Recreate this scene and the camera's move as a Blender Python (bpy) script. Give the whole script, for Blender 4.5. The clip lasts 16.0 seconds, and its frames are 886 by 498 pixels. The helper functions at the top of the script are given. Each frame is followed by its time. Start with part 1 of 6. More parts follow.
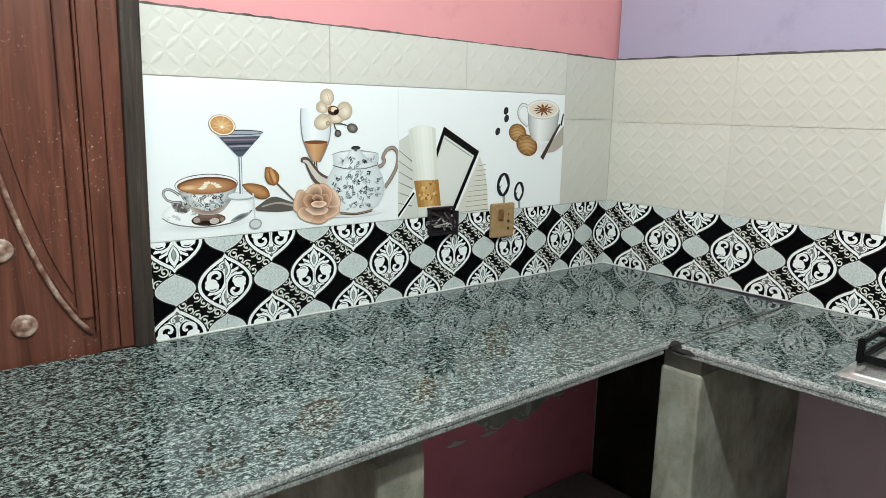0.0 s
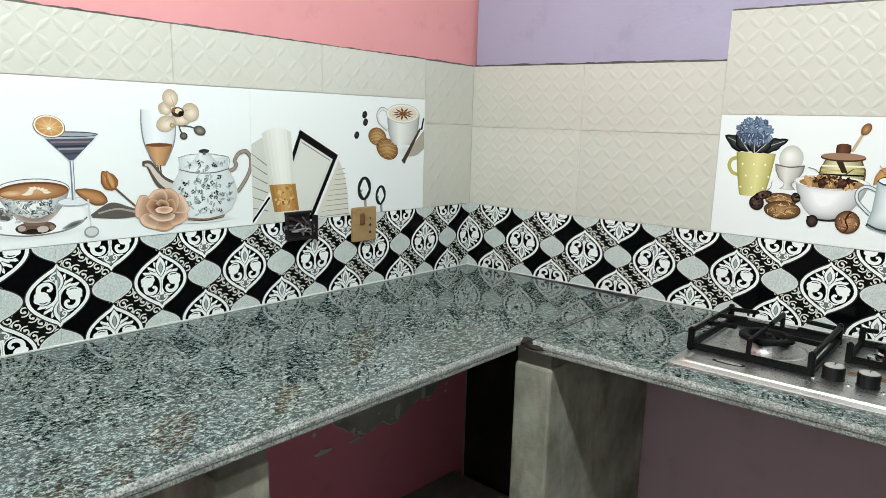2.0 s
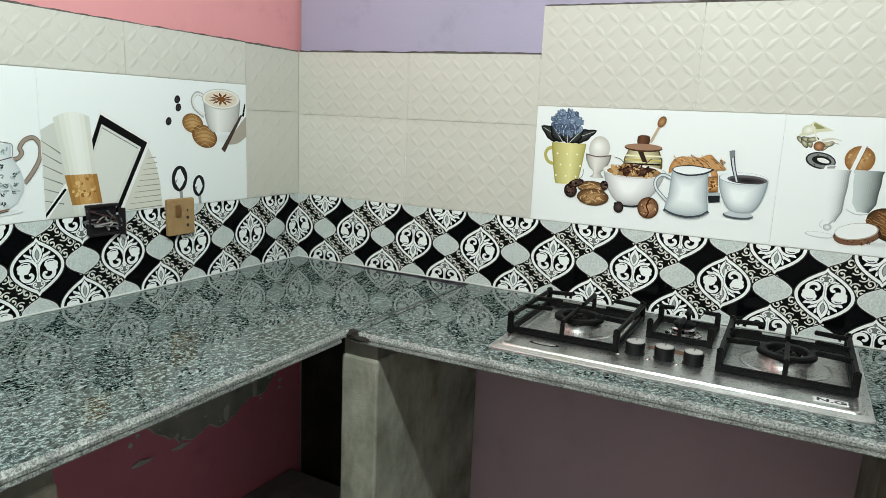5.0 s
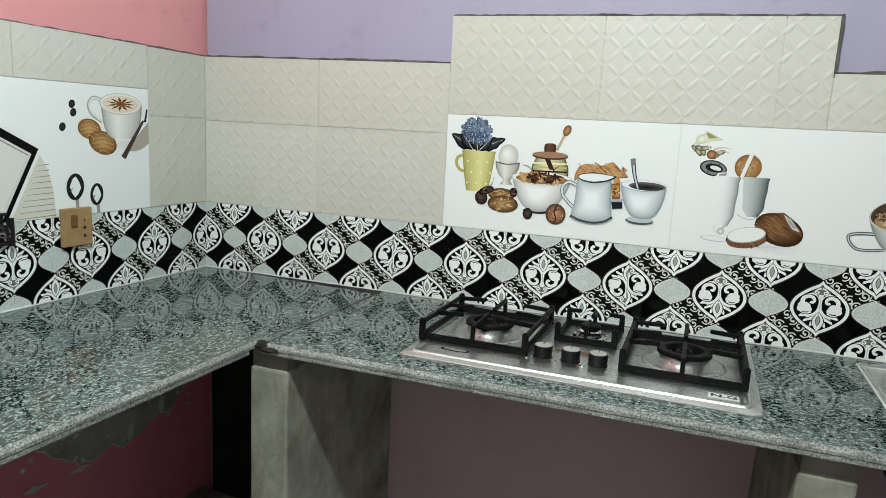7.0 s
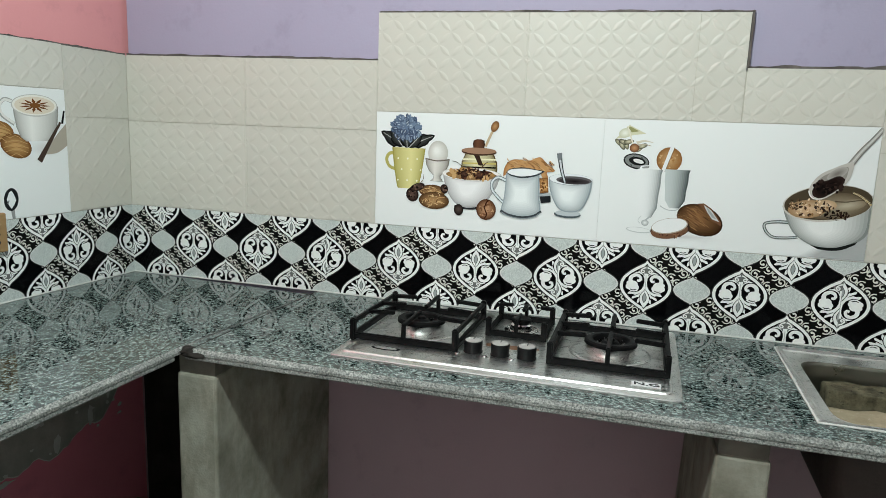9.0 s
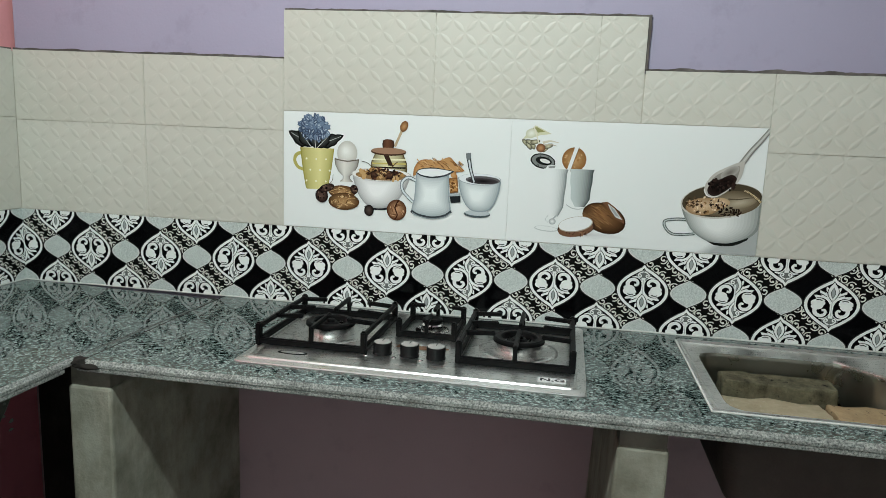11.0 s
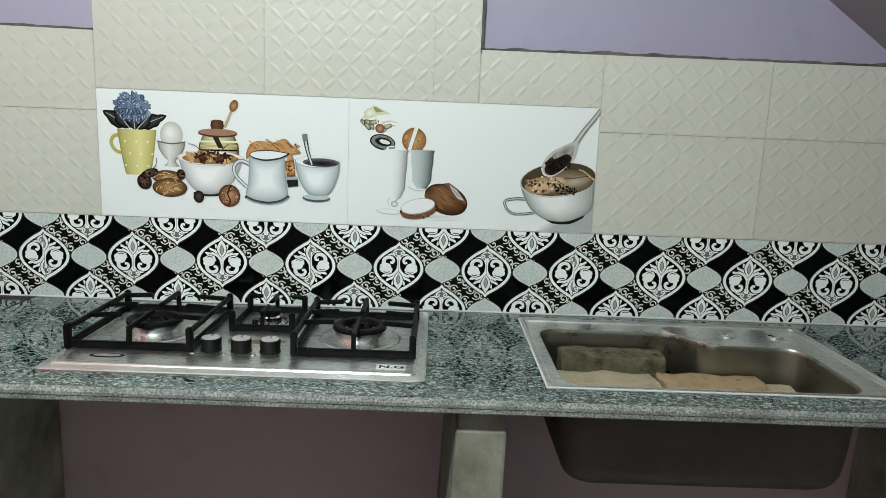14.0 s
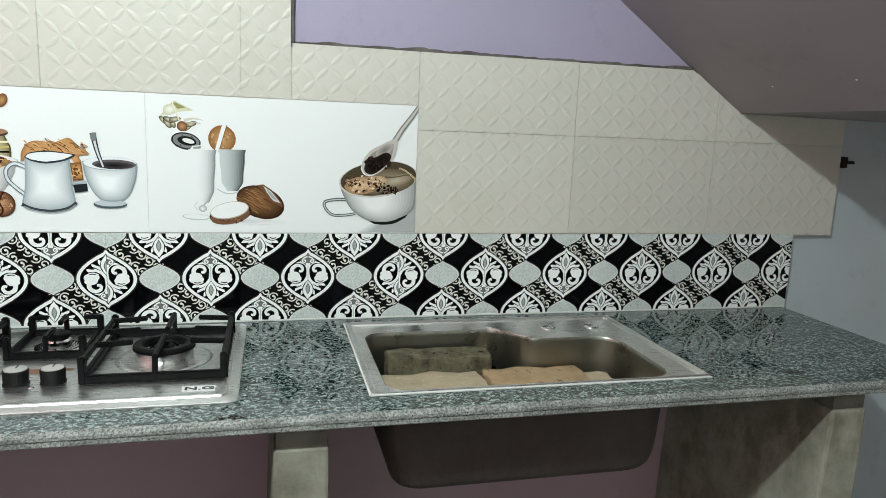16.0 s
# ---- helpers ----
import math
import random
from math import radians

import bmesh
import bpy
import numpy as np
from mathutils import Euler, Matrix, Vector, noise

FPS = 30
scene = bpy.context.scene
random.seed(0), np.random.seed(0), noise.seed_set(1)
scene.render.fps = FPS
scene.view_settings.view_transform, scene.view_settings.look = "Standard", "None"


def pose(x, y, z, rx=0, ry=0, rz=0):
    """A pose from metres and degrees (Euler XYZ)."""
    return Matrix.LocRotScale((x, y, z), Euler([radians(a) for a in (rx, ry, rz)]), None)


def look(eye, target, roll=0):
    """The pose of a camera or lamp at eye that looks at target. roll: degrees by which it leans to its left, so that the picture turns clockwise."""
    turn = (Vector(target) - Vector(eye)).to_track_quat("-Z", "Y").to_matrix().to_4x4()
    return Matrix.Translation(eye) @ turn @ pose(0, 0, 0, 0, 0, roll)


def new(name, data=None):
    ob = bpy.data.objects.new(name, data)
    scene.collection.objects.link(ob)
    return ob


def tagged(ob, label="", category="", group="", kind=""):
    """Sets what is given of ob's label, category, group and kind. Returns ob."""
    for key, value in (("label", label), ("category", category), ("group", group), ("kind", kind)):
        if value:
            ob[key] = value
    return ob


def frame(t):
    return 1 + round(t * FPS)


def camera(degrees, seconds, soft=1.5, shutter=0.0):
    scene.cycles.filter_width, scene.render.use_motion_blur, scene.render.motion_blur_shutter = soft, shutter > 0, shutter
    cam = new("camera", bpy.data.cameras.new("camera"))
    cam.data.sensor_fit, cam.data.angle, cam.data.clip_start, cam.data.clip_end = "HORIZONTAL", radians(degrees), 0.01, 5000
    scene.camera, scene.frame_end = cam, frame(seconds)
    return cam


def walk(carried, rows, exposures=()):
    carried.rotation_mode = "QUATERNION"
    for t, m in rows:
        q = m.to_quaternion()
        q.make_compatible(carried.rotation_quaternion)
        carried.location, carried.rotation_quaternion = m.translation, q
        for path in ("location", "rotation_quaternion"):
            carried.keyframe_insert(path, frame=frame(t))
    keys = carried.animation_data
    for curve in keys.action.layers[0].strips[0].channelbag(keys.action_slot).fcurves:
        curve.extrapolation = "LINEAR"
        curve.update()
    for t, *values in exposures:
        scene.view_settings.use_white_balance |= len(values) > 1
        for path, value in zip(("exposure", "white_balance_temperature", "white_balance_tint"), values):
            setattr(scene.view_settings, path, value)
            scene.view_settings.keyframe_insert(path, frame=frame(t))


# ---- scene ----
cam = camera(65.3, 16.0, soft=0.62)
PATH = [
    (0, (-1.768, -1.397, 1.327), (-0.549, 0.14, 0.939), 1.2),
    (0.5, (-1.756, -1.404, 1.322), (-0.466, 0.076, 0.945), 1.5),
    (1, (-1.738, -1.42, 1.321), (-0.389, 0.008, 0.946), 1.5),
    (1.5, (-1.727, -1.434, 1.318), (-0.329, -0.053, 0.943), 1.5),
    (2, (-1.714, -1.447, 1.321), (-0.258, -0.124, 0.959), 1.6),
    (2.5, (-1.708, -1.456, 1.32), (-0.193, -0.2, 0.966), 1.9),
    (3, (-1.698, -1.46, 1.32), (-0.133, -0.268, 0.961), 2.1),
    (3.5, (-1.689, -1.464, 1.323), (-0.078, -0.335, 0.962), 2.5),
    (4, (-1.677, -1.462, 1.317), (-0.025, -0.395, 0.953), 2.8),
    (4.5, (-1.67, -1.467, 1.321), (0.013, -0.452, 0.948), 2.8),
    (5, (-1.662, -1.477, 1.322), (0.046, -0.508, 0.944), 2.5),
    (7.5, (-1.646, -1.511, 1.324), (0.18, -0.773, 0.975), 2.8),
    (8, (-1.64, -1.524, 1.33), (0.196, -0.815, 0.972), 2.5),
    (8.5, (-1.635, -1.533, 1.329), (0.216, -0.864, 0.977), 2.4),
    (9, (-1.631, -1.544, 1.329), (0.231, -0.904, 0.976), 2.1),
    (11.5, (-1.603, -1.591, 1.325), (0.33, -1.213, 0.977), 2.2),
    (12, (-1.595, -1.608, 1.324), (0.345, -1.285, 0.962), 1.9),
    (12.5, (-1.591, -1.621, 1.321), (0.359, -1.361, 0.96), 1.7),
    (13, (-1.581, -1.634, 1.318), (0.375, -1.428, 0.958), 1.8),
    (13.5, (-1.573, -1.631, 1.315), (0.39, -1.491, 0.96), 2.2),
    (14, (-1.55, -1.64, 1.314), (0.416, -1.572, 0.951), 2.3),
    (14.5, (-1.527, -1.658, 1.313), (0.442, -1.728, 0.965), 2.5),
    (15, (-1.51, -1.671, 1.311), (0.45, -1.845, 0.952), 2.5),
    (15.5, (-1.498, -1.682, 1.312), (0.447, -1.975, 0.952), 2.5),
    (16, (-1.495, -1.685, 1.309), (0.436, -2.074, 0.966), 2.3),
]
EXPOSURES = [(0, 0.03, 6530, 13), (2.5, 0.04, 6580, 13), (4.5, -0.04, 6570, 9), (7.5, -0.17, 6500, 10), (9, -0.21, 6490, 10), (11.5, -0.38, 6450, 8), (12.5, -0.31, 6430, 8), (14, -0.23, 6420, 9), (15, -0.04, 6410, 10), (16, 0.04, 6430, 11)]
walk(cam, [(t, look(eye, target, roll)) for t, eye, target, roll in PATH], EXPOSURES)

# ---- light ----
# One bare bulb hangs in the middle of the kitchen; its light bounces off the painted walls.
world = bpy.data.worlds.new("room_air")
scene.world = world
world.use_nodes = True
world.node_tree.nodes["Background"].inputs[0].default_value = (0.75, 0.85, 1.0, 1)
world.node_tree.nodes["Background"].inputs[1].default_value = 0.02
BULB = (-1.37, -1.25, 2.28)
bulb_data = bpy.data.lights.new("bulb_light", "POINT")
bulb_data.energy, bulb_data.shadow_soft_size, bulb_data.color = 101, 0.04, (0.86, 1.0, 0.965)
bulb_light = new("bulb_light", bulb_data)
bulb_light.location = BULB

# ---- frames of the two walls ----
# Each wall has its own frame: x to the right along the wall, y into the wall, z up. The corner is the origin, and is not quite square.
EAST = Matrix.Rotation(math.atan(0.05), 4, "Z") @ Matrix.Rotation(radians(-90), 4, "Z")
NORTH = Matrix.Identity(4)
TOP = 0.86          # worktop height


# ---- node helpers ----
def put(m, socket, value):
    if isinstance(value, bpy.types.NodeSocket):
        m.node_tree.links.new(value, socket)
    else:
        socket.default_value = value


def coords(m, scale=(1, 1, 1), turn=(0, 0, 0)):
    tc = m.node_tree.nodes.new("ShaderNodeTexCoord")
    mp = m.node_tree.nodes.new("ShaderNodeMapping")
    mp.inputs["Scale"].default_value = scale
    mp.inputs["Rotation"].default_value = turn
    m.node_tree.links.new(tc.outputs["Object"], mp.inputs["Vector"])
    return mp.outputs["Vector"]


def calc(m, op, a, b=0.0):
    n = m.node_tree.nodes.new("ShaderNodeMath")
    n.operation = op
    put(m, n.inputs[0], a)
    put(m, n.inputs[1], b)
    return n.outputs[0]


def grain(m, vec, scale, detail=4.0, rough=0.55, distortion=0.0):
    n = m.node_tree.nodes.new("ShaderNodeTexNoise")
    put(m, n.inputs["Vector"], vec)
    n.inputs["Scale"].default_value = scale
    n.inputs["Detail"].default_value = detail
    n.inputs["Roughness"].default_value = rough
    n.inputs["Distortion"].default_value = distortion
    return n.outputs[0]


def cells(m, vec, scale):
    n = m.node_tree.nodes.new("ShaderNodeTexVoronoi")
    put(m, n.inputs["Vector"], vec)
    n.inputs["Scale"].default_value = scale
    return n


def ramp(m, value, stops):
    n = m.node_tree.nodes.new("ShaderNodeValToRGB")
    put(m, n.inputs[0], value)
    el = n.color_ramp.elements
    while len(el) < len(stops):
        el.new(0.5)
    for e, (p, c) in zip(el, stops):
        e.position = p
        e.color = (*c, 1) if len(c) == 3 else c
    return n.outputs[0]


def mix(m, f, a, b, kind="MIX"):
    n = m.node_tree.nodes.new("ShaderNodeMix")
    n.data_type = "RGBA"
    n.blend_type = kind
    put(m, n.inputs[0], f)
    put(m, n.inputs[6], a if isinstance(a, bpy.types.NodeSocket) else (*a, 1))
    put(m, n.inputs[7], b if isinstance(b, bpy.types.NodeSocket) else (*b, 1))
    return n.outputs[2]


def bump(m, height, strength, distance):
    n = m.node_tree.nodes.new("ShaderNodeBump")
    n.inputs["Strength"].default_value = strength
    n.inputs["Distance"].default_value = distance
    put(m, n.inputs["Height"], height)
    return n.outputs[0]


def surface(name, color=(0.5, 0.5, 0.5), rough=0.5, metal=0.0, spec=0.5):
    m = bpy.data.materials.new(name)
    m.use_nodes = True
    b = m.node_tree.nodes["Principled BSDF"]
    b.inputs["Base Color"].default_value = (*color, 1)
    b.inputs["Roughness"].default_value = rough
    b.inputs["Metallic"].default_value = metal
    b.inputs["Specular IOR Level"].default_value = spec
    return m, b


def lin(r, g, b, k=1.0):
    """Linear colour from 0 to 255 values."""
    return tuple(k * ((v / 255 + 0.055) / 1.055) ** 2.4 if v > 10 else k * v / 3295 for v in (r, g, b))


# ---- materials ----
def painted_wall(name, color, dark, rough=0.55):
    m, b = surface(name, color, rough, spec=0.3)
    v = coords(m)
    big = ramp(m, grain(m, v, 2.2, 5), [(0.35, (0, 0, 0)), (0.7, (1, 1, 1))])
    smudge = ramp(m, grain(m, v, 9, 6, 0.7), [(0.56, (0, 0, 0)), (0.75, (1, 1, 1))])
    c = mix(m, calc(m, "MULTIPLY", big, 0.35), color, dark)
    c = mix(m, calc(m, "MULTIPLY", smudge, 0.3), c, tuple(x * 0.6 for x in dark))
    put(m, b.inputs["Base Color"], c)
    put(m, b.inputs["Normal"], bump(m, calc(m, "ADD", grain(m, v, 5, 3), calc(m, "MULTIPLY", grain(m, v, 140, 3), 0.12)), 0.35, 0.01))
    return m


M_PINK = painted_wall("pink_paint", (0.76, 0.33, 0.34), (0.65, 0.265, 0.275))
M_LAVENDER = painted_wall("lavender_paint", (0.395, 0.36, 0.485), (0.335, 0.302, 0.415))
M_PALE = painted_wall("pale_blue_paint", (0.50, 0.55, 0.58), (0.36, 0.39, 0.40))
M_ROOM = painted_wall("cream_paint", (0.80, 0.79, 0.76), (0.72, 0.71, 0.68))
M_CEILING = painted_wall("white_ceiling_paint", (0.84, 0.84, 0.83), (0.78, 0.78, 0.77))


def cement(name, a, b_, c_, rough=0.85, stain=0.5):
    m, b = surface(name, a, rough, spec=0.25)
    v = coords(m)
    col = mix(m, ramp(m, grain(m, v, 7, 6, 0.65), [(0.38, (0, 0, 0)), (0.66, (1, 1, 1))]), a, b_)
    streak = ramp(m, grain(m, coords(m, (4.5, 4.5, 2.0)), 2.5, 6, 0.65), [(0.5, (0, 0, 0)), (0.72, (1, 1, 1))])
    col = mix(m, calc(m, "MULTIPLY", streak, stain), col, c_)
    put(m, b.inputs["Base Color"], col)
    put(m, b.inputs["Normal"], bump(m, calc(m, "ADD", grain(m, v, 22, 5), calc(m, "MULTIPLY", grain(m, v, 200, 2), 0.3)), 0.5, 0.006))
    return m


M_CEMENT = cement("cement_plaster", (0.33, 0.325, 0.27), (0.16, 0.152, 0.115), (0.47, 0.44, 0.36), 0.85, 0.75)
M_MORTAR = cement("dark_mortar", (0.19, 0.182, 0.155), (0.10, 0.095, 0.08), (0.27, 0.255, 0.215))
M_FLOOR = cement("cement_floor", (0.32, 0.312, 0.30), (0.24, 0.234, 0.225), (0.39, 0.38, 0.365), 0.7, 0.2)
M_GRIME = cement("grimy_tile_edge", (0.16, 0.14, 0.13), (0.05, 0.045, 0.04), (0.34, 0.31, 0.28))
# Near-black cement for joints, smears and the shade painted into the corner recess.
M_NEARBLACK = cement("near_black_cement", (0.030, 0.026, 0.023), (0.014, 0.012, 0.011), (0.07, 0.062, 0.055), 0.9, 0.5)
M_PATCH = cement("flaked_plaster", (0.50, 0.49, 0.45), (0.32, 0.31, 0.28), (0.62, 0.60, 0.56), 0.9, 0.5)
M_GROUT = cement("white_grout", (0.74, 0.75, 0.72), (0.6, 0.6, 0.56), (0.8, 0.8, 0.78), 0.7, 0.2)


def granite(name, rough=0.03, lift=1.0, relief=0.0, fleck=126):
    m, b = surface(name, (0.1, 0.12, 0.12), rough, spec=0.5)
    v = coords(m, (1, 1.35, 1))
    warp = grain(m, v, 60, 2)
    n1 = grain(m, v, fleck, 3, 0.66, 0.8)
    n2 = grain(m, v, 240, 2, 0.6)
    base = ramp(m, n1, [(0.39, tuple(lift * x for x in (0.003, 0.005, 0.005))), (0.465, tuple(lift * x for x in (0.055, 0.082, 0.079))), (0.535, tuple(lift * x for x in (0.188, 0.25, 0.238))), (0.64, tuple(lift * x for x in (0.405, 0.475, 0.45)))])
    specks = ramp(m, n2, [(0.38, (0.12, 0.12, 0.12)), (0.5, (1, 1, 1))])
    col = mix(m, 1.0, base, specks, "MULTIPLY")
    cloud = ramp(m, grain(m, v, 3.5, 4), [(0.3, (0.72, 0.75, 0.75)), (0.7, (1.12, 1.1, 1.08))])
    col = mix(m, 0.7, col, mix(m, 1.0, col, cloud, "MULTIPLY"))
    put(m, b.inputs["Base Color"], col)
    smear = ramp(m, grain(m, v, 6, 5), [(0.4, (rough, rough, rough)), (0.75, (rough + 0.07,) * 3)])
    put(m, b.inputs["Roughness"], smear)
    if relief:
        put(m, b.inputs["Normal"], bump(m, calc(m, "ADD", grain(m, v, 90, 4), warp), relief, 0.004))
    return m


M_GRANITE = granite("polished_granite")
M_SAWN, _b = surface("sawn_granite_edge", (0.4, 0.4, 0.39), 0.6, spec=0.3)
_g = grain(M_SAWN, coords(M_SAWN), 260, 4, 0.7)
_h = ramp(M_SAWN, grain(M_SAWN, coords(M_SAWN), 16, 5, 0.6), [(0.35, (0.62, 0.62, 0.60)), (0.7, (1.1, 1.1, 1.08))])
put(M_SAWN, _b.inputs["Base Color"], mix(M_SAWN, 1.0, ramp(M_SAWN, _g, [(0.34, (0.07, 0.078, 0.076)), (0.49, (0.29, 0.305, 0.295)), (0.67, (0.56, 0.57, 0.55))]), _h, "MULTIPLY"))
put(M_SAWN, _b.inputs["Normal"], bump(M_SAWN, calc(M_SAWN, "ADD", _g, grain(M_SAWN, coords(M_SAWN), 45, 4)), 0.6, 0.004))

# Embossed cream wall tile: a lattice of overlapping circles whose lens-shaped overlaps stand proud.
M_TILE, _b = surface("embossed_cream_tile", (0.70, 0.675, 0.585), 0.42, spec=0.35)
_v = coords(M_TILE, (1, 1, 1), (0, radians(45), 0))
_s = M_TILE.node_tree.nodes.new("ShaderNodeSeparateXYZ")
put(M_TILE, _s.inputs[0], _v)


def _fold(sock):
    return calc(M_TILE, "ABSOLUTE", calc(M_TILE, "SUBTRACT", calc(M_TILE, "FRACT", calc(M_TILE, "ADD", calc(M_TILE, "MULTIPLY", sock, 1 / 0.0432), 40.25)), 0.5))


_a, _c = _fold(_s.outputs[0]), _fold(_s.outputs[2])
_lo, _hi = calc(M_TILE, "MINIMUM", _a, _c), calc(M_TILE, "MAXIMUM", _a, _c)
_d2 = calc(M_TILE, "SQRT", calc(M_TILE, "ADD", calc(M_TILE, "POWER", calc(M_TILE, "ADD", _lo, 0.5), 2.0), calc(M_TILE, "POWER", calc(M_TILE, "SUBTRACT", 0.5, _hi), 2.0)))
_lens = ramp(M_TILE, calc(M_TILE, "MULTIPLY", calc(M_TILE, "SUBTRACT", 0.7071, _d2), 4.8), [(0.22, (0, 0, 0)), (0.50, (0.6, 0.6, 0.6)), (0.85, (1, 1, 1))])
_d1 = calc(M_TILE, "SQRT", calc(M_TILE, "ADD", calc(M_TILE, "POWER", calc(M_TILE, "SUBTRACT", 0.5, _lo), 2.0), calc(M_TILE, "POWER", calc(M_TILE, "SUBTRACT", 0.5, _hi), 2.0)))
_relief = calc(M_TILE, "ADD", _lens, calc(M_TILE, "MULTIPLY", _d1, -0.06))
_dull = grain(M_TILE, coords(M_TILE), 6, 5)
put(M_TILE, _b.inputs["Normal"], bump(M_TILE, _relief, 0.34, 0.0026))
_info = M_TILE.node_tree.nodes.new("ShaderNodeObjectInfo")
_tone = ramp(M_TILE, _info.outputs["Random"], [(0.0, (0.585, 0.568, 0.508)), (1.0, (0.635, 0.618, 0.556))])
put(M_TILE, _b.inputs["Base Color"], mix(M_TILE, ramp(M_TILE, _dull, [(0.45, (0, 0, 0)), (0.8, (0.5, 0.5, 0.5))]), _tone, (0.555, 0.528, 0.455)))

# Glazed tile whose print is carried by the ink colour of each printed patch.
M_PRINT, _b = surface("glazed_print", (0.8, 0.8, 0.8), 0.10, spec=0.08)
_att = M_PRINT.node_tree.nodes.new("ShaderNodeAttribute")
_att.attribute_name = "ink"
_n = ramp(M_PRINT, grain(M_PRINT, coords(M_PRINT), 420, 3, 0.7), [(0.3, (0.965, 0.965, 0.965)), (0.65, (1.01, 1.01, 1.01))])
_glitter = ramp(M_PRINT, grain(M_PRINT, coords(M_PRINT), 330, 3, 0.75), [(0.32, (0.72, 0.74, 0.74)), (0.50, (1.0, 1.0, 1.0)), (0.68, (1.25, 1.24, 1.22))])
_ink = mix(M_PRINT, _att.outputs["Alpha"], mix(M_PRINT, 1.0, _att.outputs["Color"], _glitter, "MULTIPLY"), _att.outputs["Color"])
put(M_PRINT, _b.inputs["Base Color"], mix(M_PRINT, 1.0, _ink, _n, "MULTIPLY"))
put(M_PRINT, _b.inputs["Normal"], bump(M_PRINT, grain(M_PRINT, coords(M_PRINT), 14, 3), 0.12, 0.004))


# ---- mesh helpers ----
def part(name, bm, material, parent=None, label="", smooth=False, matrix=None):
    me = bpy.data.meshes.new(name)
    bm.to_mesh(me)
    bm.free()
    if smooth:
        for p in me.polygons:
            p.use_smooth = True
    ob = new(name, me)
    for mm in material if isinstance(material, (list, tuple)) else [material]:
        me.materials.append(mm)
    if parent is not None:
        ob.parent = parent
    if matrix is not None:
        ob.matrix_basis = matrix
    if label:
        ob["label"] = label
    return ob


def box(bm, x0, x1, y0, y1, z0, z1, bevel=0.0, seg=2):
    r = bmesh.ops.create_cube(bm, size=1.0, matrix=Matrix.LocRotScale(((x0 + x1) / 2, (y0 + y1) / 2, (z0 + z1) / 2), None, (abs(x1 - x0), abs(y1 - y0), abs(z1 - z0))))
    if bevel:
        edges = list({e for v in r["verts"] for e in v.link_edges})
        bmesh.ops.bevel(bm, geom=edges, offset=bevel, segments=seg, affect="EDGES", profile=0.5)
    return r["verts"]


def boxed(*args, bevel=0.0, seg=2):
    bm = bmesh.new()
    box(bm, *args, bevel=bevel, seg=seg)
    return bm


def prism(pts, y0, y1):
    """A flat outline in x and z, drawn out from y0 to y1."""
    bm = bmesh.new()
    a = [bm.verts.new((x, y0, z)) for x, z in pts]
    b = [bm.verts.new((x, y1, z)) for x, z in pts]
    n = len(pts)
    bm.faces.new(a)
    bm.faces.new(b[::-1])
    for i in range(n):
        bm.faces.new((a[i], b[i], b[(i + 1) % n], a[(i + 1) % n]))
    bmesh.ops.recalc_face_normals(bm, faces=bm.faces)
    return bm


def lathe(profile, seg=32, centre=(0, 0, 0), bm=None):
    """Turns (radius, height) pairs about z."""
    bm = bm or bmesh.new()
    rings = []
    for r, z in profile:
        rings.append([bm.verts.new((centre[0] + r * math.cos(2 * math.pi * i / seg), centre[1] + r * math.sin(2 * math.pi * i / seg), centre[2] + z)) for i in range(seg)])
    for a, b in zip(rings, rings[1:]):
        for i in range(seg):
            bm.faces.new((a[i], a[(i + 1) % seg], b[(i + 1) % seg], b[i]))
    bm.faces.new(rings[0][::-1])
    bm.faces.new(rings[-1])
    return bm


def rods(bm, pts, w, h):
    """A bar of width w and height h along a polyline, with mitred steps at its corners."""
    for p, q in zip(pts, pts[1:]):
        p, q = Vector(p), Vector(q)
        d = q - p
        m = Matrix.Translation((p + q) / 2) @ d.to_track_quat("X", "Z").to_matrix().to_4x4()
        r = bmesh.ops.create_cube(bm, size=1.0, matrix=m @ Matrix.Diagonal((d.length + w * 0.9, w, h, 1)))
        bmesh.ops.bevel(bm, geom=list({e for v in r["verts"] for e in v.link_edges}), offset=min(w, h) * 0.22, segments=2, affect="EDGES")
    return bm


# ---- structure ----
wn = bmesh.new()
box(wn, -1.415, 0.22, 0.012, 0.16, 0, 0.842)
dado = len(wn.faces)
box(wn, -1.415, 0.22, 0.012, 0.16, 0.842, 2.95)
box(wn, -2.30, -1.415, 0.012, 0.16, 2.12, 2.95)
box(wn, -3.45, -2.30, 0.012, 0.16, 0, 2.95)
for i, f in enumerate(wn.faces):
    f.material_index = 1 if i < dado else 0
wall_north = tagged(part("wall_north", wn, [M_PINK, painted_wall("deep_pink_paint", (0.86, 0.29, 0.38), (0.76, 0.24, 0.32))]), "pink painted plaster wall with a tiled band", "wall", kind="structure")
# Below the worktop, warm bounce from the floor is put into the paint's colour.
we = bmesh.new()
box(we, 0.0, 2.99, 0.012, 0.16, 0, 0.842)
lower = len(we.faces)
box(we, 0.0, 2.99, 0.012, 0.16, 0.842, 2.95)
for i, f in enumerate(we.faces):
    f.material_index = 1 if i < lower else 0
wall_east = part("wall_east", we, [M_LAVENDER, painted_wall("lavender_paint_with_bounce", (0.45, 0.325, 0.37), (0.34, 0.24, 0.27))], matrix=EAST)
tagged(wall_east, "lavender painted plaster wall with a tiled band", "wall", kind="structure")
wall_end = part("wall_east_end", boxed(2.99, 4.9, 0.014, 0.16, 0, 2.95), M_PALE, matrix=EAST)
tagged(wall_end, "pale bluish white plaster wall beside the worktop", "wall", kind="structure")
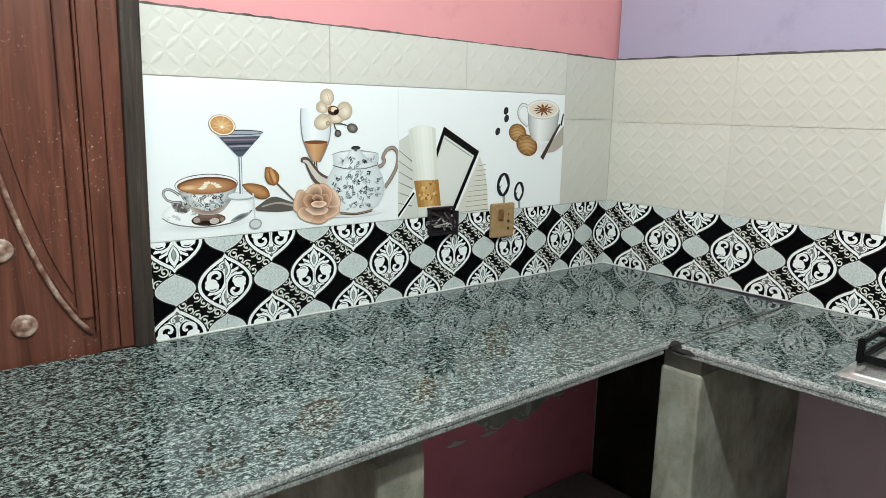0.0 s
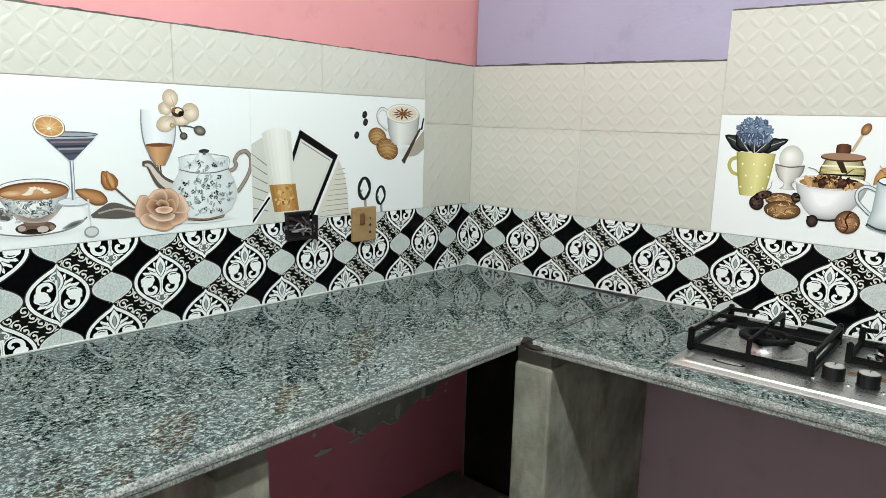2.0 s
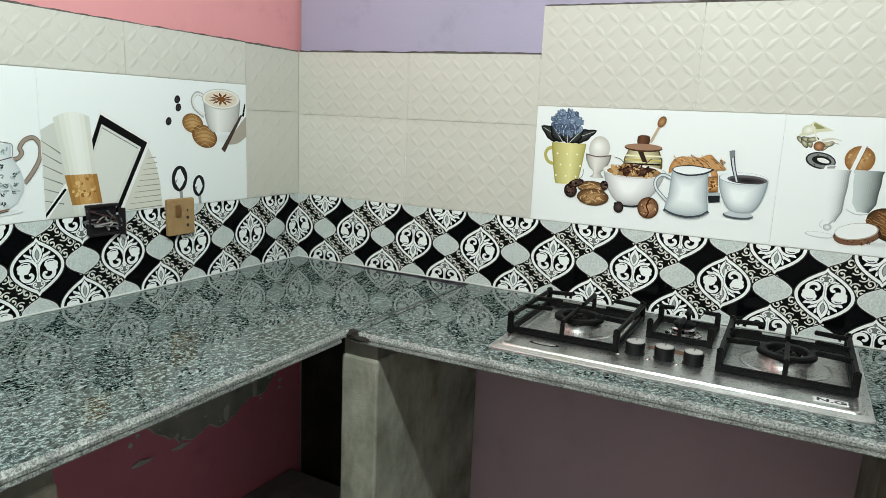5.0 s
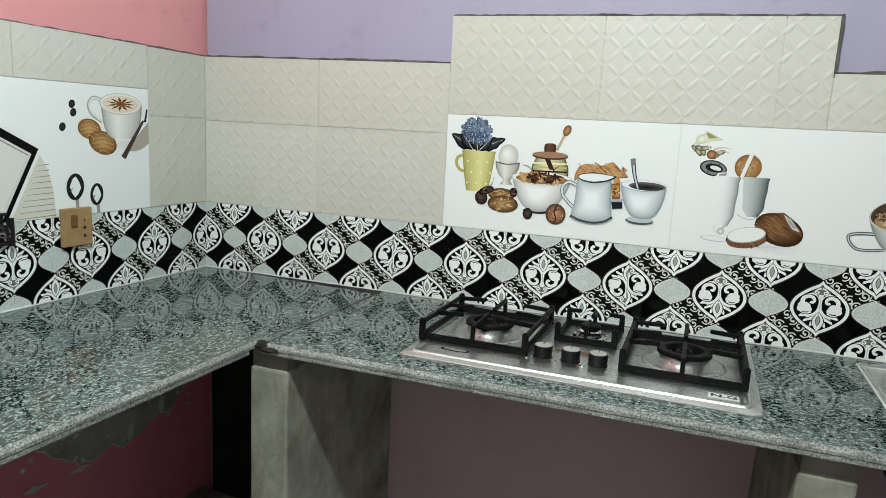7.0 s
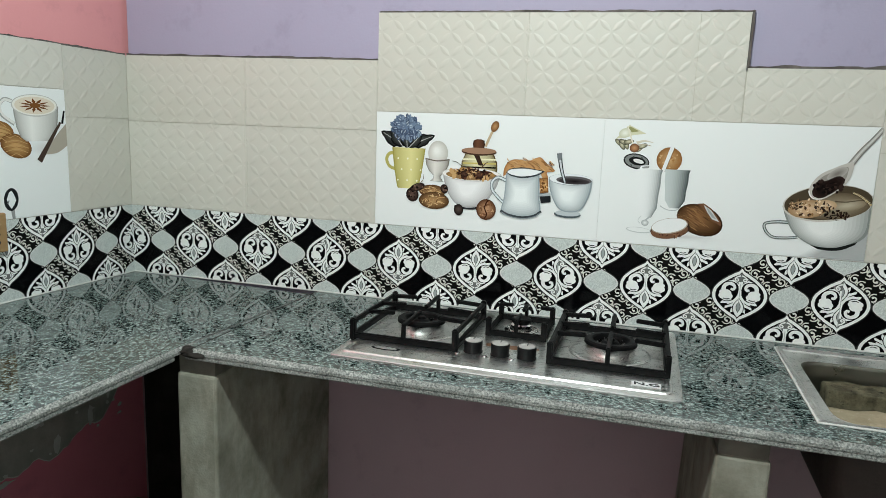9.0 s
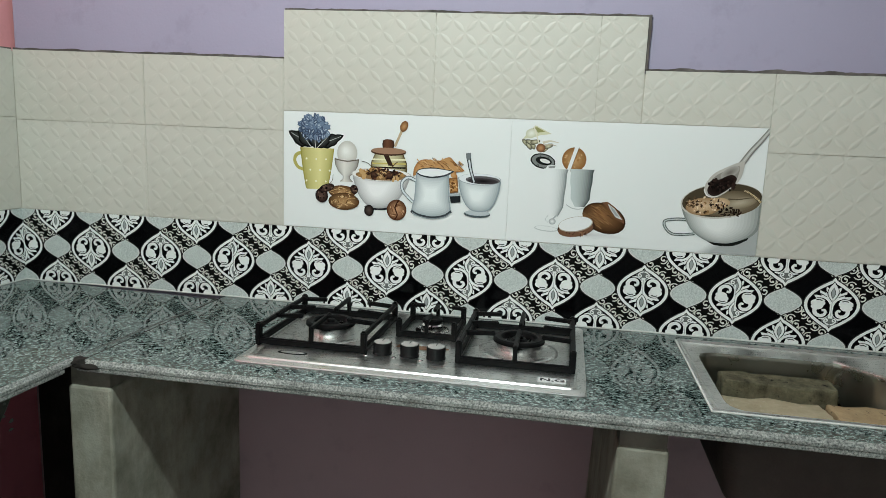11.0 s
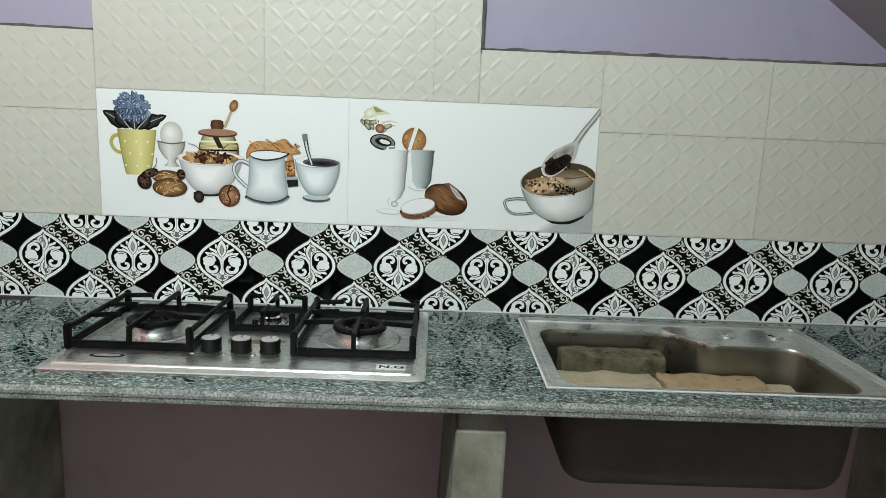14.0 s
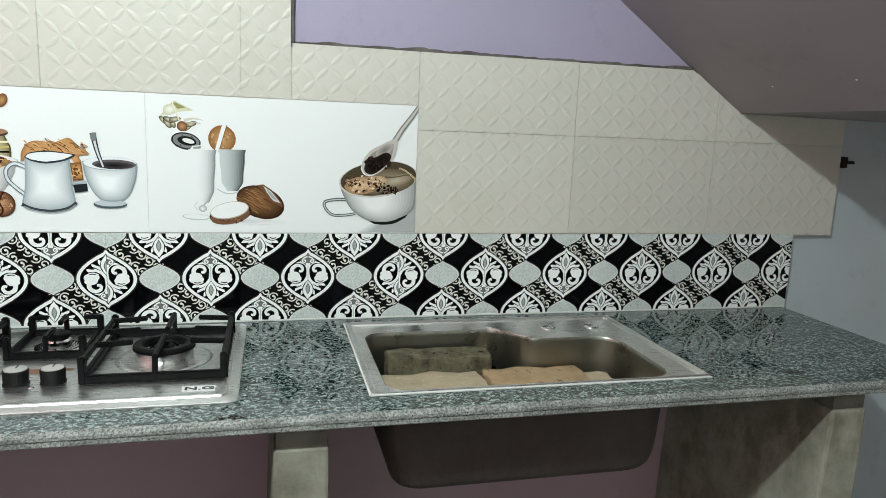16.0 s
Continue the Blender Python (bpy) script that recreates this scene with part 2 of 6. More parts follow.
# Unseen walls and ceiling, added to close the room and bounce the bulb's light.
tagged(part("wall_west", boxed(-3.6, -3.45, -5.0, 0.16, 0, 2.95), M_ROOM), "unseen cream plaster wall added for bounce light", "wall", kind="structure")
tagged(part("wall_south", boxed(-3.6, 0.6, -5.0, -4.85, 0, 2.95), M_ROOM), "unseen cream plaster wall added for bounce light", "wall", kind="structure")
tagged(part("ceiling", boxed(-3.6, 0.6, -5.0, 0.2, 2.95, 3.07), M_CEILING), "unseen white ceiling added for bounce light", "ceiling", kind="structure")
tagged(part("floor", boxed(-3.6, 0.6, -5.0, 0.2, -0.1, 0.0), M_FLOOR), "grey cement floor", "floor", kind="structure")
plinth = tagged(part("plinth", boxed(-1.9, -0.02, -0.45, 0.012, 0.0, 0.13, bevel=0.01), M_FLOOR), "low dark cement plinth below the worktop", "plinth", kind="structure")
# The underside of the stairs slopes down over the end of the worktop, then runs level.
# Its lavender paint is darkened: the soffit's shade is put into the colour.
stairs = part("stair_soffit", prism([(0.55, 2.95), (2.784, 1.378), (4.6, 1.36), (4.6, 1.52), (2.84, 1.53), (0.80, 2.95)], -1.15, 0.012), painted_wall("shaded_soffit_paint", (0.31, 0.27, 0.285), (0.24, 0.205, 0.21)), matrix=EAST)
tagged(stairs, "sloping underside of a staircase, lavender paint darkened for shade", "stairs", kind="structure")

# ---- worktops ----
def slab(name, outline, label, matrix=None, holes=()):
    """A granite slab from an outline in x and y, its front edge a sawn chamfer."""
    bm = bmesh.new()
    lo = [bm.verts.new((x, y, TOP - 0.0125)) for x, y in outline]
    hi = [bm.verts.new((x, y, TOP)) for x, y in outline]
    n = len(outline)
    bm.faces.new(lo[::-1])
    bm.faces.new(hi)
    for i in range(n):
        bm.faces.new((lo[i], lo[(i + 1) % n], hi[(i + 1) % n], hi[i]))
    bmesh.ops.recalc_face_normals(bm, faces=bm.faces)
    for f in bm.faces:
        f.material_index = 0 if f.normal.z > 0.5 else 1
    tops = [e for e in bm.edges if all(v.co.z > TOP - 0.001 and v.co.y < -0.6 and v.co.x < -0.5 for v in e.verts)]
    bmesh.ops.bevel(bm, geom=tops, offset=0.007, segments=1, affect="EDGES")
    for f in bm.faces:
        f.material_index = 0 if f.normal.z > 0.95 else 1
    ob = part(name, bm, [M_GRANITE, M_SAWN], matrix=matrix)
    return tagged(ob, label, "worktop")


worktop_a = slab("worktop", [(-1.95, -0.640), (-0.5405, -0.603), (-0.012, -0.603), (0.0, -0.002), (-1.95, -0.002)], "polished speckled grey granite worktop along the pink wall")
SX0, SX1, SY0, SY1 = 1.79, 2.41, -0.468, -0.062


def slab_with_hole(name, xs, ys, hole, skew, label, matrix):
    """A granite slab on a grid of lines, one cell of which is cut out; its near end follows the skewed joint."""
    bm = bmesh.new()
    top = {(i, j): bm.verts.new((x + (skew * y if i == 0 else 0), y, TOP)) for i, x in enumerate(xs) for j, y in enumerate(ys)}
    fs = [bm.faces.new((top[i, j], top[i + 1, j], top[i + 1, j + 1], top[i, j + 1])) for i in range(len(xs) - 1) for j in range(len(ys) - 1) if (i, j) != hole]
    r = bmesh.ops.extrude_face_region(bm, geom=fs)
    for v in r["geom"]:
        if isinstance(v, bmesh.types.BMVert):
            v.co.z -= 0.0125
    bmesh.ops.recalc_face_normals(bm, faces=bm.faces)
    front = [e for e in bm.edges if all(v.co.z > TOP - 0.001 and (v.co.y < ys[0] + 0.001 or v.co.x > xs[-1] - 0.001) for v in e.verts) and e.is_manifold and any(f.normal.z < 0.5 for f in e.link_faces)]
    bmesh.ops.bevel(bm, geom=front, offset=0.007, segments=1, affect="EDGES")
    for f in bm.faces:
        f.material_index = 0 if f.normal.z > 0.95 else 1
    return tagged(part(name, bm, [M_GRANITE, M_SAWN], matrix=matrix), label, "worktop")


worktop_b = slab_with_hole("worktop", [0.608, SX0, SX1, 2.988], [-0.55, SY0, SY1, -0.002], (1, 1), 0.05, "polished speckled grey granite worktop holding hob and sink", EAST)


def edge_strip(slab_, x0, y0, x1, y1):
    """A second strip of granite glued below the front edge."""
    d = Vector((x1 - x0, y1 - y0, 0)).normalized()
    n = Vector((-d.y, d.x, 0))
    bm = bmesh.new()
    q = [Vector((x0, y0, 0)) + n * 0.0005, Vector((x1, y1, 0)) + n * 0.0005, Vector((x1, y1, 0)) + n * 0.016, Vector((x0, y0, 0)) + n * 0.016]
    lo = [bm.verts.new((v.x, v.y, TOP - 0.0235)) for v in q]
    hi = [bm.verts.new((v.x, v.y, TOP - 0.0128)) for v in q]
    bm.faces.new(lo[::-1])
    bm.faces.new(hi)
    for a in range(4):
        bm.faces.new((lo[a], lo[(a + 1) % 4], hi[(a + 1) % 4], hi[a]))
    bmesh.ops.bevel(bm, geom=[e for e in bm.edges if abs(e.verts[0].co.z - e.verts[1].co.z) < 1e-6], offset=0.002, segments=2, affect="EDGES")
    part("edge_strip", bm, M_SAWN, slab_, "rough sawn granite edge strip")


edge_strip(worktop_a, -1.95, -0.640, -0.5405, -0.603)
edge_strip(worktop_b, 0.585, -0.55, 2.988, -0.55)

seam = bmesh.new()
rods(seam, [(0.5985, -0.545, TOP + 0.0001), (0.6075, -0.004, TOP + 0.0001)], 0.0026, 0.0010)
part("joint_line", seam, M_NEARBLACK, worktop_b, "thin dark joint between the slabs", matrix=Matrix.Identity(4))

# Cement supports below the worktops, their tops smeared with mortar.
def support(x0, x1, y0, matrix, label, lean=0.0, bottom=0.0):
    body = bmesh.new()
    box(body, x0, x1, y0, 0.012, bottom, TOP - 0.062, bevel=0.006)
    for v in body.verts:
        if v.co.z < 0.4:
            v.co.x -= lean if v.co.x < (x0 + x1) / 2 else 0
    ob = tagged(part("worktop_support", body, M_CEMENT, matrix=matrix), label, "support wall", "cement supports below the worktop")
    cap = bmesh.new()
    box(cap, x0 + 0.004, x1 - 0.004, y0 + 0.006, 0.012, TOP - 0.062, TOP - 0.0127)
    part("mortar_bed", cap, M_MORTAR, ob, "dark mortar bed")
    return ob


support(0.548, 0.642, -0.531, EAST, "rough grey cement support wall below the inner corner")
support(1.612, 1.70, -0.525, EAST, "narrow cement support wall between hob and sink", 0.03)
support(2.671, 2.752, -0.529, EAST, "cement support wall below the end of the worktop", 0.03)
support(-1.245, -1.154, -0.590, NORTH, "cement support wall below the worktop on the plinth", 0.0, 0.13)


# ---- printing ----
class Ink:
    """Flat printed patches in x and z on a tile, each laid a hair above the last, clipped to the tile's edges."""

    def __init__(self, x0, x1, z0, z1, depth=0.0):
        self.rect, self.verts, self.faces, self.colors, self.depth = (x0, x1, z0, z1), [], [], [], depth

    def poly(self, pts, color, lift=0.0000028):
        for axis, bound, sign in ((0, self.rect[0], 1), (0, self.rect[1], -1), (1, self.rect[2], 1), (1, self.rect[3], -1)):
            out = []
            for p, q in zip(pts, pts[1:] + pts[:1]):
                a, b = sign * (p[axis] - bound), sign * (q[axis] - bound)
                if a >= 0:
                    out.append(p)
                if a * b < 0:
                    k = a / (a - b)
                    out.append((p[0] + k * (q[0] - p[0]), p[1] + k * (q[1] - p[1])))
            pts = out
            if len(pts) < 3:
                return
        self.depth += lift
        n = len(self.verts)
        self.verts += [(x, -self.depth, z) for x, z in pts]
        area = sum(p[0] * q[1] - q[0] * p[1] for p, q in zip(pts, pts[1:] + pts[:1]))
        idx = list(range(n, n + len(pts)))
        self.faces.append(idx if area > 0 else idx[::-1])
        self.colors.append(color)

    def oval(self, x, z, rx, rz, color, turn=0.0, n=28, a0=0.0, a1=360.0):
        c, s = math.cos(radians(turn)), math.sin(radians(turn))
        pts = []
        for i in range(n):
            a = radians(a0 + (a1 - a0) * i / (n if a1 - a0 >= 360 else n - 1))
            u, v = rx * math.cos(a), rz * math.sin(a)
            pts.append((x + c * u - s * v, z + s * u + c * v))
        self.poly(pts, color)

    def shade(self, x, z, rx, rz, edge, middle, turn=0.0, steps=6, dx=0.0, dz=0.0):
        """An oval whose ink runs from edge to middle."""
        steps = 2 * steps + 1
        for i in range(steps):
            k = i / (steps - 1)
            self.oval(x + dx * k, z + dz * k, rx * (1 - 0.8 * k), rz * (1 - 0.8 * k), tuple(a + (b - a) * k for a, b in zip(edge, middle)), turn, 24)

    def petal(self, x, z, length, width, turn, edge, middle, steps=5, tip=0.8, ragged=0.0, seed=0, blunt=0.8):
        """A leaf or petal that grows from x, z along turn, its ink running from edge to middle."""
        c, s = math.cos(radians(turn)), math.sin(radians(turn))
        for i in range(steps):
            k = i / max(steps - 1, 1)
            q = 1 - 0.72 * k
            side = []
            for j in range(13):
                t = j / 12
                w = width * q * max(math.sin(math.pi * t ** tip), 0) ** blunt * (1 + ragged * noise.noise((seed, j * 0.9, 0.5)))
                side.append((length * (0.5 + (t - 0.5) * (1 - 0.35 * k)), w))
            pts = side + [(a, -b) for a, b in side[-2:0:-1]]
            self.poly([(x + c * a - s * b, z + s * a + c * b) for a, b in pts], tuple(e + (m - e) * k ** 0.8 for e, m in zip(edge, middle)))

    def melt(self, pts, to, edge, middle, steps=9, reach=0.85):
        """An outline whose ink runs from edge to middle as it shrinks towards a point."""
        for i in range(steps):
            k = i / (steps - 1)
            q = 1 - reach * k
            self.poly([(to[0] + (x - to[0]) * q, to[1] + (z - to[1]) * q) for x, z in pts], tuple(a + (b - a) * k ** 0.7 for a, b in zip(edge, middle)))

    def fan(self, x, z, r0, r1, a0, a1, root, tip, squash=0.8, steps=7, seed=0):
        """A broad open petal round x, z between two angles: ragged outside, its ink running from tip to root."""
        for i in range(-1, steps):
            k = max(i, 0) / (steps - 1)
            r = r1 + (r0 - r1) * k if i >= 0 else r1 * 1.03
            pts = [(x, z)]
            for j in range(11):
                t = j / 10
                a = radians(a0 + (a1 - a0) * (0.5 + (t - 0.5) * (1 - 0.30 * k) * (1 if i >= 0 else 1.12)))
                bow = (1 - abs(2 * t - 1) ** 3.2 * 0.34) * (1 + 0.22 * noise.noise((seed, j * 0.55, 0.3)) * (1 - k))
                pts.append((x + r * bow * math.cos(a), z + squash * r * bow * math.sin(a)))
            self.poly(pts, tuple((0.62 * e + 0.1 * m if i < 0 else e + (m - e) * min(1, abs(k - 0.10) * 1.3)) for e, m in zip(tip, root)))

    def bloom(self, x, z, r, color, seed=0):
        """A tiny painted flower of four or five dabs."""
        n = 4 + seed % 2
        for i in range(n):
            a = 6.283 * i / n + seed + 0.8 * noise.noise((seed, i, 0.4))
            q = r * (0.9 + 0.6 * noise.noise((seed, i, 7.7)))
            self.oval(x + q * math.cos(a), z + q * math.sin(a), r * 0.72, r * 0.42, color, math.degrees(a) * 1.7 + 40, 8)

    def tube(self, pts, w0, w1, color):
        """A stroke whose width runs from w0 to w1."""
        left, right = [], []
        self.depth += 0.0000028
        for i, p in enumerate(pts):
            q, r = pts[max(i - 1, 0)], pts[min(i + 1, len(pts) - 1)]
            d = Vector((r[0] - q[0], r[1] - q[1]))
            d = d.normalized() if d.length else Vector((1, 0))
            w = (w0 + (w1 - w0) * i / (len(pts) - 1)) / 2
            left.append((p[0] - d.y * w, p[1] + d.x * w))
            right.append((p[0] + d.y * w, p[1] - d.x * w))
        for i in range(len(pts) - 1):
            self.poly([left[i], left[i + 1], right[i + 1], right[i]], color, 0.0)

    def turned(self, x, profile, edge, middle, steps=7, light=-0.2, tilt=0.0):
        """A round vessel in side view: half widths at heights, its ink running from the edges to the middle."""
        steps = 2 * steps + 2
        for i in range(steps):
            k = 1 - i / steps
            col = tuple(a + (b - a) * (i / (steps - 1)) ** 0.55 for a, b in zip(edge, middle))
            w0 = max(h for h, _ in profile)
            pts = [(x + k * h + light * w0 * (1 - k), z + tilt * h * k) for h, z in profile] + [(x - k * h + light * w0 * (1 - k), z - tilt * h * k) for h, z in profile[::-1]]
            self.poly(pts, col)

    def object(self, name, parent=None, label="", matrix=None, body=None):
        verts, faces, colors = list(self.verts), list(self.faces), list(self.colors)
        if body:
            x0, x1, z0, z1, thick, color = body
            n = len(verts)
            e = 0.0006
            verts += [(x0, thick, z0), (x1, thick, z0), (x1, thick, z1), (x0, thick, z1), (x0, e, z0), (x1, e, z0), (x1, e, z1), (x0, e, z1), (x0 + e, 0, z0 + e), (x1 - e, 0, z0 + e), (x1 - e, 0, z1 - e), (x0 + e, 0, z1 - e)]
            for a, b in ((0, 4), (4, 8)):
                for i in range(4):
                    j = (i + 1) % 4
                    faces.append([n + a + i, n + a + j, n + b + j, n + b + i])
                    colors.append(color)
            faces += [[n + 8, n + 9, n + 10, n + 11], [n + 3, n + 2, n + 1, n]]
            colors += [color, color]
        me = bpy.data.meshes.new(name)
        me.from_pydata(verts, [], faces)
        layer = me.color_attributes.new("ink", "FLOAT_COLOR", "CORNER")
        for p, c in zip(me.polygons, colors):
            for li in p.loop_indices:
                layer.data[li].color = (*c[:3], c[3] if len(c) > 3 else 1)
        me.materials.append(M_PRINT)
        ob = new(name, me)
        if parent is not None:
            ob.parent = parent
        if matrix is not None:
            ob.matrix_basis = matrix
        if label:
            ob["label"] = label
        return ob


WHITE, BLACK = (0.86, 0.88, 0.86), (0.002, 0.002, 0.0025)


def spiral(x, z, r0, r1, turns, start, flip=1, n=16):
    return [(x + flip * (r0 + (r1 - r0) * i / n) * math.cos(radians(start) + turns * 2 * math.pi * i / n), z + (r0 + (r1 - r0) * i / n) * math.sin(radians(start) + turns * 2 * math.pi * i / n)) for i in range(n + 1)]


def swoosh(*pts, n=6):
    """Points along a smooth line through the given ones."""
    out = []
    for i in range(len(pts) - 1):
        p0, p1, p2, p3 = pts[max(i - 1, 0)], pts[i], pts[i + 1], pts[min(i + 2, len(pts) - 1)]
        for k in range(n):
            t = k / n
            out.append(tuple(0.5 * (2 * p1[c] + (p2[c] - p0[c]) * t + (2 * p0[c] - 5 * p1[c] + 4 * p2[c] - p3[c]) * t * t + (3 * p1[c] - p0[c] - 3 * p2[c] + p3[c]) * t ** 3) for c in (0, 1)))
    return out + [pts[-1]]


def ogee(cx, cz, w, h, n=18):
    side = []
    for i in range(n + 1):
        s = -1 + 2 * i / n
        f = 0.40 * (1 + math.cos(math.pi * s)) / 2 + 0.60 * max(0.0, 1 - (abs(s) / 0.93) ** 3.0)
        side.append((cx + w * f, cz + h * s))
    return side + [(2 * cx - x, z) for x, z in side[-2:0:-1]]


SHADE, RIMINK, GLITTER = (0.16, 0.165, 0.16), (0.030, 0.030, 0.029), (0.57, 0.615, 0.60, 0.0)


def leaf(ink, P, x, z, tx, tz, w, color, lobes=2):
    """A petal from x, z towards tx, tz with a lobed outer edge, in the medallion's own units."""
    d = Vector((tx - x, tz - z))
    n = Vector((-d.y, d.x)).normalized()
    side = []
    for i in range(11):
        t = i / 10
        q = w * math.sin(math.pi * t ** 0.72) ** 0.75 * (1 + 0.16 * math.cos(lobes * 2 * math.pi * t))
        side.append((t, q))
    out = [Vector((x, z)) + d * t + n * q for t, q in side] + [Vector((x, z)) + d * t - n * q for t, q in side[-2:0:-1]]
    ink.poly([P(v.x, v.y) for v in out], color)


def motif(ink, cx, cz, w, h):
    """Ogee medallion: a white band, and on black a fan of white leaves, two round scrolls with trefoils, and a small grey crest below."""
    ink.poly(ogee(cx, cz, w * 1.045, h * 1.05), RIMINK)
    ink.poly(ogee(cx, cz, w, h), WHITE)
    ink.poly(ogee(cx, cz, w * 0.885, h * 0.87), BLACK)
    P = lambda x, z: (cx + x * w, cz + z * h)
    # grey crest with two small curls at the foot
    ink.poly([P(0, -0.83), P(-0.32, -0.60), P(-0.17, -0.46), P(0, -0.42), P(0.17, -0.46), P(0.32, -0.60)], SHADE)
    for f in (1, -1):
        ink.tube([P(f * 0.02, -0.73), P(f * 0.13, -0.69), P(f * 0.23, -0.60)], 0.055 * w, 0.035 * w, WHITE)
        ink.tube([P(*p) for p in spiral(f * 0.135, -0.58, 0.085, 0.02, 1.1, 300, f, 10)], 0.05 * w, 0.04 * w, WHITE)
        # foot of the stem sweeps out below the scrolls
        ink.poly([P(f * 0.02, -0.30), P(f * 0.10, -0.43), P(f * 0.27, -0.565), P(f * 0.46, -0.51), P(f * 0.30, -0.48), P(f * 0.14, -0.38)], WHITE)
        # leaves of the fan
        leaf(ink, P, f * 0.02, 0.05, f * 0.68, 0.325, 0.125, WHITE)
        leaf(ink, P, f * 0.02, 0.08, f * 0.50, 0.505, 0.125, WHITE)
        leaf(ink, P, f * 0.02, 0.14, f * 0.26, 0.66, 0.115, WHITE)
        ink.tube([P(f * 0.20, 0.28), P(f * 0.34, 0.35), P(f * 0.50, 0.40)], 0.018 * w, 0.05 * w, BLACK)
        ink.tube([P(f * 0.15, 0.34), P(f * 0.23, 0.45), P(f * 0.33, 0.58)], 0.018 * w, 0.05 * w, BLACK)
        # the scroll's round black field, rising beside the stem
        ink.oval(*P(f * 0.455, -0.085), 0.385 * w, 0.335 * h, BLACK, 0, 24)
        ink.oval(*P(f * 0.345, -0.32), 0.265 * w, 0.18 * h, BLACK, 0, 18)
    ink.poly([P(-0.085, -0.50), P(0.085, -0.50), P(0.05, -0.20), P(0.075, 0.02), P(0.22, 0.21), P(0, 0.30), P(-0.22, 0.21), P(-0.075, 0.02), P(-0.05, -0.20)], WHITE)
    for f in (1, -1):
        # trefoil whose stem curls in below it, with a hook over the top
        for x, z, r in ((0.48, -0.02, 0.190), (0.335, 0.055, 0.095), (0.645, 0.045, 0.120), (0.665, -0.085, 0.085)):
            ink.oval(*P(f * x, z), r * w, r * 0.92 * h, WHITE, 0, 14)
        ink.tube([P(f * x, z) for x, z in swoosh((0.70, 0.10), (0.57, 0.185), (0.42, 0.20), (0.27, 0.14))], 0.035 * w, 0.05 * w, WHITE)
        ink.tube([P(f * x, z) for x, z in swoosh((0.55, -0.08), (0.60, -0.21), (0.56, -0.34), (0.42, -0.415), (0.27, -0.39), (0.20, -0.29), (0.25, -0.205), (0.34, -0.225))], 0.17 * w, 0.085 * w, WHITE)
    ink.poly(ogee(*P(0, 0.46), 0.215 * w, 0.375 * h, 10), BLACK)
    ink.poly(ogee(*P(0, 0.47), 0.185 * w, 0.36 * h, 10), WHITE)
    ink.poly(ogee(*P(0, 0.43), 0.090 * w, 0.22 * h, 10), (0.12, 0.125, 0.125))
    ink.poly(ogee(*P(0, 0.43), 0.062 * w, 0.18 * h, 10), (0.34, 0.37, 0.36))
    ink.tube([P(0, 0.20), P(0, -0.42)], 0.022 * w, 0.022 * w, (0.45, 0.47, 0.46))


def lace(ink, x0, z0, p, h, rng):
    """Scrolls with beaded ends along a ribbon that falls from the upper left of its cell."""
    tone = (0.70, 0.70, 0.64)
    for i in range(11):
        t = (i + 0.5) / 11
        side = 1 if i % 2 else -1
        cx, cz = x0 + 0.065 + 0.37 * t + side * 0.050, z0 + 0.435 - 0.37 * t + side * 0.050
        a = 225 if side > 0 else 45
        pts = spiral(cx * p, cz * h, 0.054 * p, 0.014 * p, 1.15, a + rng.uniform(-25, 25), 1, 14)
        ink.tube(pts, 0.0026, 0.0030, tone)
        ink.oval(*pts[-1], 0.0030, 0.0030, tone, 0, 8)
        b = radians(a + 100 + rng.uniform(-20, 20))
        hook = [(cx * p + 0.054 * p * math.cos(b + k) * (1 + 0.2 * k), cz * h + 0.054 * p * math.sin(b + k) * (1 + 0.2 * k)) for k in (0, 0.4, 0.8, 1.15)]
        ink.tube(hook, 0.0024, 0.0018, tone)
        ink.oval(*hook[-1], 0.0027, 0.0027, tone, 0, 8)


def border_print(p, h, x0, x1):
    """The border from x0 to x1, measured from a medallion's axis: medallions and grey ogees in turn, ribbons of black and of lace between."""
    rng = random.Random(4)
    ink = Ink(x0 + 0.0002, x1 - 0.0002, 0.0002, h - 0.0004)
    w, g, hh, gh = 0.282 * p, 0.196 * p, 0.322 * h, 0.172 * h
    cells_x = range(math.floor(x0 / p), math.ceil(x1 / p))
    ink.depth = 0.0003
    for c in cells_x:
        for x, z, k in ((0, 0, BLACK), (0.5, 0, (0.006, 0.006, 0.0055)), (0, 0.5, (0.006, 0.006, 0.0055)), (0.5, 0.5, BLACK)):
            ink.poly([((c + x) * p, z * h), ((c + x + 0.5) * p, z * h), ((c + x + 0.5) * p, (z + 0.5) * h), ((c + x) * p, (z + 0.5) * h)], k, 0.0)
    for c in cells_x:
        lace(ink, c + 0.5, 0.0, p, h, rng)
        lace(ink, c, 0.5, p, h, rng)
    for c in cells_x:
        for cx, cz in ((c + 0.5, 0.5), (c, 0), (c + 1, 0), (c, 1), (c + 1, 1)):
            ink.poly(ogee(cx * p, cz * h, g * 1.06, gh * 1.08), RIMINK)
            ink.poly(ogee(cx * p, cz * h, g, gh), (0.66, 0.68, 0.66))
            ink.poly(ogee(cx * p, cz * h, g * 0.93, gh * 0.93), GLITTER)
    for c in cells_x:
        for cx, cz in ((c, 0.5), (c + 1, 0.5), (c + 0.5, 0), (c + 0.5, 1)):
            motif(ink, cx * p, cz * h, w, hh)
    return ink


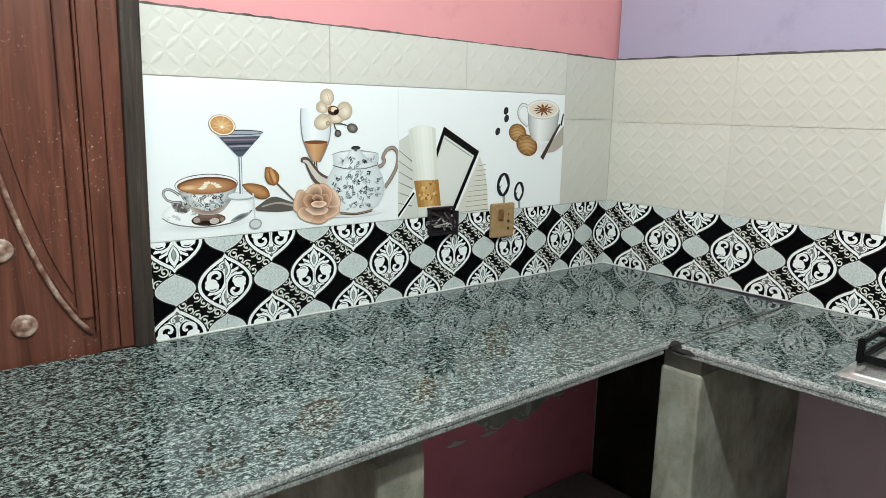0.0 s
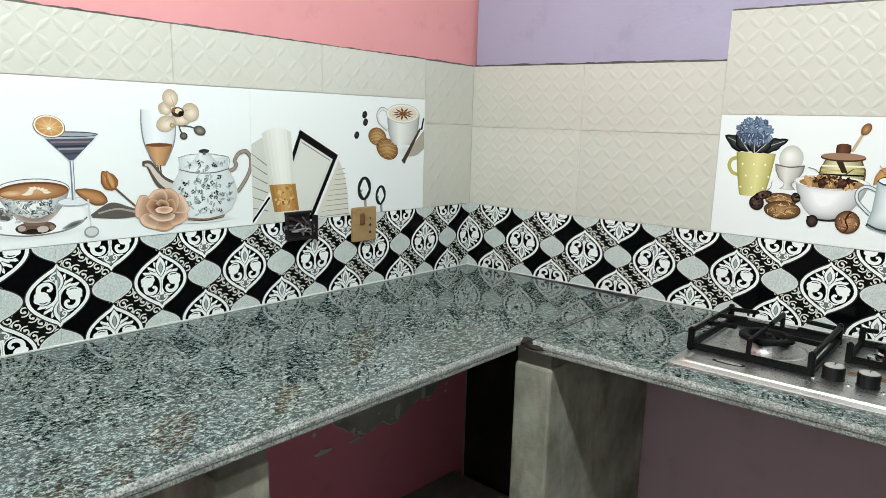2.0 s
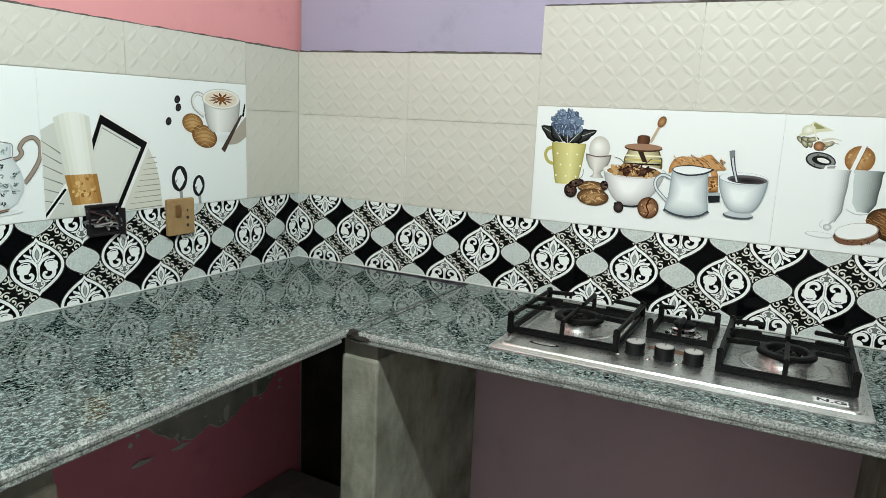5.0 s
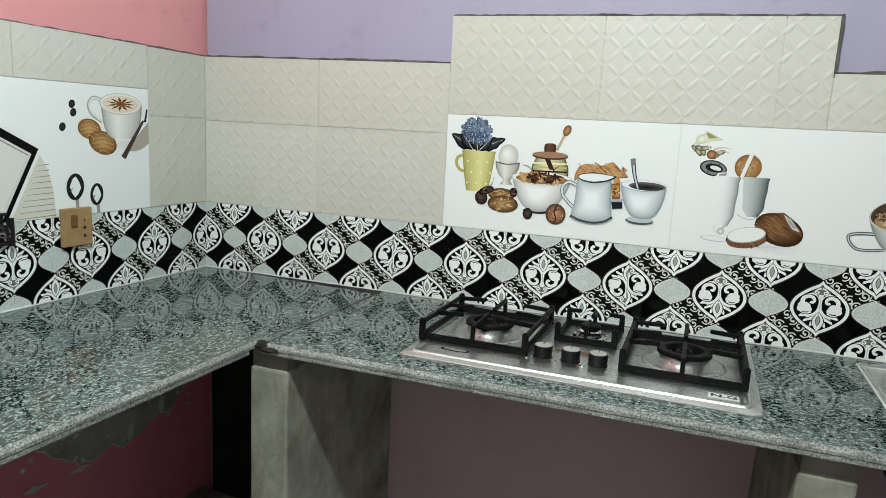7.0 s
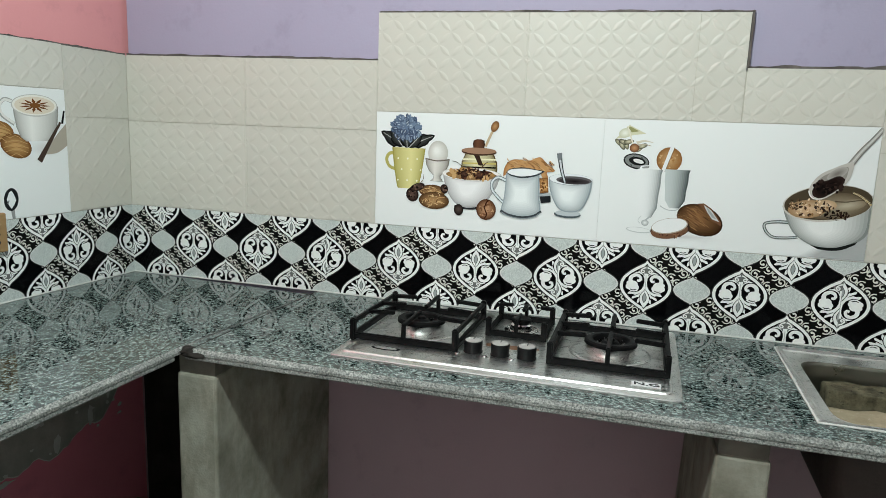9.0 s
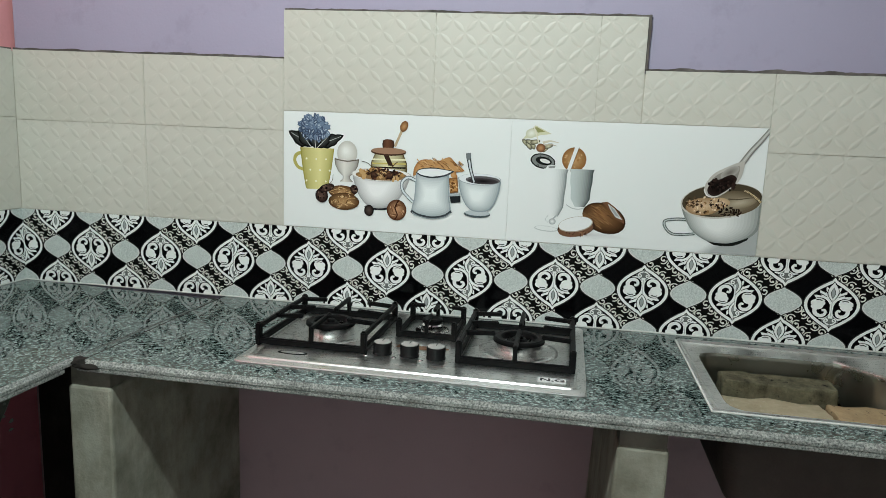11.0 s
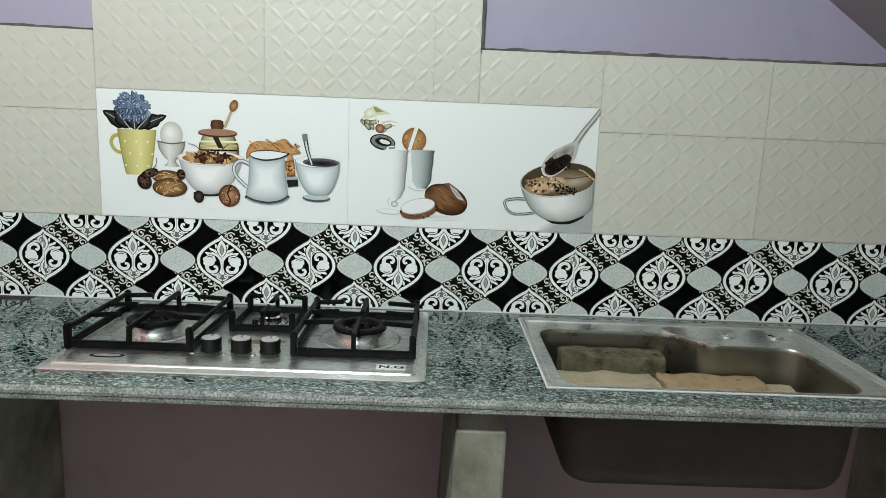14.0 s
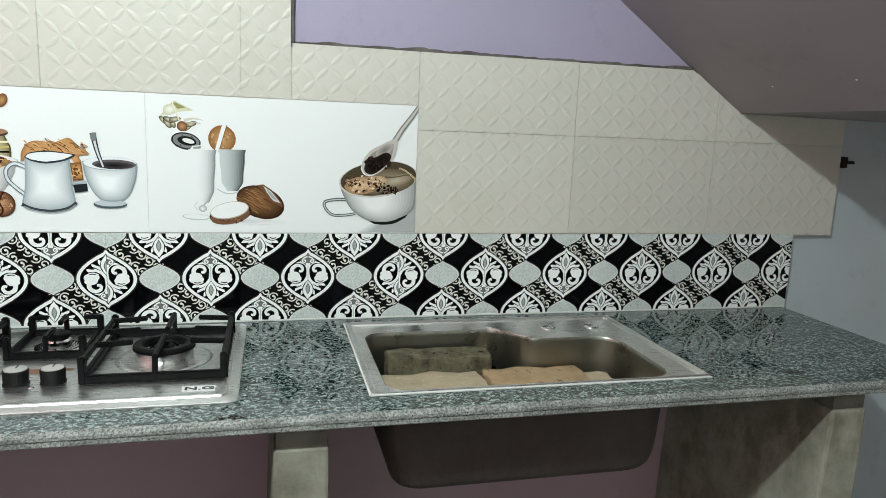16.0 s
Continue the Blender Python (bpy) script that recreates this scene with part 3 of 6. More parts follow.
def border(wall, p, h, tiles):
    """A row of border tiles, each three medallions long unless cut; some were laid the other way up."""
    made = {}
    for x0, x1, turned in tiles:
        key = round(x1 - x0, 4)
        if key not in made:
            made[key] = border_print(p, h, 0.0, x1 - x0).object("border_tile", wall, body=(0.0002, x1 - x0 - 0.0002, 0, h - 0.001, 0.0118, WHITE))
            ob = made[key]
        else:
            ob = new("border_tile", made[key].data)
            ob.parent = wall
        m = Matrix.Translation((x0, 0, TOP + 0.003))
        if turned:
            m = Matrix.Translation((x1, 0, TOP + 0.003 + h - 0.001)) @ Matrix.Rotation(math.pi, 4, "Y")
        ob.matrix_basis = m


BH = 0.2005
NP, EP = 0.2075, 0.2115      # from one medallion to the next on each wall
border(wall_north, NP, BH, [(-1.394, -6 * NP, True), (-6 * NP, -3 * NP, False), (-3 * NP, 0.0, False)])
border(wall_east, EP, BH, [(0.0, 3 * EP, True), (3 * EP, 6 * EP, False), (6 * EP, 9 * EP, True), (9 * EP, 12 * EP, False), (12 * EP, 14 * EP + 0.030, False)])
BT = TOP + 0.003 + BH      # top of the border


def plain_tile(wall, pts, thick=0.0118):
    """An embossed tile from its corners in x and z, with a softened edge."""
    cx, cz = sum(p[0] for p in pts) / len(pts), sum(p[1] for p in pts) / len(pts)
    bm = prism([(x - cx, z - cz) for x, z in pts], 0.0, thick)
    front = [e for e in bm.edges if all(abs(v.co.y) < 1e-6 for v in e.verts)]
    bmesh.ops.bevel(bm, geom=front, offset=0.0009, segments=2, affect="EDGES")
    return part("wall_tile", bm, M_TILE, wall, matrix=Matrix.Translation((cx, 0, cz)))


def tile_rect(wall, x0, x1, z0, z1, z1b=None, g=0.0005):
    plain_tile(wall, [(x0 + g, z0 + g), (x1 - g, z0 + g), (x1 - g, (z1b or z1) - g), (x0 + g, z1 - g)])


# north wall: picture from -1.392 to -0.218, then a narrow column of cut tiles in the corner
PN = (-1.392, -0.805, -0.218, BT, 1.384)
tile_rect(wall_north, -0.218, 0.0, BT, 1.314)
tile_rect(wall_north, -0.218, 0.0, 1.314, 1.497, 1.494)
for a, b in ((-1.392, -0.990), (-0.990, -0.595), (-0.595, -0.218)):
    tile_rect(wall_north, a, b, 1.3845, 1.497 - 0.012 * a, 1.497 - 0.012 * b)
# east wall
PE = (0.776, 1.356, 1.938, BT, 1.358)
for a, b in ((0.0, 0.388), (0.388, 0.776)):
    tile_rect(wall_east, a, b, BT, 1.308)
    tile_rect(wall_east, a, b, 1.308, 1.494 - 0.01 * a, 1.494 - 0.01 * b)
for a, b in ((0.776, 1.162), (1.162, 1.549), (1.549, 1.654)):
    tile_rect(wall_east, a, b, 1.358, 1.604 - 0.008 * (a - 0.78), 1.604 - 0.008 * (b - 0.78))
tile_rect(wall_east, 1.656, 1.938, 1.358, 1.478)
for a, b in ((1.938, 2.328), (2.328, 2.718)):
    tile_rect(wall_east, a, b, BT, 1.303)
tile_rect(wall_east, 1.938, 2.328, 1.303, 1.478)
plain_tile(wall_east, [(2.329, 1.304), (2.717, 1.304), (2.717, 1.424), (2.637, 1.477), (2.329, 1.477)])
tile_rect(wall_east, 2.718, 3.114, BT - 0.004, 1.303)
plain_tile(wall_east, [(2.719, 1.304), (3.113, 1.304), (3.113, 1.374), (2.788, 1.377), (2.719, 1.422)])

# ---- grout behind the tiles, and grimy upper edges ----
M_JOINT = cement("cream_joint", (0.56, 0.53, 0.46), (0.44, 0.41, 0.35), (0.6, 0.57, 0.5), 0.8, 0.2)
part("grout_bed", boxed(-1.39, 0.006, 0.0022, 0.0116, TOP + 0.001, 1.490), M_JOINT, wall_north)
gb = bmesh.new()
box(gb, -0.004, 2.985, 0.0022, 0.0116, TOP + 0.001, 1.470)
box(gb, 0.780, 1.650, 0.0022, 0.0116, 1.4702, 1.592)
part("grout_bed", gb, M_JOINT, wall_east)


def grime(wall, x0, z0, x1, z1, h, seed, y0=0.0008):
    """A ragged bead of dark cement along the top of the tiles."""
    rng = random.Random(seed)
    n = max(8, int(abs(x1 - x0) / 0.012))
    up, low = [], []
    for i in range(n + 1):
        k = i / n
        x, z = x0 + (x1 - x0) * k, z0 + (z1 - z0) * k
        up.append((x, z + h * (0.25 + 0.75 * abs(noise.noise((x * 9, seed, 0)))) + rng.uniform(0, h * 0.35)))
        low.append((x, z - 0.0006))
    part("cement_bead", prism(low + up[::-1], y0, 0.0125), M_GRIME, wall)


grime(wall_north, -1.39, 1.513, -0.002, 1.4945, 0.007, 1)
grime(wall_east, 0.002, 1.4945, 0.774, 1.4870, 0.007, 2)
grime(wall_east, 0.778, 1.6045, 1.66, 1.5978, 0.006, 3)
grime(wall_east, 1.657, 1.4785, 2.635, 1.4785, 0.009, 4)
part("cement_bead", prism([(1.6545, 1.478), (1.6595, 1.478), (1.6590, 1.53), (1.6605, 1.58), (1.6575, 1.602), (1.6545, 1.601)], 0.0008, 0.0125), M_GRIME, wall_east)
part("white_joint", boxed(-1.39, -0.001, -0.0035, 0.0008, TOP, TOP + 0.0038, bevel=0.001), M_GROUT, wall_north)
part("white_joint", boxed(0.002, 2.988, -0.0035, 0.0008, TOP, TOP + 0.0038, bevel=0.001), M_GROUT, wall_east)


rng_f = random.Random(77)


def ragged_patch(wall, name, x0, x1, z0, z1, material, seed, y0, y1, only_low=True):
    """A patch of bare render with a torn outline."""
    pts = []
    for i in range(41):
        x = x0 + (x1 - x0) * i / 40
        w = math.sin(math.pi * i / 40) ** 0.22
        pts.append((x, z1 - (z1 - z0) * w * (0.95 + 0.07 * noise.noise((x * 12, seed, 0.3)) + 0.035 * noise.noise((x * 60, seed, 1.7)))))
    return part(name, prism(pts + [(x1, z1 + 0.001), (x0, z1 + 0.001)], y0, y1), material, wall)


ragged_patch(wall_north, "bare_plaster_rim", -0.657, -0.030, 0.379, 0.836, M_GROUT, 3.0, 0.0105, 0.013)
ragged_patch(wall_north, "bare_plaster", -0.654, -0.034, 0.383, 0.836, M_PATCH, 3.0, 0.0085, 0.0104)
for i in range(26):
    fx, fz = -0.63 + 0.56 * rng_f.random(), 0.40 + 0.16 * rng_f.random()
    fr = rng_f.uniform(0.004, 0.011)
    flake = [(fx + fr * rng_f.uniform(0.5, 1.3) * math.cos(q), fz + fr * rng_f.uniform(0.4, 0.9) * math.sin(q)) for q in (j * math.pi / 3.5 for j in range(7))]
    part("paint_flake", prism(flake, 0.0078, 0.0086), M_GROUT, wall_north)
for fx, fz, fw, fh in ((-0.675, 0.815, 0.020, 0.055), (-0.590, 0.398, 0.030, 0.010), (-0.470, 0.392, 0.034, 0.008), (-0.300, 0.430, 0.012, 0.030), (-0.190, 0.470, 0.010, 0.036), (-0.120, 0.520, 0.008, 0.030)):
    torn = [(fx + fw * rng_f.uniform(0.5, 1.2) * math.cos(q), fz + fh * rng_f.uniform(0.5, 1.2) * math.sin(q)) for q in (j * math.pi / 5 for j in range(10))]
    part("torn_paint", prism(torn, 0.0070, 0.0082), M_GROUT, wall_north)
# Bare cement in the corner recess, its deep shade put into the near-black colour.
part("bare_cement", boxed(0.009, 0.562, 0.0085, 0.0125, 0.001, 0.832), M_NEARBLACK, wall_east)

# ---- door ----
M_DOOR, _b = surface("red_brown_varnished_wood", (0.12, 0.035, 0.02), 0.30, spec=0.5)
_g = grain(M_DOOR, coords(M_DOOR, (14, 14, 0.9)), 3.0, 6, 0.6, 1.2)
_c = ramp(M_DOOR, _g, [(0.30, (0.066, 0.021, 0.013)), (0.55, (0.142, 0.047, 0.029)), (0.78, (0.220, 0.082, 0.054))])
_spk = ramp(M_DOOR, grain(M_DOOR, coords(M_DOOR), 190, 2), [(0.665, (0, 0, 0)), (0.70, (1, 1, 1))])
_area = ramp(M_DOOR, grain(M_DOOR, coords(M_DOOR), 5, 3), [(0.48, (0, 0, 0)), (0.62, (1, 1, 1))])
put(M_DOOR, _b.inputs["Base Color"], mix(M_DOOR, calc(M_DOOR, "MULTIPLY", _spk, calc(M_DOOR, "MULTIPLY", _area, 0.8)), _c, (0.55, 0.45, 0.38)))
put(M_DOOR, _b.inputs["Normal"], bump(M_DOOR, _g, 0.25, 0.003))
M_JAMB, _b = surface("dark_weathered_wood", (0.05, 0.04, 0.03), 0.6, spec=0.3)
_g = grain(M_JAMB, coords(M_JAMB, (30, 30, 1.6)), 2.5, 7, 0.7, 0.6)
put(M_JAMB, _b.inputs["Base Color"], ramp(M_JAMB, _g, [(0.3, (0.016, 0.011, 0.008)), (0.55, (0.048, 0.034, 0.026)), (0.8, (0.12, 0.095, 0.078))]))
put(M_JAMB, _b.inputs["Normal"], bump(M_JAMB, _g, 0.5, 0.004))
M_BEAD, _b = surface("worn_bead", (0.34, 0.22, 0.16), 0.42, spec=0.5)
put(M_BEAD, _b.inputs["Base Color"], ramp(M_BEAD, grain(M_BEAD, coords(M_BEAD), 60, 5), [(0.36, (0.15, 0.055, 0.035)), (0.54, (0.32, 0.20, 0.15)), (0.72, (0.58, 0.47, 0.39))]))

door = tagged(part("door_1", boxed(-2.20, -1.452, 0.014, 0.05, 0.01, 2.06, bevel=0.003), M_DOOR), "red-brown varnished wooden door with carved panel behind the worktop", "door", kind="structure")
jamb = bmesh.new()
box(jamb, -1.434, -1.397, -0.013, 0.012, TOP, 2.11, bevel=0.004)
box(jamb, -1.450, -1.416, 0.0125, 0.12, 0.0, 2.11)
for v in jamb.verts:
    if v.co.z > 1.9:
        v.co.x += 0.018
part("frame", jamb, M_JAMB, door, "dark weathered timber frame")
part("frame", boxed(-2.25, -2.2, -0.0, 0.12, 0.0, 2.11), M_JAMB, door)
part("frame", boxed(-2.25, -1.45, 0.0, 0.12, 2.062, 2.11), M_JAMB, door)
st = bmesh.new()
box(st, -1.4915, -1.4580, 0.004, 0.0138, TOP, 2.05, bevel=0.002)
box(st, -1.4570, -1.4180, 0.001, 0.0138, TOP, 2.05, bevel=0.003)
part("stile", st, M_DOOR, door)
part("moulding", boxed(-1.4985, -1.4930, 0.001, 0.0138, 0.90, 2.0, bevel=0.002), M_DOOR, door)
part("moulding", boxed(-1.5285, -1.5000, 0.006, 0.0138, 0.93, 2.0, bevel=0.003), M_DOOR, door)


def arc(p0, p1, p2, n=18):
    """A smooth bow from p0 over p1 to p2."""
    return [((1 - t) ** 2 * p0[0] + 2 * t * (1 - t) * p1[0] + t * t * p2[0], (1 - t) ** 2 * p0[1] + 2 * t * (1 - t) * p1[1] + t * t * p2[1]) for t in (i / n for i in range(n + 1))]


field = arc((-1.531, 0.980), (-1.592, 1.09), (-1.640, 1.40))
part("panel", prism(field + [(-1.640, 1.96), (-1.533, 1.96)], 0.0095, 0.0138), M_DOOR, door)


def bead(name, pts, r, y, material, parent, seg=8):
    """A round bead along a line in x and z."""
    bm = bmesh.new()
    rings = []
    for i, (x, z) in enumerate(pts):
        a, b = pts[max(i - 1, 0)], pts[min(i + 1, len(pts) - 1)]
        d = Vector((b[0] - a[0], 0, b[1] - a[1])).normalized()
        side = Vector((0, 1, 0)).cross(d)
        rr = r * (0.55 if i in (0, len(pts) - 1) else 1)
        rings.append([bm.verts.new(Vector((x, y, z)) + side * rr * math.cos(2 * math.pi * k / seg) + Vector((0, 1, 0)) * rr * math.sin(2 * math.pi * k / seg)) for k in range(seg)])
    for a, b in zip(rings, rings[1:]):
        for k in range(seg):
            bm.faces.new((a[k], a[(k + 1) % seg], b[(k + 1) % seg], b[k]))
    bm.faces.new(rings[0][::-1])
    bm.faces.new(rings[-1])
    bmesh.ops.recalc_face_normals(bm, faces=bm.faces)
    return part(name, bm, material, parent, smooth=True)


bead("carved_bead", arc((-1.505, 0.898), (-1.597, 1.00), (-1.655, 1.32)), 0.0052, 0.010, M_BEAD, door)
bead("carved_bead", arc((-1.516, 0.925), (-1.606, 1.06), (-1.652, 1.33)), 0.0035, 0.010, M_DOOR, door)
for x, z in ((-1.615, 0.931), (-1.641, 1.073)):
    ro = lathe([(0.021, 0.0), (0.022, 0.004), (0.018, 0.0075), (0.014, 0.005), (0.011, 0.0052), (0.008, 0.008), (0.003, 0.0092)], 24)
    part("rosette", ro, M_BEAD, door, smooth=True, matrix=Matrix.Translation((x, 0.014, z)) @ Matrix.Rotation(radians(90), 4, "X"))

# ---- pictures printed on the glazed tiles ----
GLAZE = (0.83, 0.855, 0.85)


def ik(r, g, b):
    m = (r + g + b) / 3
    return tuple(min(v, 0.88) for v in lin(*(max(v + 0.16 * (m - v), 4) for v in (r, g, b)), 0.99))


def picture(wall, x0, x1, z0, z1):
    ob = Ink(x0, x1, z0, z1).object("picture_tile", wall, "white glazed tile printed with crockery", body=(x0 + 0.00012, x1 - 0.00012, z0 + 0.0004, z1 - 0.0004, 0.0118, GLAZE))
    level = [0.00008]

    def start():
        return Ink(x0 + 0.001, x1 - 0.001, z0 + 0.001, z1 - 0.001, level[0])

    def done(ink, name):
        level[0] = ink.depth
        ink.object(name, ob)

    return start, done


def scatter(ink, rng, n, x, z, rx, rz, size, colors, round_=1.0):
    for _ in range(n):
        a, r = rng.uniform(0, 6.28), math.sqrt(rng.random())
        s = size * rng.uniform(0.5, 1.2)
        ink.oval(x + rx * r * math.cos(a), z + rz * r * math.sin(a), s, s * round_ * rng.uniform(0.5, 1.0), rng.choice(colors), rng.uniform(0, 180), 7)


def sprigs(ink, rng, n, x, z, rx, rz, size):
    """Small painted flowers and leaves strewn over a vessel."""
    for i in range(n):
        a, r = i * 2.39996, math.sqrt((i + 0.5) / n)
        px, pz = x + rx * r * math.cos(a) + rng.uniform(-1.6, 1.6) * size, z + rz * r * math.sin(a) + rng.uniform(-1.2, 1.2) * size
        for _ in range(2):
            ink.oval(px + rng.uniform(-2, 2) * size, pz + rng.uniform(-1.6, 1.6) * size, size * 1.3, size * 0.5, rng.choice([ik(176, 186, 188), ik(196, 200, 200), ik(150, 166, 168)]), rng.uniform(0, 180), 8)
        ink.bloom(px, pz, size * rng.uniform(0.5, 0.95), rng.choice([ik(34, 40, 44), ik(52, 60, 64), ik(84, 96, 100), ik(140, 150, 152)]), i)


rng = random.Random(11)
# tea cup, cocktail, flowers and teapot
start, done = picture(wall_north, PN[0], PN[1], PN[3], PN[4])
k = start()
k.shade(-1.2805, 1.0906, 0.1044, 0.0156, GLAZE, ik(206, 208, 208))
saucer = swoosh((-1.3688, 1.1179), (-1.357, 1.1297), (-1.3329, 1.1379), (-1.28, 1.1429), (-1.2124, 1.1487), (-1.1799, 1.1308), (-1.1797, 1.1142), (-1.1999, 1.0972), (-1.2351, 1.0868), (-1.2866, 1.0841), (-1.3317, 1.0907), (-1.3585, 1.1035), (-1.3688, 1.1179))
k.poly(saucer, ik(122, 120, 118))
k.melt(saucer, (-1.2764, 1.1195), ik(226, 228, 228), ik(243, 245, 245), 4, 0.12)
k.tube(swoosh((-1.3671, 1.111), (-1.3532, 1.1012), (-1.3297, 1.0928), (-1.2865, 1.0864), (-1.237, 1.0889), (-1.2019, 1.0989), (-1.1814, 1.1144)), 0.0019, 0.0031, ik(112, 112, 108))
k.melt(swoosh((-1.2287, 1.0962), (-1.2099, 1.1068), (-1.187, 1.1099), (-1.1935, 1.1015), (-1.2145, 1.0943), (-1.2288, 1.093)), (-1.2081, 1.1006), ik(160, 166, 164), ik(84, 92, 90), 5, 0.6)
k.melt(swoosh((-1.3489, 1.1397), (-1.3363, 1.1434), (-1.3236, 1.1399), (-1.312, 1.1258), (-1.3191, 1.118), (-1.3339, 1.119), (-1.3444, 1.1281), (-1.3489, 1.1397)), (-1.3315, 1.1302), ik(176, 172, 168), ik(104, 100, 96), 6, 0.8)
scatter(k, rng, 16, -1.3304, 1.1294, 0.0147, 0.0098, 0.0045, [ik(90, 86, 82), ik(170, 166, 162), ik(128, 122, 118)])
scatter(k, rng, 10, -1.3454, 1.1093, 0.0145, 0.0045, 0.0040, [ik(200, 203, 203), ik(216, 218, 218)])
k.oval(-1.2749, 1.1011, 0.0353, 0.0128, ik(58, 40, 34))
k.oval(-1.2756, 1.1039, 0.0311, 0.0097, ik(112, 84, 72))
k.poly([(-1.3016, 1.1213), (-1.2498, 1.1176), (-1.2615, 1.1036), (-1.2909, 1.1058)], ik(128, 100, 86))
for x, z, rx, rz, c in ((-1.2992, 1.1018, 0.0068, 0.0054, ik(176, 158, 146)), (-1.2634, 1.0974, 0.0102, 0.0062, ik(198, 184, 174)), (-1.2822, 1.0958, 0.0101, 0.0039, ik(44, 30, 26)), (-1.2466, 1.0992, 0.0048, 0.0055, ik(150, 120, 102))):
    k.oval(x, z, rx, rz, c)
done(k, "printed_saucer")
k = start()
for wide, c in ((0.0055, ik(84, 82, 84)), (0.0022, ik(196, 196, 198))):
    k.tube(swoosh((-1.3313, 1.1543), (-1.3454, 1.1648), (-1.3575, 1.1662), (-1.3623, 1.1583), (-1.3551, 1.146), (-1.3394, 1.1405), (-1.3261, 1.1412)), wide, wide * 0.8, c)
side = swoosh((-1.3368, 1.1756), (-1.3312, 1.1573), (-1.3175, 1.1346), (-1.3004, 1.1166), (-1.2768, 1.111), (-1.252, 1.1131), (-1.2317, 1.1313), (-1.2188, 1.1503), (-1.2107, 1.1712))
k.melt(side, (-1.2856, 1.1452), ik(160, 154, 150), ik(240, 238, 236), 10, 0.7)
sprigs(k, rng, 24, -1.2783, 1.1371, 0.0462, 0.0185, 0.0036)
k.melt(swoosh((-1.3183, 1.1346), (-1.3004, 1.1166), (-1.2768, 1.111), (-1.252, 1.1131), (-1.2333, 1.1303), (-1.2616, 1.12), (-1.2925, 1.1222), (-1.3183, 1.1346)), (-1.2765, 1.1187), ik(186, 172, 162), ik(150, 130, 118), 4, 0.5)
sprigs(k, rng, 10, -1.2761, 1.1427, 0.0481, 0.0154, 0.0034)
k.oval(-1.2755, 1.1734, 0.0648, 0.0214, ik(96, 92, 90))
k.oval(-1.2755, 1.173, 0.0635, 0.0202, ik(236, 234, 232))
k.oval(-1.2741, 1.1711, 0.0613, 0.0176, ik(112, 70, 42))
k.shade(-1.2741, 1.1692, 0.0594, 0.0156, ik(160, 98, 56), ik(212, 158, 108))
k.shade(-1.311, 1.1683, 0.0186, 0.0053, ik(206, 150, 98), ik(228, 186, 142), 0, 3)
for x0, z0, x1, z1 in ((-1.2716, 1.174, -1.2822, 1.1783), (-1.2701, 1.1739, -1.2736, 1.1802), (-1.267, 1.173, -1.2637, 1.1783), (-1.2632, 1.1717, -1.256, 1.1764), (-1.2602, 1.17, -1.2491, 1.1722), (-1.2587, 1.168, -1.2446, 1.1673), (-1.274, 1.1718, -1.2847, 1.1739), (-1.2749, 1.1696, -1.2879, 1.1694), (-1.2758, 1.1673, -1.2957, 1.1653)):
    k.petal(x0, z0, math.hypot(x1 - x0, z1 - z0), 0.0030, math.degrees(math.atan2(z1 - z0, x1 - x0)), ik(236, 214, 186), ik(248, 236, 218), 2)
done(k, "printed_tea_cup")
k = start()
k.oval(-1.203, 1.146, 0.034, 0.009, ik(172, 178, 184))
k.oval(-1.203, 1.147, 0.030, 0.007, ik(222, 226, 229))
k.tube([(-1.204, 1.230), (-1.204, 1.19), (-1.205, 1.150)], 0.0075, 0.0065, ik(118, 130, 142))
k.tube([(-1.2035, 1.230), (-1.2035, 1.150)], 0.003, 0.0025, ik(222, 228, 232))
k.poly([(-1.253, 1.276), (-1.151, 1.279), (-1.200, 1.226), (-1.208, 1.226)], ik(176, 182, 192))
k.poly([(-1.247, 1.268), (-1.158, 1.270), (-1.200, 1.228), (-1.208, 1.228)], ik(78, 84, 100))
for z, w, c in ((1.262, 0.036, ik(140, 116, 124)), (1.254, 0.029, ik(52, 56, 70)), (1.249, 0.024, ik(160, 150, 160)), (1.240, 0.015, ik(60, 64, 76))):
    k.tube([(-1.203 - w, z), (-1.203 + w, z + 0.001)], 0.0035, 0.0035, c)
k.oval(-1.202, 1.2775, 0.051, 0.0055, ik(58, 62, 68))
k.oval(-1.202, 1.2772, 0.048, 0.0036, ik(160, 166, 174))
k.oval(-1.2393, 1.2919, 0.0285, 0.0211, ik(132, 104, 66), -12)
k.oval(-1.2393, 1.2922, 0.0269, 0.0200, ik(242, 232, 212), -12)
k.shade(-1.2393, 1.2922, 0.0242, 0.0177, ik(204, 140, 76), ik(228, 178, 118), -12)
for i in range(9):
    a = 2 * math.pi * i / 9
    k.tube([(-1.2394, 1.2896), (-1.2393 + 0.0238 * math.cos(a), 1.2922 + 0.0173 * math.sin(a))], 0.0012, 0.0006, ik(236, 200, 150))
k.oval(-1.2398, 1.2881, 0.0031, 0.0023, ik(250, 240, 220))
done(k, "printed_cocktail_glass")
k = start()
k.petal(-1.140, 1.142, 0.068, 0.015, 156, ik(120, 76, 40), ik(198, 136, 82), 6, 0.75, 0.1, 5)
k.poly(swoosh((-1.175, 1.118), (-1.135, 1.140), (-1.095, 1.128), (-1.065, 1.116)) + swoosh((-1.072, 1.108), (-1.12, 1.106), (-1.172, 1.112)), ik(96, 88, 82))
k.tube(swoosh((-1.160, 1.120), (-1.12, 1.126), (-1.075, 1.114)), 0.003, 0.005, ik(168, 158, 148))
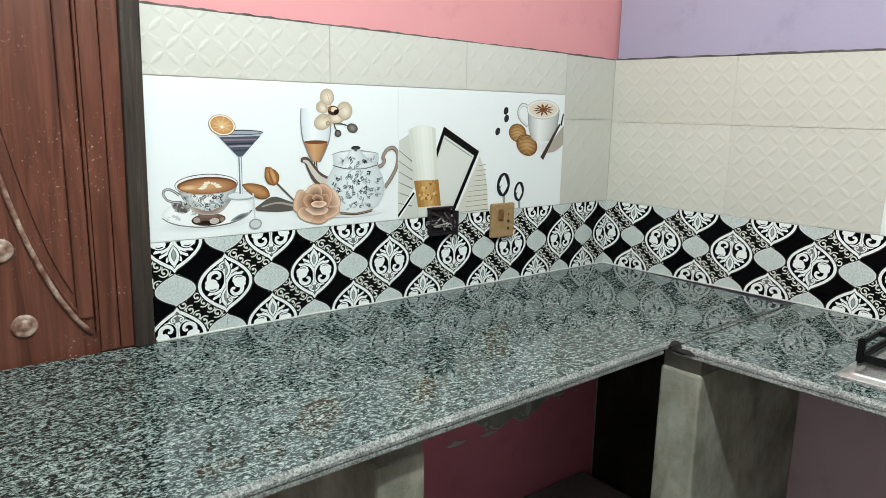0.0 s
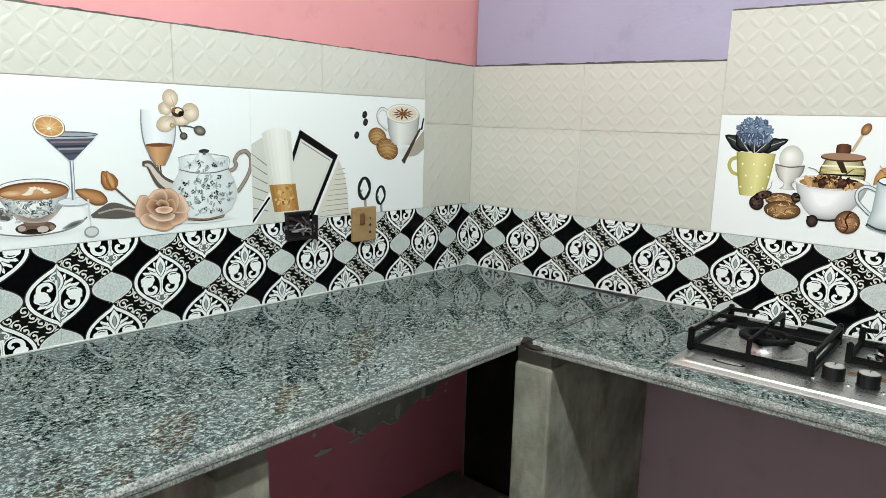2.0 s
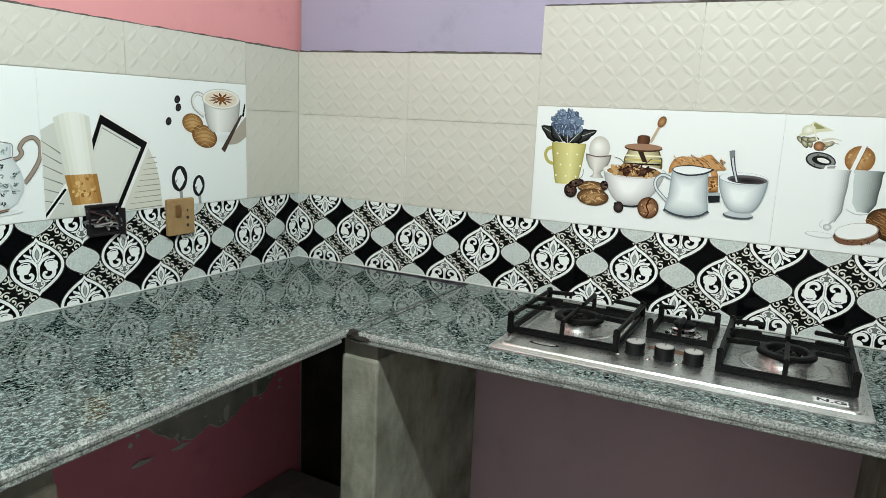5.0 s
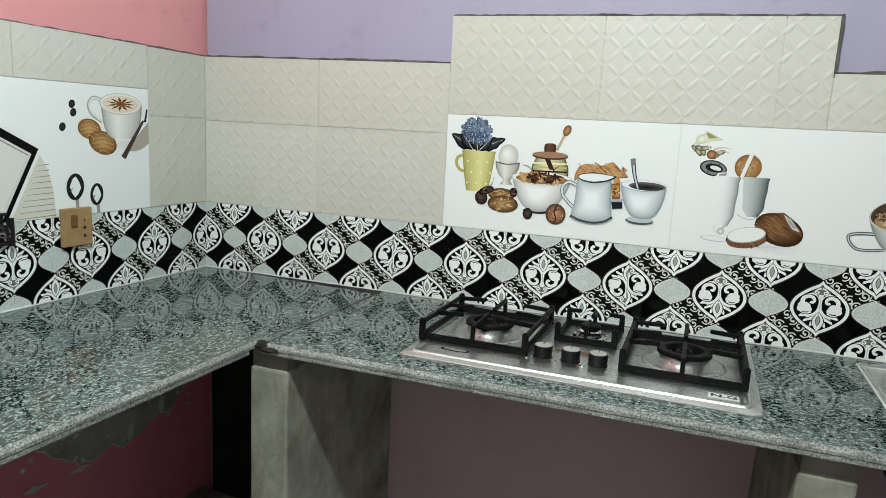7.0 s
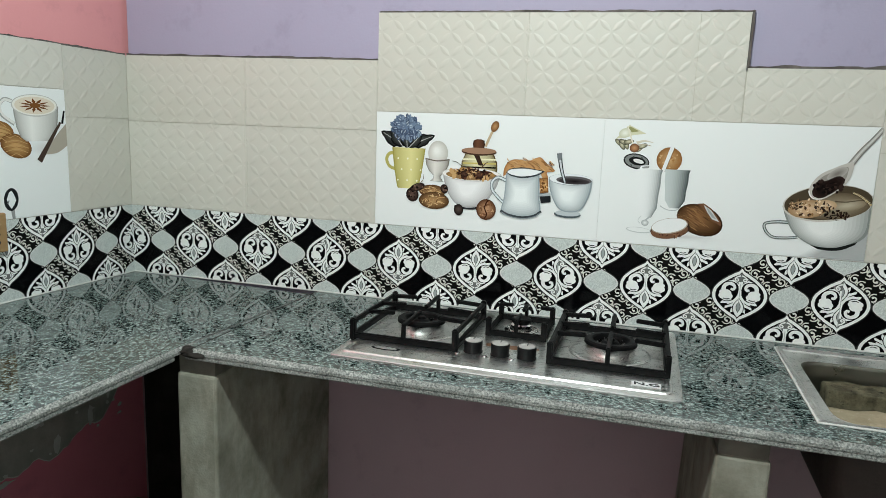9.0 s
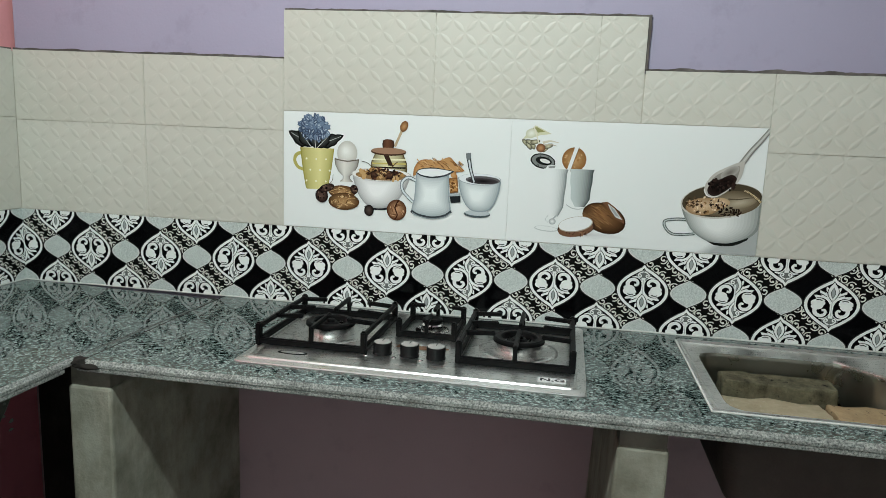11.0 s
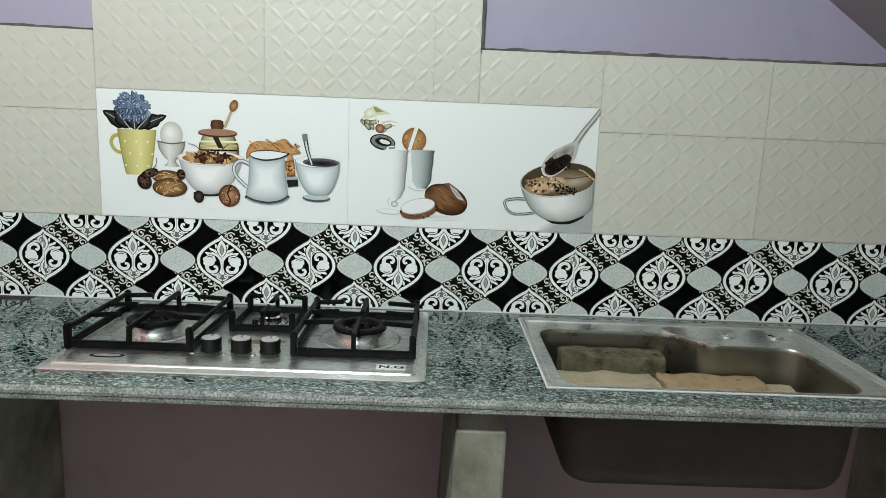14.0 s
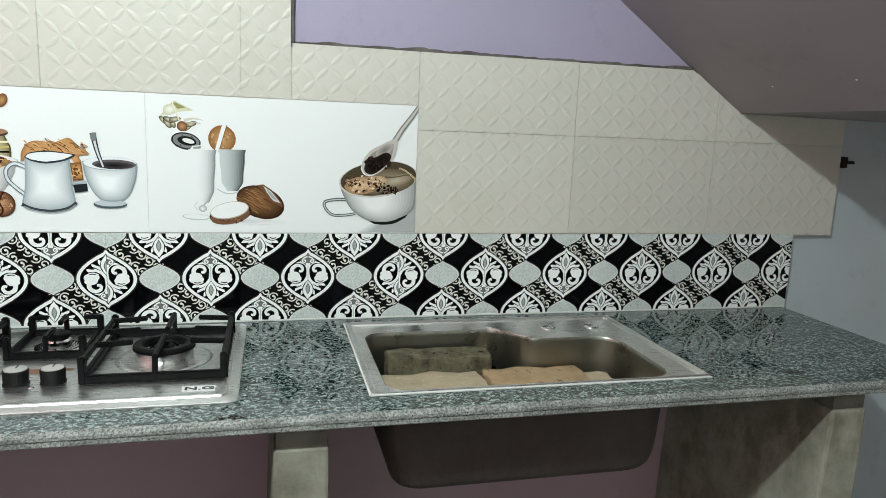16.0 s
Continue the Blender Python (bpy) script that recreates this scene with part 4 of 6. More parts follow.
k.tube(swoosh((-1.125, 1.170), (-1.105, 1.150), (-1.080, 1.125)), 0.0045, 0.004, ik(104, 88, 74))
k.petal(-1.124, 1.166, 0.046, 0.0165, 122, ik(128, 74, 32), ik(206, 144, 84), 6, 0.75, 0.1, 3)
k.petal(-1.126, 1.166, 0.042, 0.009, 108, ik(150, 92, 44), ik(214, 156, 96), 4, 0.75)
k.tube(swoosh((-1.147, 1.203), (-1.138, 1.186), (-1.130, 1.164)), 0.0015, 0.003, ik(150, 92, 44))
k.tube([(-1.178, 1.150), (-1.176, 1.096)], 0.004, 0.003, ik(208, 210, 211))
k.oval(-1.175, 1.084, 0.0145, 0.0115, ik(150, 152, 152))
k.oval(-1.175, 1.084, 0.0115, 0.0085, ik(206, 208, 208))
done(k, "printed_tulips")
k = start()
k.turned(-1.027, [(0.008, 1.210), (0.020, 1.226), (0.031, 1.256), (0.037, 1.295), (0.036, 1.329)], ik(205, 210, 215), ik(236, 239, 241), 4)
k.turned(-1.028, [(0.009, 1.212), (0.020, 1.228), (0.030, 1.256)], ik(150, 88, 42), ik(214, 160, 106), 6)
k.oval(-1.028, 1.256, 0.030, 0.004, ik(120, 70, 40))
for s in (-1, 1):
    k.tube(swoosh((-1.027 + s * 0.036, 1.329), (-1.027 + s * 0.037, 1.295), (-1.027 + s * 0.031, 1.256), (-1.027 + s * 0.009, 1.212)), 0.0022, 0.003, ik(128, 130, 136))
k.tube(swoosh((-1.030, 1.213), (-1.028, 1.196), (-1.020, 1.176)), 0.009, 0.006, ik(66, 54, 50))
k.tube(swoosh((-1.030, 1.213), (-1.028, 1.196), (-1.021, 1.180)), 0.003, 0.002, ik(200, 190, 180))
done(k, "printed_wine_glass")
k = start()
k.tube(swoosh((-0.985, 1.318), (-0.980, 1.290), (-0.972, 1.277)), 0.003, 0.003, ik(84, 74, 64))
k.tube(swoosh((-0.982, 1.297), (-0.960, 1.296), (-0.940, 1.290)), 0.003, 0.0025, ik(84, 74, 64))
k.shade(-0.934, 1.287, 0.0145, 0.0105, ik(66, 62, 58), ik(150, 142, 130), -15)
k.shade(-0.972, 1.275, 0.009, 0.008, ik(56, 54, 50), ik(120, 112, 104))
for x, z, rx, rz, t in ((-1.0193, 1.3315, 0.0070, 0.0106, 10), (-1.0109, 1.3325, 0.0122, 0.0139, 30), (-0.9779, 1.3103, 0.0222, 0.0125, 0), (-0.9988, 1.3549, 0.0170, 0.0176, 8), (-0.9544, 1.3261, 0.0196, 0.0193, -30), (-1.0104, 1.3004, 0.0216, 0.0165, 20)):
    k.oval(x, z, rx * 1.04, rz * 1.04, ik(184, 160, 130), t)
    k.shade(x, z, rx, rz, ik(196, 172, 142), ik(236, 220, 198), t, 4, 0.002, -0.002)
    k.tube([(x, z + 0.4 * rz), (-0.9844 + 0.3 * (x - -0.9844), 1.3247 + 0.3 * (z - 1.3247))], 0.0008, 0.0016, ik(182, 154, 122))
k.oval(-0.9835, 1.3256, 0.0144, 0.0108, ik(74, 48, 34))
k.oval(-0.9825, 1.3281, 0.0086, 0.0058, ik(232, 214, 180))
k.oval(-0.9763, 1.3224, 0.0063, 0.0058, ik(30, 20, 16))
k.oval(-0.993, 1.3296, 0.0043, 0.0050, ik(150, 96, 52))
k.shade(-0.9972, 1.2972, 0.0057, 0.0050, ik(150, 128, 84), ik(214, 192, 140), 0, 3)
done(k, "printed_orchid")
k = start()
k.shade(-0.926, 1.089, 0.075, 0.008, GLAZE, ik(194, 191, 189))
k.tube(swoosh((-1.066, 1.217), (-1.052, 1.216), (-1.040, 1.198), (-1.024, 1.176), (-0.990, 1.156)), 0.009, 0.034, ik(98, 80, 68))
k.tube(swoosh((-1.061, 1.215), (-1.050, 1.212), (-1.037, 1.193), (-1.020, 1.174), (-0.988, 1.158)), 0.004, 0.018, ik(206, 196, 186))
grip = swoosh((-0.864, 1.196), (-0.853, 1.200), (-0.846, 1.210), (-0.850, 1.220), (-0.838, 1.236), (-0.819, 1.240), (-0.807, 1.222), (-0.811, 1.194), (-0.828, 1.166), (-0.845, 1.146))
k.tube(grip, 0.009, 0.010, ik(96, 80, 70))
k.tube(grip, 0.0065, 0.007, ik(160, 142, 126))
k.turned(-0.926, [(0.044, 1.090), (0.048, 1.096), (0.064, 1.106), (0.078, 1.128), (0.081, 1.150), (0.074, 1.176), (0.060, 1.199)], ik(198, 205, 206), ik(228, 234, 234), 8)
k.turned(-0.926, [(0.057, 1.198), (0.059, 1.214), (0.0605, 1.228)], ik(196, 204, 206), ik(236, 239, 239), 6)
k.turned(-0.926, [(0.050, 1.206), (0.028, 1.220), (0.014, 1.236), (0.004, 1.240)], ik(188, 198, 200), ik(228, 234, 234), 5)
k.tube(swoosh((-0.986, 1.203), (-0.955, 1.195), (-0.926, 1.193), (-0.897, 1.194), (-0.866, 1.201)), 0.0022, 0.0022, ik(96, 92, 90))
k.tube(swoosh((-0.987, 1.228), (-0.965, 1.234), (-0.940, 1.236)), 0.0012, 0.001, ik(130, 130, 128))
k.tube(swoosh((-0.912, 1.236), (-0.885, 1.232), (-0.865, 1.226), (-0.866, 1.202)), 0.001, 0.0016, ik(120, 118, 116))
sprigs(k, rng, 34, -0.926, 1.145, 0.070, 0.046, 0.0050)
sprigs(k, rng, 9, -0.926, 1.210, 0.042, 0.010, 0.0040)
k.tube(swoosh((-0.972, 1.095), (-0.926, 1.089), (-0.880, 1.095)), 0.003, 0.003, ik(150, 112, 84))
k.tube(swoosh((-0.970, 1.091), (-0.926, 1.086), (-0.882, 1.091)), 0.002, 0.002, ik(86, 72, 64))
k.oval(-0.926, 1.242, 0.0125, 0.0045, ik(52, 52, 56))
k.tube([(-0.926, 1.241), (-0.926, 1.234)], 0.005, 0.008, ik(90, 90, 92))
done(k, "printed_teapot")
k = start()
RC = (-1.0255, 1.1189)
for petal, tip, root in (
    (((-1.0862, 1.127), (-1.0752, 1.1506), (-1.0569, 1.148), (-1.0425, 1.12), (-1.0607, 1.0991), (-1.0854, 1.1068)), ik(226, 180, 146), ik(128, 72, 44)),
    (((-1.079, 1.1046), (-1.0623, 1.1119), (-1.0325, 1.1), (-1.0282, 1.0751), (-1.0527, 1.0788), (-1.0729, 1.0898)), ik(232, 190, 158), ik(120, 66, 40)),
    (((-1.0433, 1.0763), (-1.0354, 1.0981), (-1.0037, 1.098), (-1.0011, 1.079), (-1.0234, 1.0712)), ik(222, 172, 136), ik(112, 58, 34)),
    (((-1.0059, 1.0794), (-1.0123, 1.1051), (-0.9771, 1.1123), (-0.9693, 1.0968), (-0.9843, 1.0847)), ik(228, 182, 148), ik(110, 56, 32)),
    (((-0.9978, 1.1076), (-1.0022, 1.1399), (-0.9846, 1.1502), (-0.9681, 1.124), (-0.9692, 1.1074)), ik(236, 198, 168), ik(132, 76, 48)),
    (((-1.0168, 1.1304), (-1.022, 1.1623), (-1.001, 1.1596), (-0.9876, 1.1399), (-0.9967, 1.1162)), ik(224, 176, 142), ik(104, 52, 30)),
    (((-1.0579, 1.1472), (-1.0437, 1.1608), (-1.0229, 1.1624), (-1.0147, 1.1431), (-1.0274, 1.1242), (-1.048, 1.1271)), ik(230, 186, 152), ik(90, 44, 24)),
    (((-1.0656, 1.1291), (-1.0533, 1.1436), (-1.0347, 1.1357), (-1.0322, 1.1168), (-1.053, 1.1105)), ik(214, 160, 124), ik(84, 40, 22)),
    (((-1.0605, 1.1084), (-1.0332, 1.1125), (-1.0007, 1.106), (-1.0077, 1.0935), (-1.0383, 1.0931)), ik(238, 200, 170), ik(92, 46, 26)),
    (((-1.0131, 1.1181), (-1.0157, 1.1372), (-1.0012, 1.1398), (-0.9947, 1.1204), (-1.0007, 1.1077)), ik(210, 156, 120), ik(78, 36, 20)),
    (((-1.0423, 1.1319), (-1.0318, 1.1407), (-1.0157, 1.1346), (-1.0121, 1.1241), (-1.0293, 1.1226)), ik(216, 164, 128), ik(70, 32, 18)),
    (((-1.0444, 1.1193), (-1.034, 1.1246), (-1.0111, 1.1232), (-1.0035, 1.1157), (-1.0181, 1.1089), (-1.038, 1.112)), ik(246, 216, 192), ik(206, 150, 114)),
):
    edge = swoosh(*petal, petal[0], n=4)[:-1]
    k.melt(edge, (sum(q[0] for q in petal) / len(petal), sum(q[1] for q in petal) / len(petal)), tuple(0.62 * c for c in tip), tip, 3, 0.10)
    k.melt([(q[0] + 0.08 * (RC[0] - q[0]), q[1] + 0.08 * (RC[1] - q[1])) for q in edge], RC, tip, root, 10, 0.62)
done(k, "printed_rose")

# napkin, menu card, coffee cup and biscuits
start, done = picture(wall_north, PN[1], PN[2], PN[3], PN[4])
k = start()
k.poly([(-0.805, 1.256), (-0.775, 1.272), (-0.735, 1.15), (-0.735, 1.06), (-0.805, 1.06)], ik(206, 206, 196))
for i in range(6):
    k.tube([(-0.805, 1.235 - 0.026 * i), (-0.762, 1.205 - 0.022 * i)], 0.0015, 0.003, ik(132, 130, 120))
k.tube([(-0.806, 1.066), (-0.752, 1.136)], 0.012, 0.012, ik(236, 236, 232))
k.tube([(-0.806, 1.070), (-0.756, 1.128)], 0.006, 0.006, ik(16, 16, 18))
k.poly([(-0.545, 1.222), (-0.524, 1.180), (-0.511, 1.130), (-0.506, 1.066), (-0.62, 1.066)], ik(214, 211, 196))
for i in range(10):
    z = 1.195 - 0.0135 * i
    k.tube([(-0.545 - 0.0065 * i, z - 0.006), (-0.520 + 0.0014 * i, z - 0.004)], 0.0012, 0.0022, ik(150, 144, 126))
k.poly([(-0.665, 1.302), (-0.533, 1.230), (-0.632, 1.040), (-0.745, 1.10)], ik(234, 234, 230))
k.poly([(-0.665, 1.292), (-0.544, 1.227), (-0.636, 1.050), (-0.735, 1.12)], ik(14, 14, 16))
k.poly([(-0.663, 1.270), (-0.562, 1.216), (-0.644, 1.058), (-0.722, 1.12)], ik(212, 212, 204))
k.tube([(-0.662, 1.262), (-0.570, 1.213)], 0.0015, 0.0015, ik(60, 60, 60))
k.poly([(-0.661, 1.258), (-0.574, 1.211), (-0.650, 1.062), (-0.718, 1.12)], ik(219, 219, 210))
for i in range(7):
    a, b = i / 7, (i + 1) / 7
    c = [ik(214, 215, 202), ik(224, 224, 213), ik(231, 231, 221), ik(236, 236, 227), ik(234, 234, 225), ik(229, 229, 218), ik(216, 216, 203)][i]
    X = lambda t, l, r: l + (r - l) * t
    cap = lambda t: 1.282 + 0.012 * math.sin(math.pi * min(max(t, 0), 1)) + 0.004 * t
    k.poly([(X(a, -0.776, -0.692), cap(a)), (X(b, -0.776, -0.692), cap(b)), (X(b, -0.754, -0.682), 1.155), (X(a, -0.754, -0.682), 1.155)], c)
    k.poly([(X(a, -0.742, -0.672), 1.092), (X(b, -0.742, -0.672), 1.092), (X(b, -0.738, -0.660), 1.06), (X(a, -0.738, -0.660), 1.06)], c)
    g = [ik(170, 118, 52), ik(186, 132, 62), ik(204, 152, 80), ik(214, 164, 94), ik(204, 152, 82), ik(190, 136, 66), ik(172, 120, 54)][i]
    k.poly([(X(a, -0.757, -0.680), 1.158), (X(b, -0.757, -0.680), 1.158), (X(b, -0.743, -0.670), 1.090), (X(a, -0.743, -0.670), 1.090)], g)
scatter(k, rng, 26, -0.712, 1.124, 0.028, 0.026, 0.006, [ik(226, 182, 112), ik(160, 104, 44), ik(206, 150, 78)])
done(k, "printed_napkin_and_menu")
k = start()
for x, z in ((-0.452, 1.334), (-0.449, 1.314), (-0.480, 1.279)):
    k.shade(x, z, 0.0085, 0.0105, ik(20, 18, 22), ik(66, 62, 68), -25, 4)
    k.tube([(x + 0.002, z + 0.008), (x - 0.002, z - 0.008)], 0.0015, 0.0015, ik(10, 10, 12))
done(k, "printed_coffee_beans")
k = start()
k.shade(-0.275, 1.235, 0.06, 0.022, GLAZE, ik(214, 214, 212))
k.poly(swoosh((-0.290, 1.218), (-0.25, 1.222), (-0.215, 1.242)) + swoosh((-0.215, 1.300), (-0.245, 1.272), (-0.288, 1.226)), ik(176, 166, 150))
k.shade(-0.405, 1.275, 0.034, 0.025, ik(134, 86, 38), ik(206, 158, 94), -12)
k.shade(-0.367, 1.241, 0.043, 0.029, ik(122, 76, 34), ik(204, 154, 90), -18)
for bx, bz, bw, bh in ((-0.405, 1.275, 0.030, 0.021), (-0.367, 1.241, 0.038, 0.025)):
    for q in range(-4, 5):
        o = q / 4.6
        e = math.sqrt(1 - o * o)
        k.tube(swoosh((bx - bw * e * 0.9, bz + bh * o - 0.003), (bx, bz + bh * o + 0.003), (bx + bw * e * 0.9, bz + bh * o - 0.006)), 0.0012, 0.0016, (ik(204, 158, 96), ik(160, 112, 60))[q % 2])
k.tube(swoosh((-0.368, 1.346), (-0.390, 1.352), (-0.405, 1.336), (-0.398, 1.314), (-0.368, 1.294)), 0.010, 0.010, ik(168, 168, 164))
k.tube(swoosh((-0.368, 1.346), (-0.390, 1.351), (-0.403, 1.336), (-0.396, 1.315), (-0.368, 1.296)), 0.006, 0.006, ik(228, 227, 222))
k.turned(-0.305, [(0.034, 1.252), (0.048, 1.262), (0.058, 1.285), (0.063, 1.315), (0.065, 1.340)], ik(148, 148, 142), ik(238, 237, 232), 8, -0.25)
k.oval(-0.308, 1.340, 0.066, 0.0275, ik(196, 194, 188))
k.oval(-0.308, 1.3405, 0.063, 0.025, ik(238, 234, 224))
k.oval(-0.308, 1.340, 0.057, 0.0215, ik(228, 214, 192))
for i in range(11):
    a = 2 * math.pi * i / 11
    k.poly([(-0.308 + 0.006 * math.cos(a), 1.340 + 0.003 * math.sin(a)), (-0.308 + 0.026 * math.cos(a + 0.21), 1.340 + 0.0100 * math.sin(a + 0.21)), (-0.308 + 0.047 * math.cos(a), 1.340 + 0.0180 * math.sin(a)), (-0.308 + 0.026 * math.cos(a - 0.21), 1.340 + 0.0100 * math.sin(a - 0.21))], ik(124, 68, 28))
k.oval(-0.308, 1.340, 0.015, 0.0065, ik(132, 78, 34))
k.tube(swoosh((-0.305, 1.202), (-0.270, 1.252), (-0.236, 1.300)), 0.016, 0.006, ik(74, 56, 48))
k.tube([(-0.231, 1.296), (-0.223, 1.330)], 0.007, 0.005, ik(24, 24, 26))
done(k, "printed_coffee_cup")
k = start()
for x, z, rx, rz, dx in ((-0.452, 1.134, 0.0245, 0.033, 0.006), (-0.391, 1.112, 0.0195, 0.028, 0.004)):
    k.tube([(x + dx * 0.5, z - rz * 0.9), (x + dx, 1.064)], 0.010, 0.008, ik(150, 152, 152))
    k.oval(x, z, rx, rz, ik(34, 36, 38), -6)
    k.poly([(x - rx * 0.62, z + rz * 0.05), (x - rx * 0.25, z + rz * 0.62), (x + rx * 0.1, z + rz * 0.78), (x + rx * 0.45, z + rz * 0.35), (x + rx * 0.66, z - rz * 0.1), (x + rx * 0.3, z - rz * 0.55), (x - rx * 0.05, z - rz * 0.80), (x - rx * 0.4, z - rz * 0.45)], ik(234, 237, 238))
    k.tube([(x - rx * 0.55, z - rz * 0.35), (x - rx * 0.30, z - rz * 0.05)], 0.004, 0.002, ik(120, 124, 126))
done(k, "printed_spoons")

# flower pot, egg cup, honey jar, muesli bowl, jug and cup
start, done = picture(wall_east, PE[0], PE[1], PE[3], PE[4])
k = start()
k.tube(swoosh((0.828, 1.255), (0.812, 1.250), (0.806, 1.235), (0.815, 1.218), (0.832, 1.212)), 0.009, 0.008, ik(186, 176, 88))
k.turned(0.866, [(0.027, 1.163), (0.030, 1.168), (0.037, 1.205), (0.042, 1.24), (0.0455, 1.268)], ik(160, 150, 60), ik(226, 218, 140), 7, 0.15)
for i in range(9):
    k.oval(0.838 + 0.026 * (i % 3) + 0.010 * ((i // 3) % 2), 1.184 + 0.028 * (i // 3), 0.0024, 0.0026, ik(240, 238, 206), 0, 8)
for x, z, l, w, t in ((0.856, 1.272, 0.076, 0.017, 152), (0.862, 1.272, 0.080, 0.015, 22), (0.850, 1.270, 0.055, 0.016, 128), (0.866, 1.268, 0.050, 0.014, 46), (0.862, 1.266, 0.045, 0.015, 95)):
    k.petal(x, z, l, w, t, ik(14, 16, 16), ik(62, 66, 64), 4, 0.9, 0.3, x * 50)
    k.tube([(x, z), (x + 0.9 * l * math.cos(radians(t)), z + 0.9 * l * math.sin(radians(t)))], 0.0016, 0.0008, ik(206, 210, 206))
k.shade(0.859, 1.319, 0.036, 0.027, ik(56, 72, 100), ik(96, 118, 150), 0, 3)
for _ in range(150):
    a, r = rng.uniform(0, 6.28), math.sqrt(rng.random())
    k.petal(0.859 + 0.036 * r * math.cos(a), 1.318 + 0.026 * r * math.sin(a), 0.014, 0.0045, math.degrees(a) + rng.uniform(-70, 70), rng.choice([ik(60, 76, 104), ik(84, 104, 134), ik(110, 132, 160)]), rng.choice([ik(140, 160, 184), ik(182, 198, 214), ik(104, 126, 156)]), 2, 0.8)
done(k, "printed_flower_pot")
k = start()
k.shade(0.946, 1.258, 0.0265, 0.031, ik(196, 192, 182), ik(240, 239, 234), 0, 6, -0.004, 0.006)
k.turned(0.945, [(0.018, 1.186), (0.010, 1.194), (0.009, 1.200), (0.022, 1.212), (0.030, 1.228), (0.0325, 1.243)], ik(122, 116, 106), ik(226, 222, 214), 6)
k.tube(swoosh((0.913, 1.243), (0.945, 1.238), (0.977, 1.243)), 0.003, 0.003, ik(110, 96, 84))
done(k, "printed_egg_cup")
k = start()
k.tube([(1.069, 1.280), (1.087, 1.322)], 0.0065, 0.006, ik(198, 172, 136))
k.shade(1.091, 1.330, 0.0095, 0.014, ik(118, 72, 34), ik(190, 138, 84), -24, 5)
k.turned(1.055, [(0.044, 1.19), (0.047, 1.225), (0.046, 1.240), (0.036, 1.262)], ik(96, 80, 44), ik(226, 218, 168), 6)
for z, c in ((1.246, ik(238, 232, 190)), (1.236, ik(206, 186, 96)), (1.226, ik(28, 24, 20))):
    k.tube([(1.012, z), (1.098, z + 0.002)], 0.004, 0.004, c)
k.poly([(1.038, 1.262), (1.052, 1.262), (1.066, 1.232), (1.054, 1.232)], ik(60, 40, 30))
k.oval(1.053, 1.266, 0.0455, 0.0095, ik(78, 50, 36))
k.oval(1.053, 1.2685, 0.0445, 0.008, ik(164, 122, 94))
k.turned(1.052, [(0.014, 1.276), (0.0155, 1.284), (0.014, 1.294), (0.006, 1.297)], ik(46, 26, 18), ik(112, 68, 46), 5)
done(k, "printed_honey_jar")
k = start()
k.oval(1.0276, 1.1253, 0.0344, 0.0066, ik(40, 42, 46))
k.melt(swoosh((0.9592, 1.2121), (0.9672, 1.18), (0.9801, 1.1516), (1.0009, 1.1299), (1.0266, 1.1234), (1.0552, 1.1282), (1.081, 1.147), (1.1019, 1.1802), (1.1123, 1.2127)), (1.0223, 1.168), ik(168, 168, 168), ik(243, 243, 242), 10, 0.7)
k.oval(1.036, 1.208, 0.0785, 0.017, ik(200, 198, 194))
k.oval(1.036, 1.2085, 0.0755, 0.0155, ik(236, 234, 230))
k.oval(1.036, 1.2065, 0.067, 0.0125, ik(150, 112, 70))
scatter(k, rng, 46, 1.034, 1.210, 0.056, 0.013, 0.009, [ik(176, 128, 70), ik(92, 52, 34), ik(206, 160, 100), ik(60, 32, 26)], 0.7)
for x, z, r in ((1.018, 1.213, 0.015), (1.056, 1.213, 0.019), (1.040, 1.221, 0.012)):
    k.shade(x, z - 0.004, r * 0.8, r * 0.55, ik(36, 22, 18), ik(96, 60, 44), 0, 3)
scatter(k, rng, 40, 1.040, 1.211, 0.050, 0.011, 0.0052, [ik(60, 36, 26), ik(214, 172, 116), ik(120, 78, 46), ik(36, 24, 20)], 0.6)
k.tube(swoosh((1.016, 1.222), (1.000, 1.236), (0.985, 1.240)), 0.0016, 0.0012, ik(70, 50, 36))
k.tube(swoosh((1.060, 1.226), (1.072, 1.238), (1.078, 1.242)), 0.003, 0.0012, ik(90, 60, 40))
done(k, "printed_muesli_bowl")
k = start()
for x, z, rx, rz in ((0.934, 1.160, 0.036, 0.0165), (0.939, 1.136, 0.041, 0.022)):
    k.shade(x, z, rx, rz, ik(84, 54, 28), ik(178, 132, 82), 0, 5)
    for _ in range(34):
        a, r = rng.uniform(0, 6.28), math.sqrt(rng.random()) * 0.8
        px, pz, t = x + rx * r * math.cos(a), z + rz * r * math.sin(a), rng.uniform(0, 3.14)
        k.tube([(px - 0.008 * math.cos(t), pz - 0.004 * math.sin(t)), (px, pz + 0.0015), (px + 0.008 * math.cos(t), pz + 0.004 * math.sin(t))], 0.0018, 0.0012, rng.choice([ik(226, 190, 132), ik(110, 72, 36), ik(200, 156, 100)]))
for x, z, rx, rz in ((0.880, 1.148, 0.017, 0.0185), (0.893, 1.168, 0.021, 0.010), (0.966, 1.168, 0.010, 0.012)):
    k.shade(x, z, rx, rz, ik(26, 18, 18), ik(96, 70, 60), 20, 4)
    scatter(k, rng, 9, x, z, rx * 0.7, rz * 0.7, 0.003, [ik(120, 92, 76), ik(20, 14, 14)])
k.tube(swoosh((0.890, 1.172), (0.907, 1.186), (0.910, 1.204)), 0.0018, 0.001, ik(90, 76, 66))
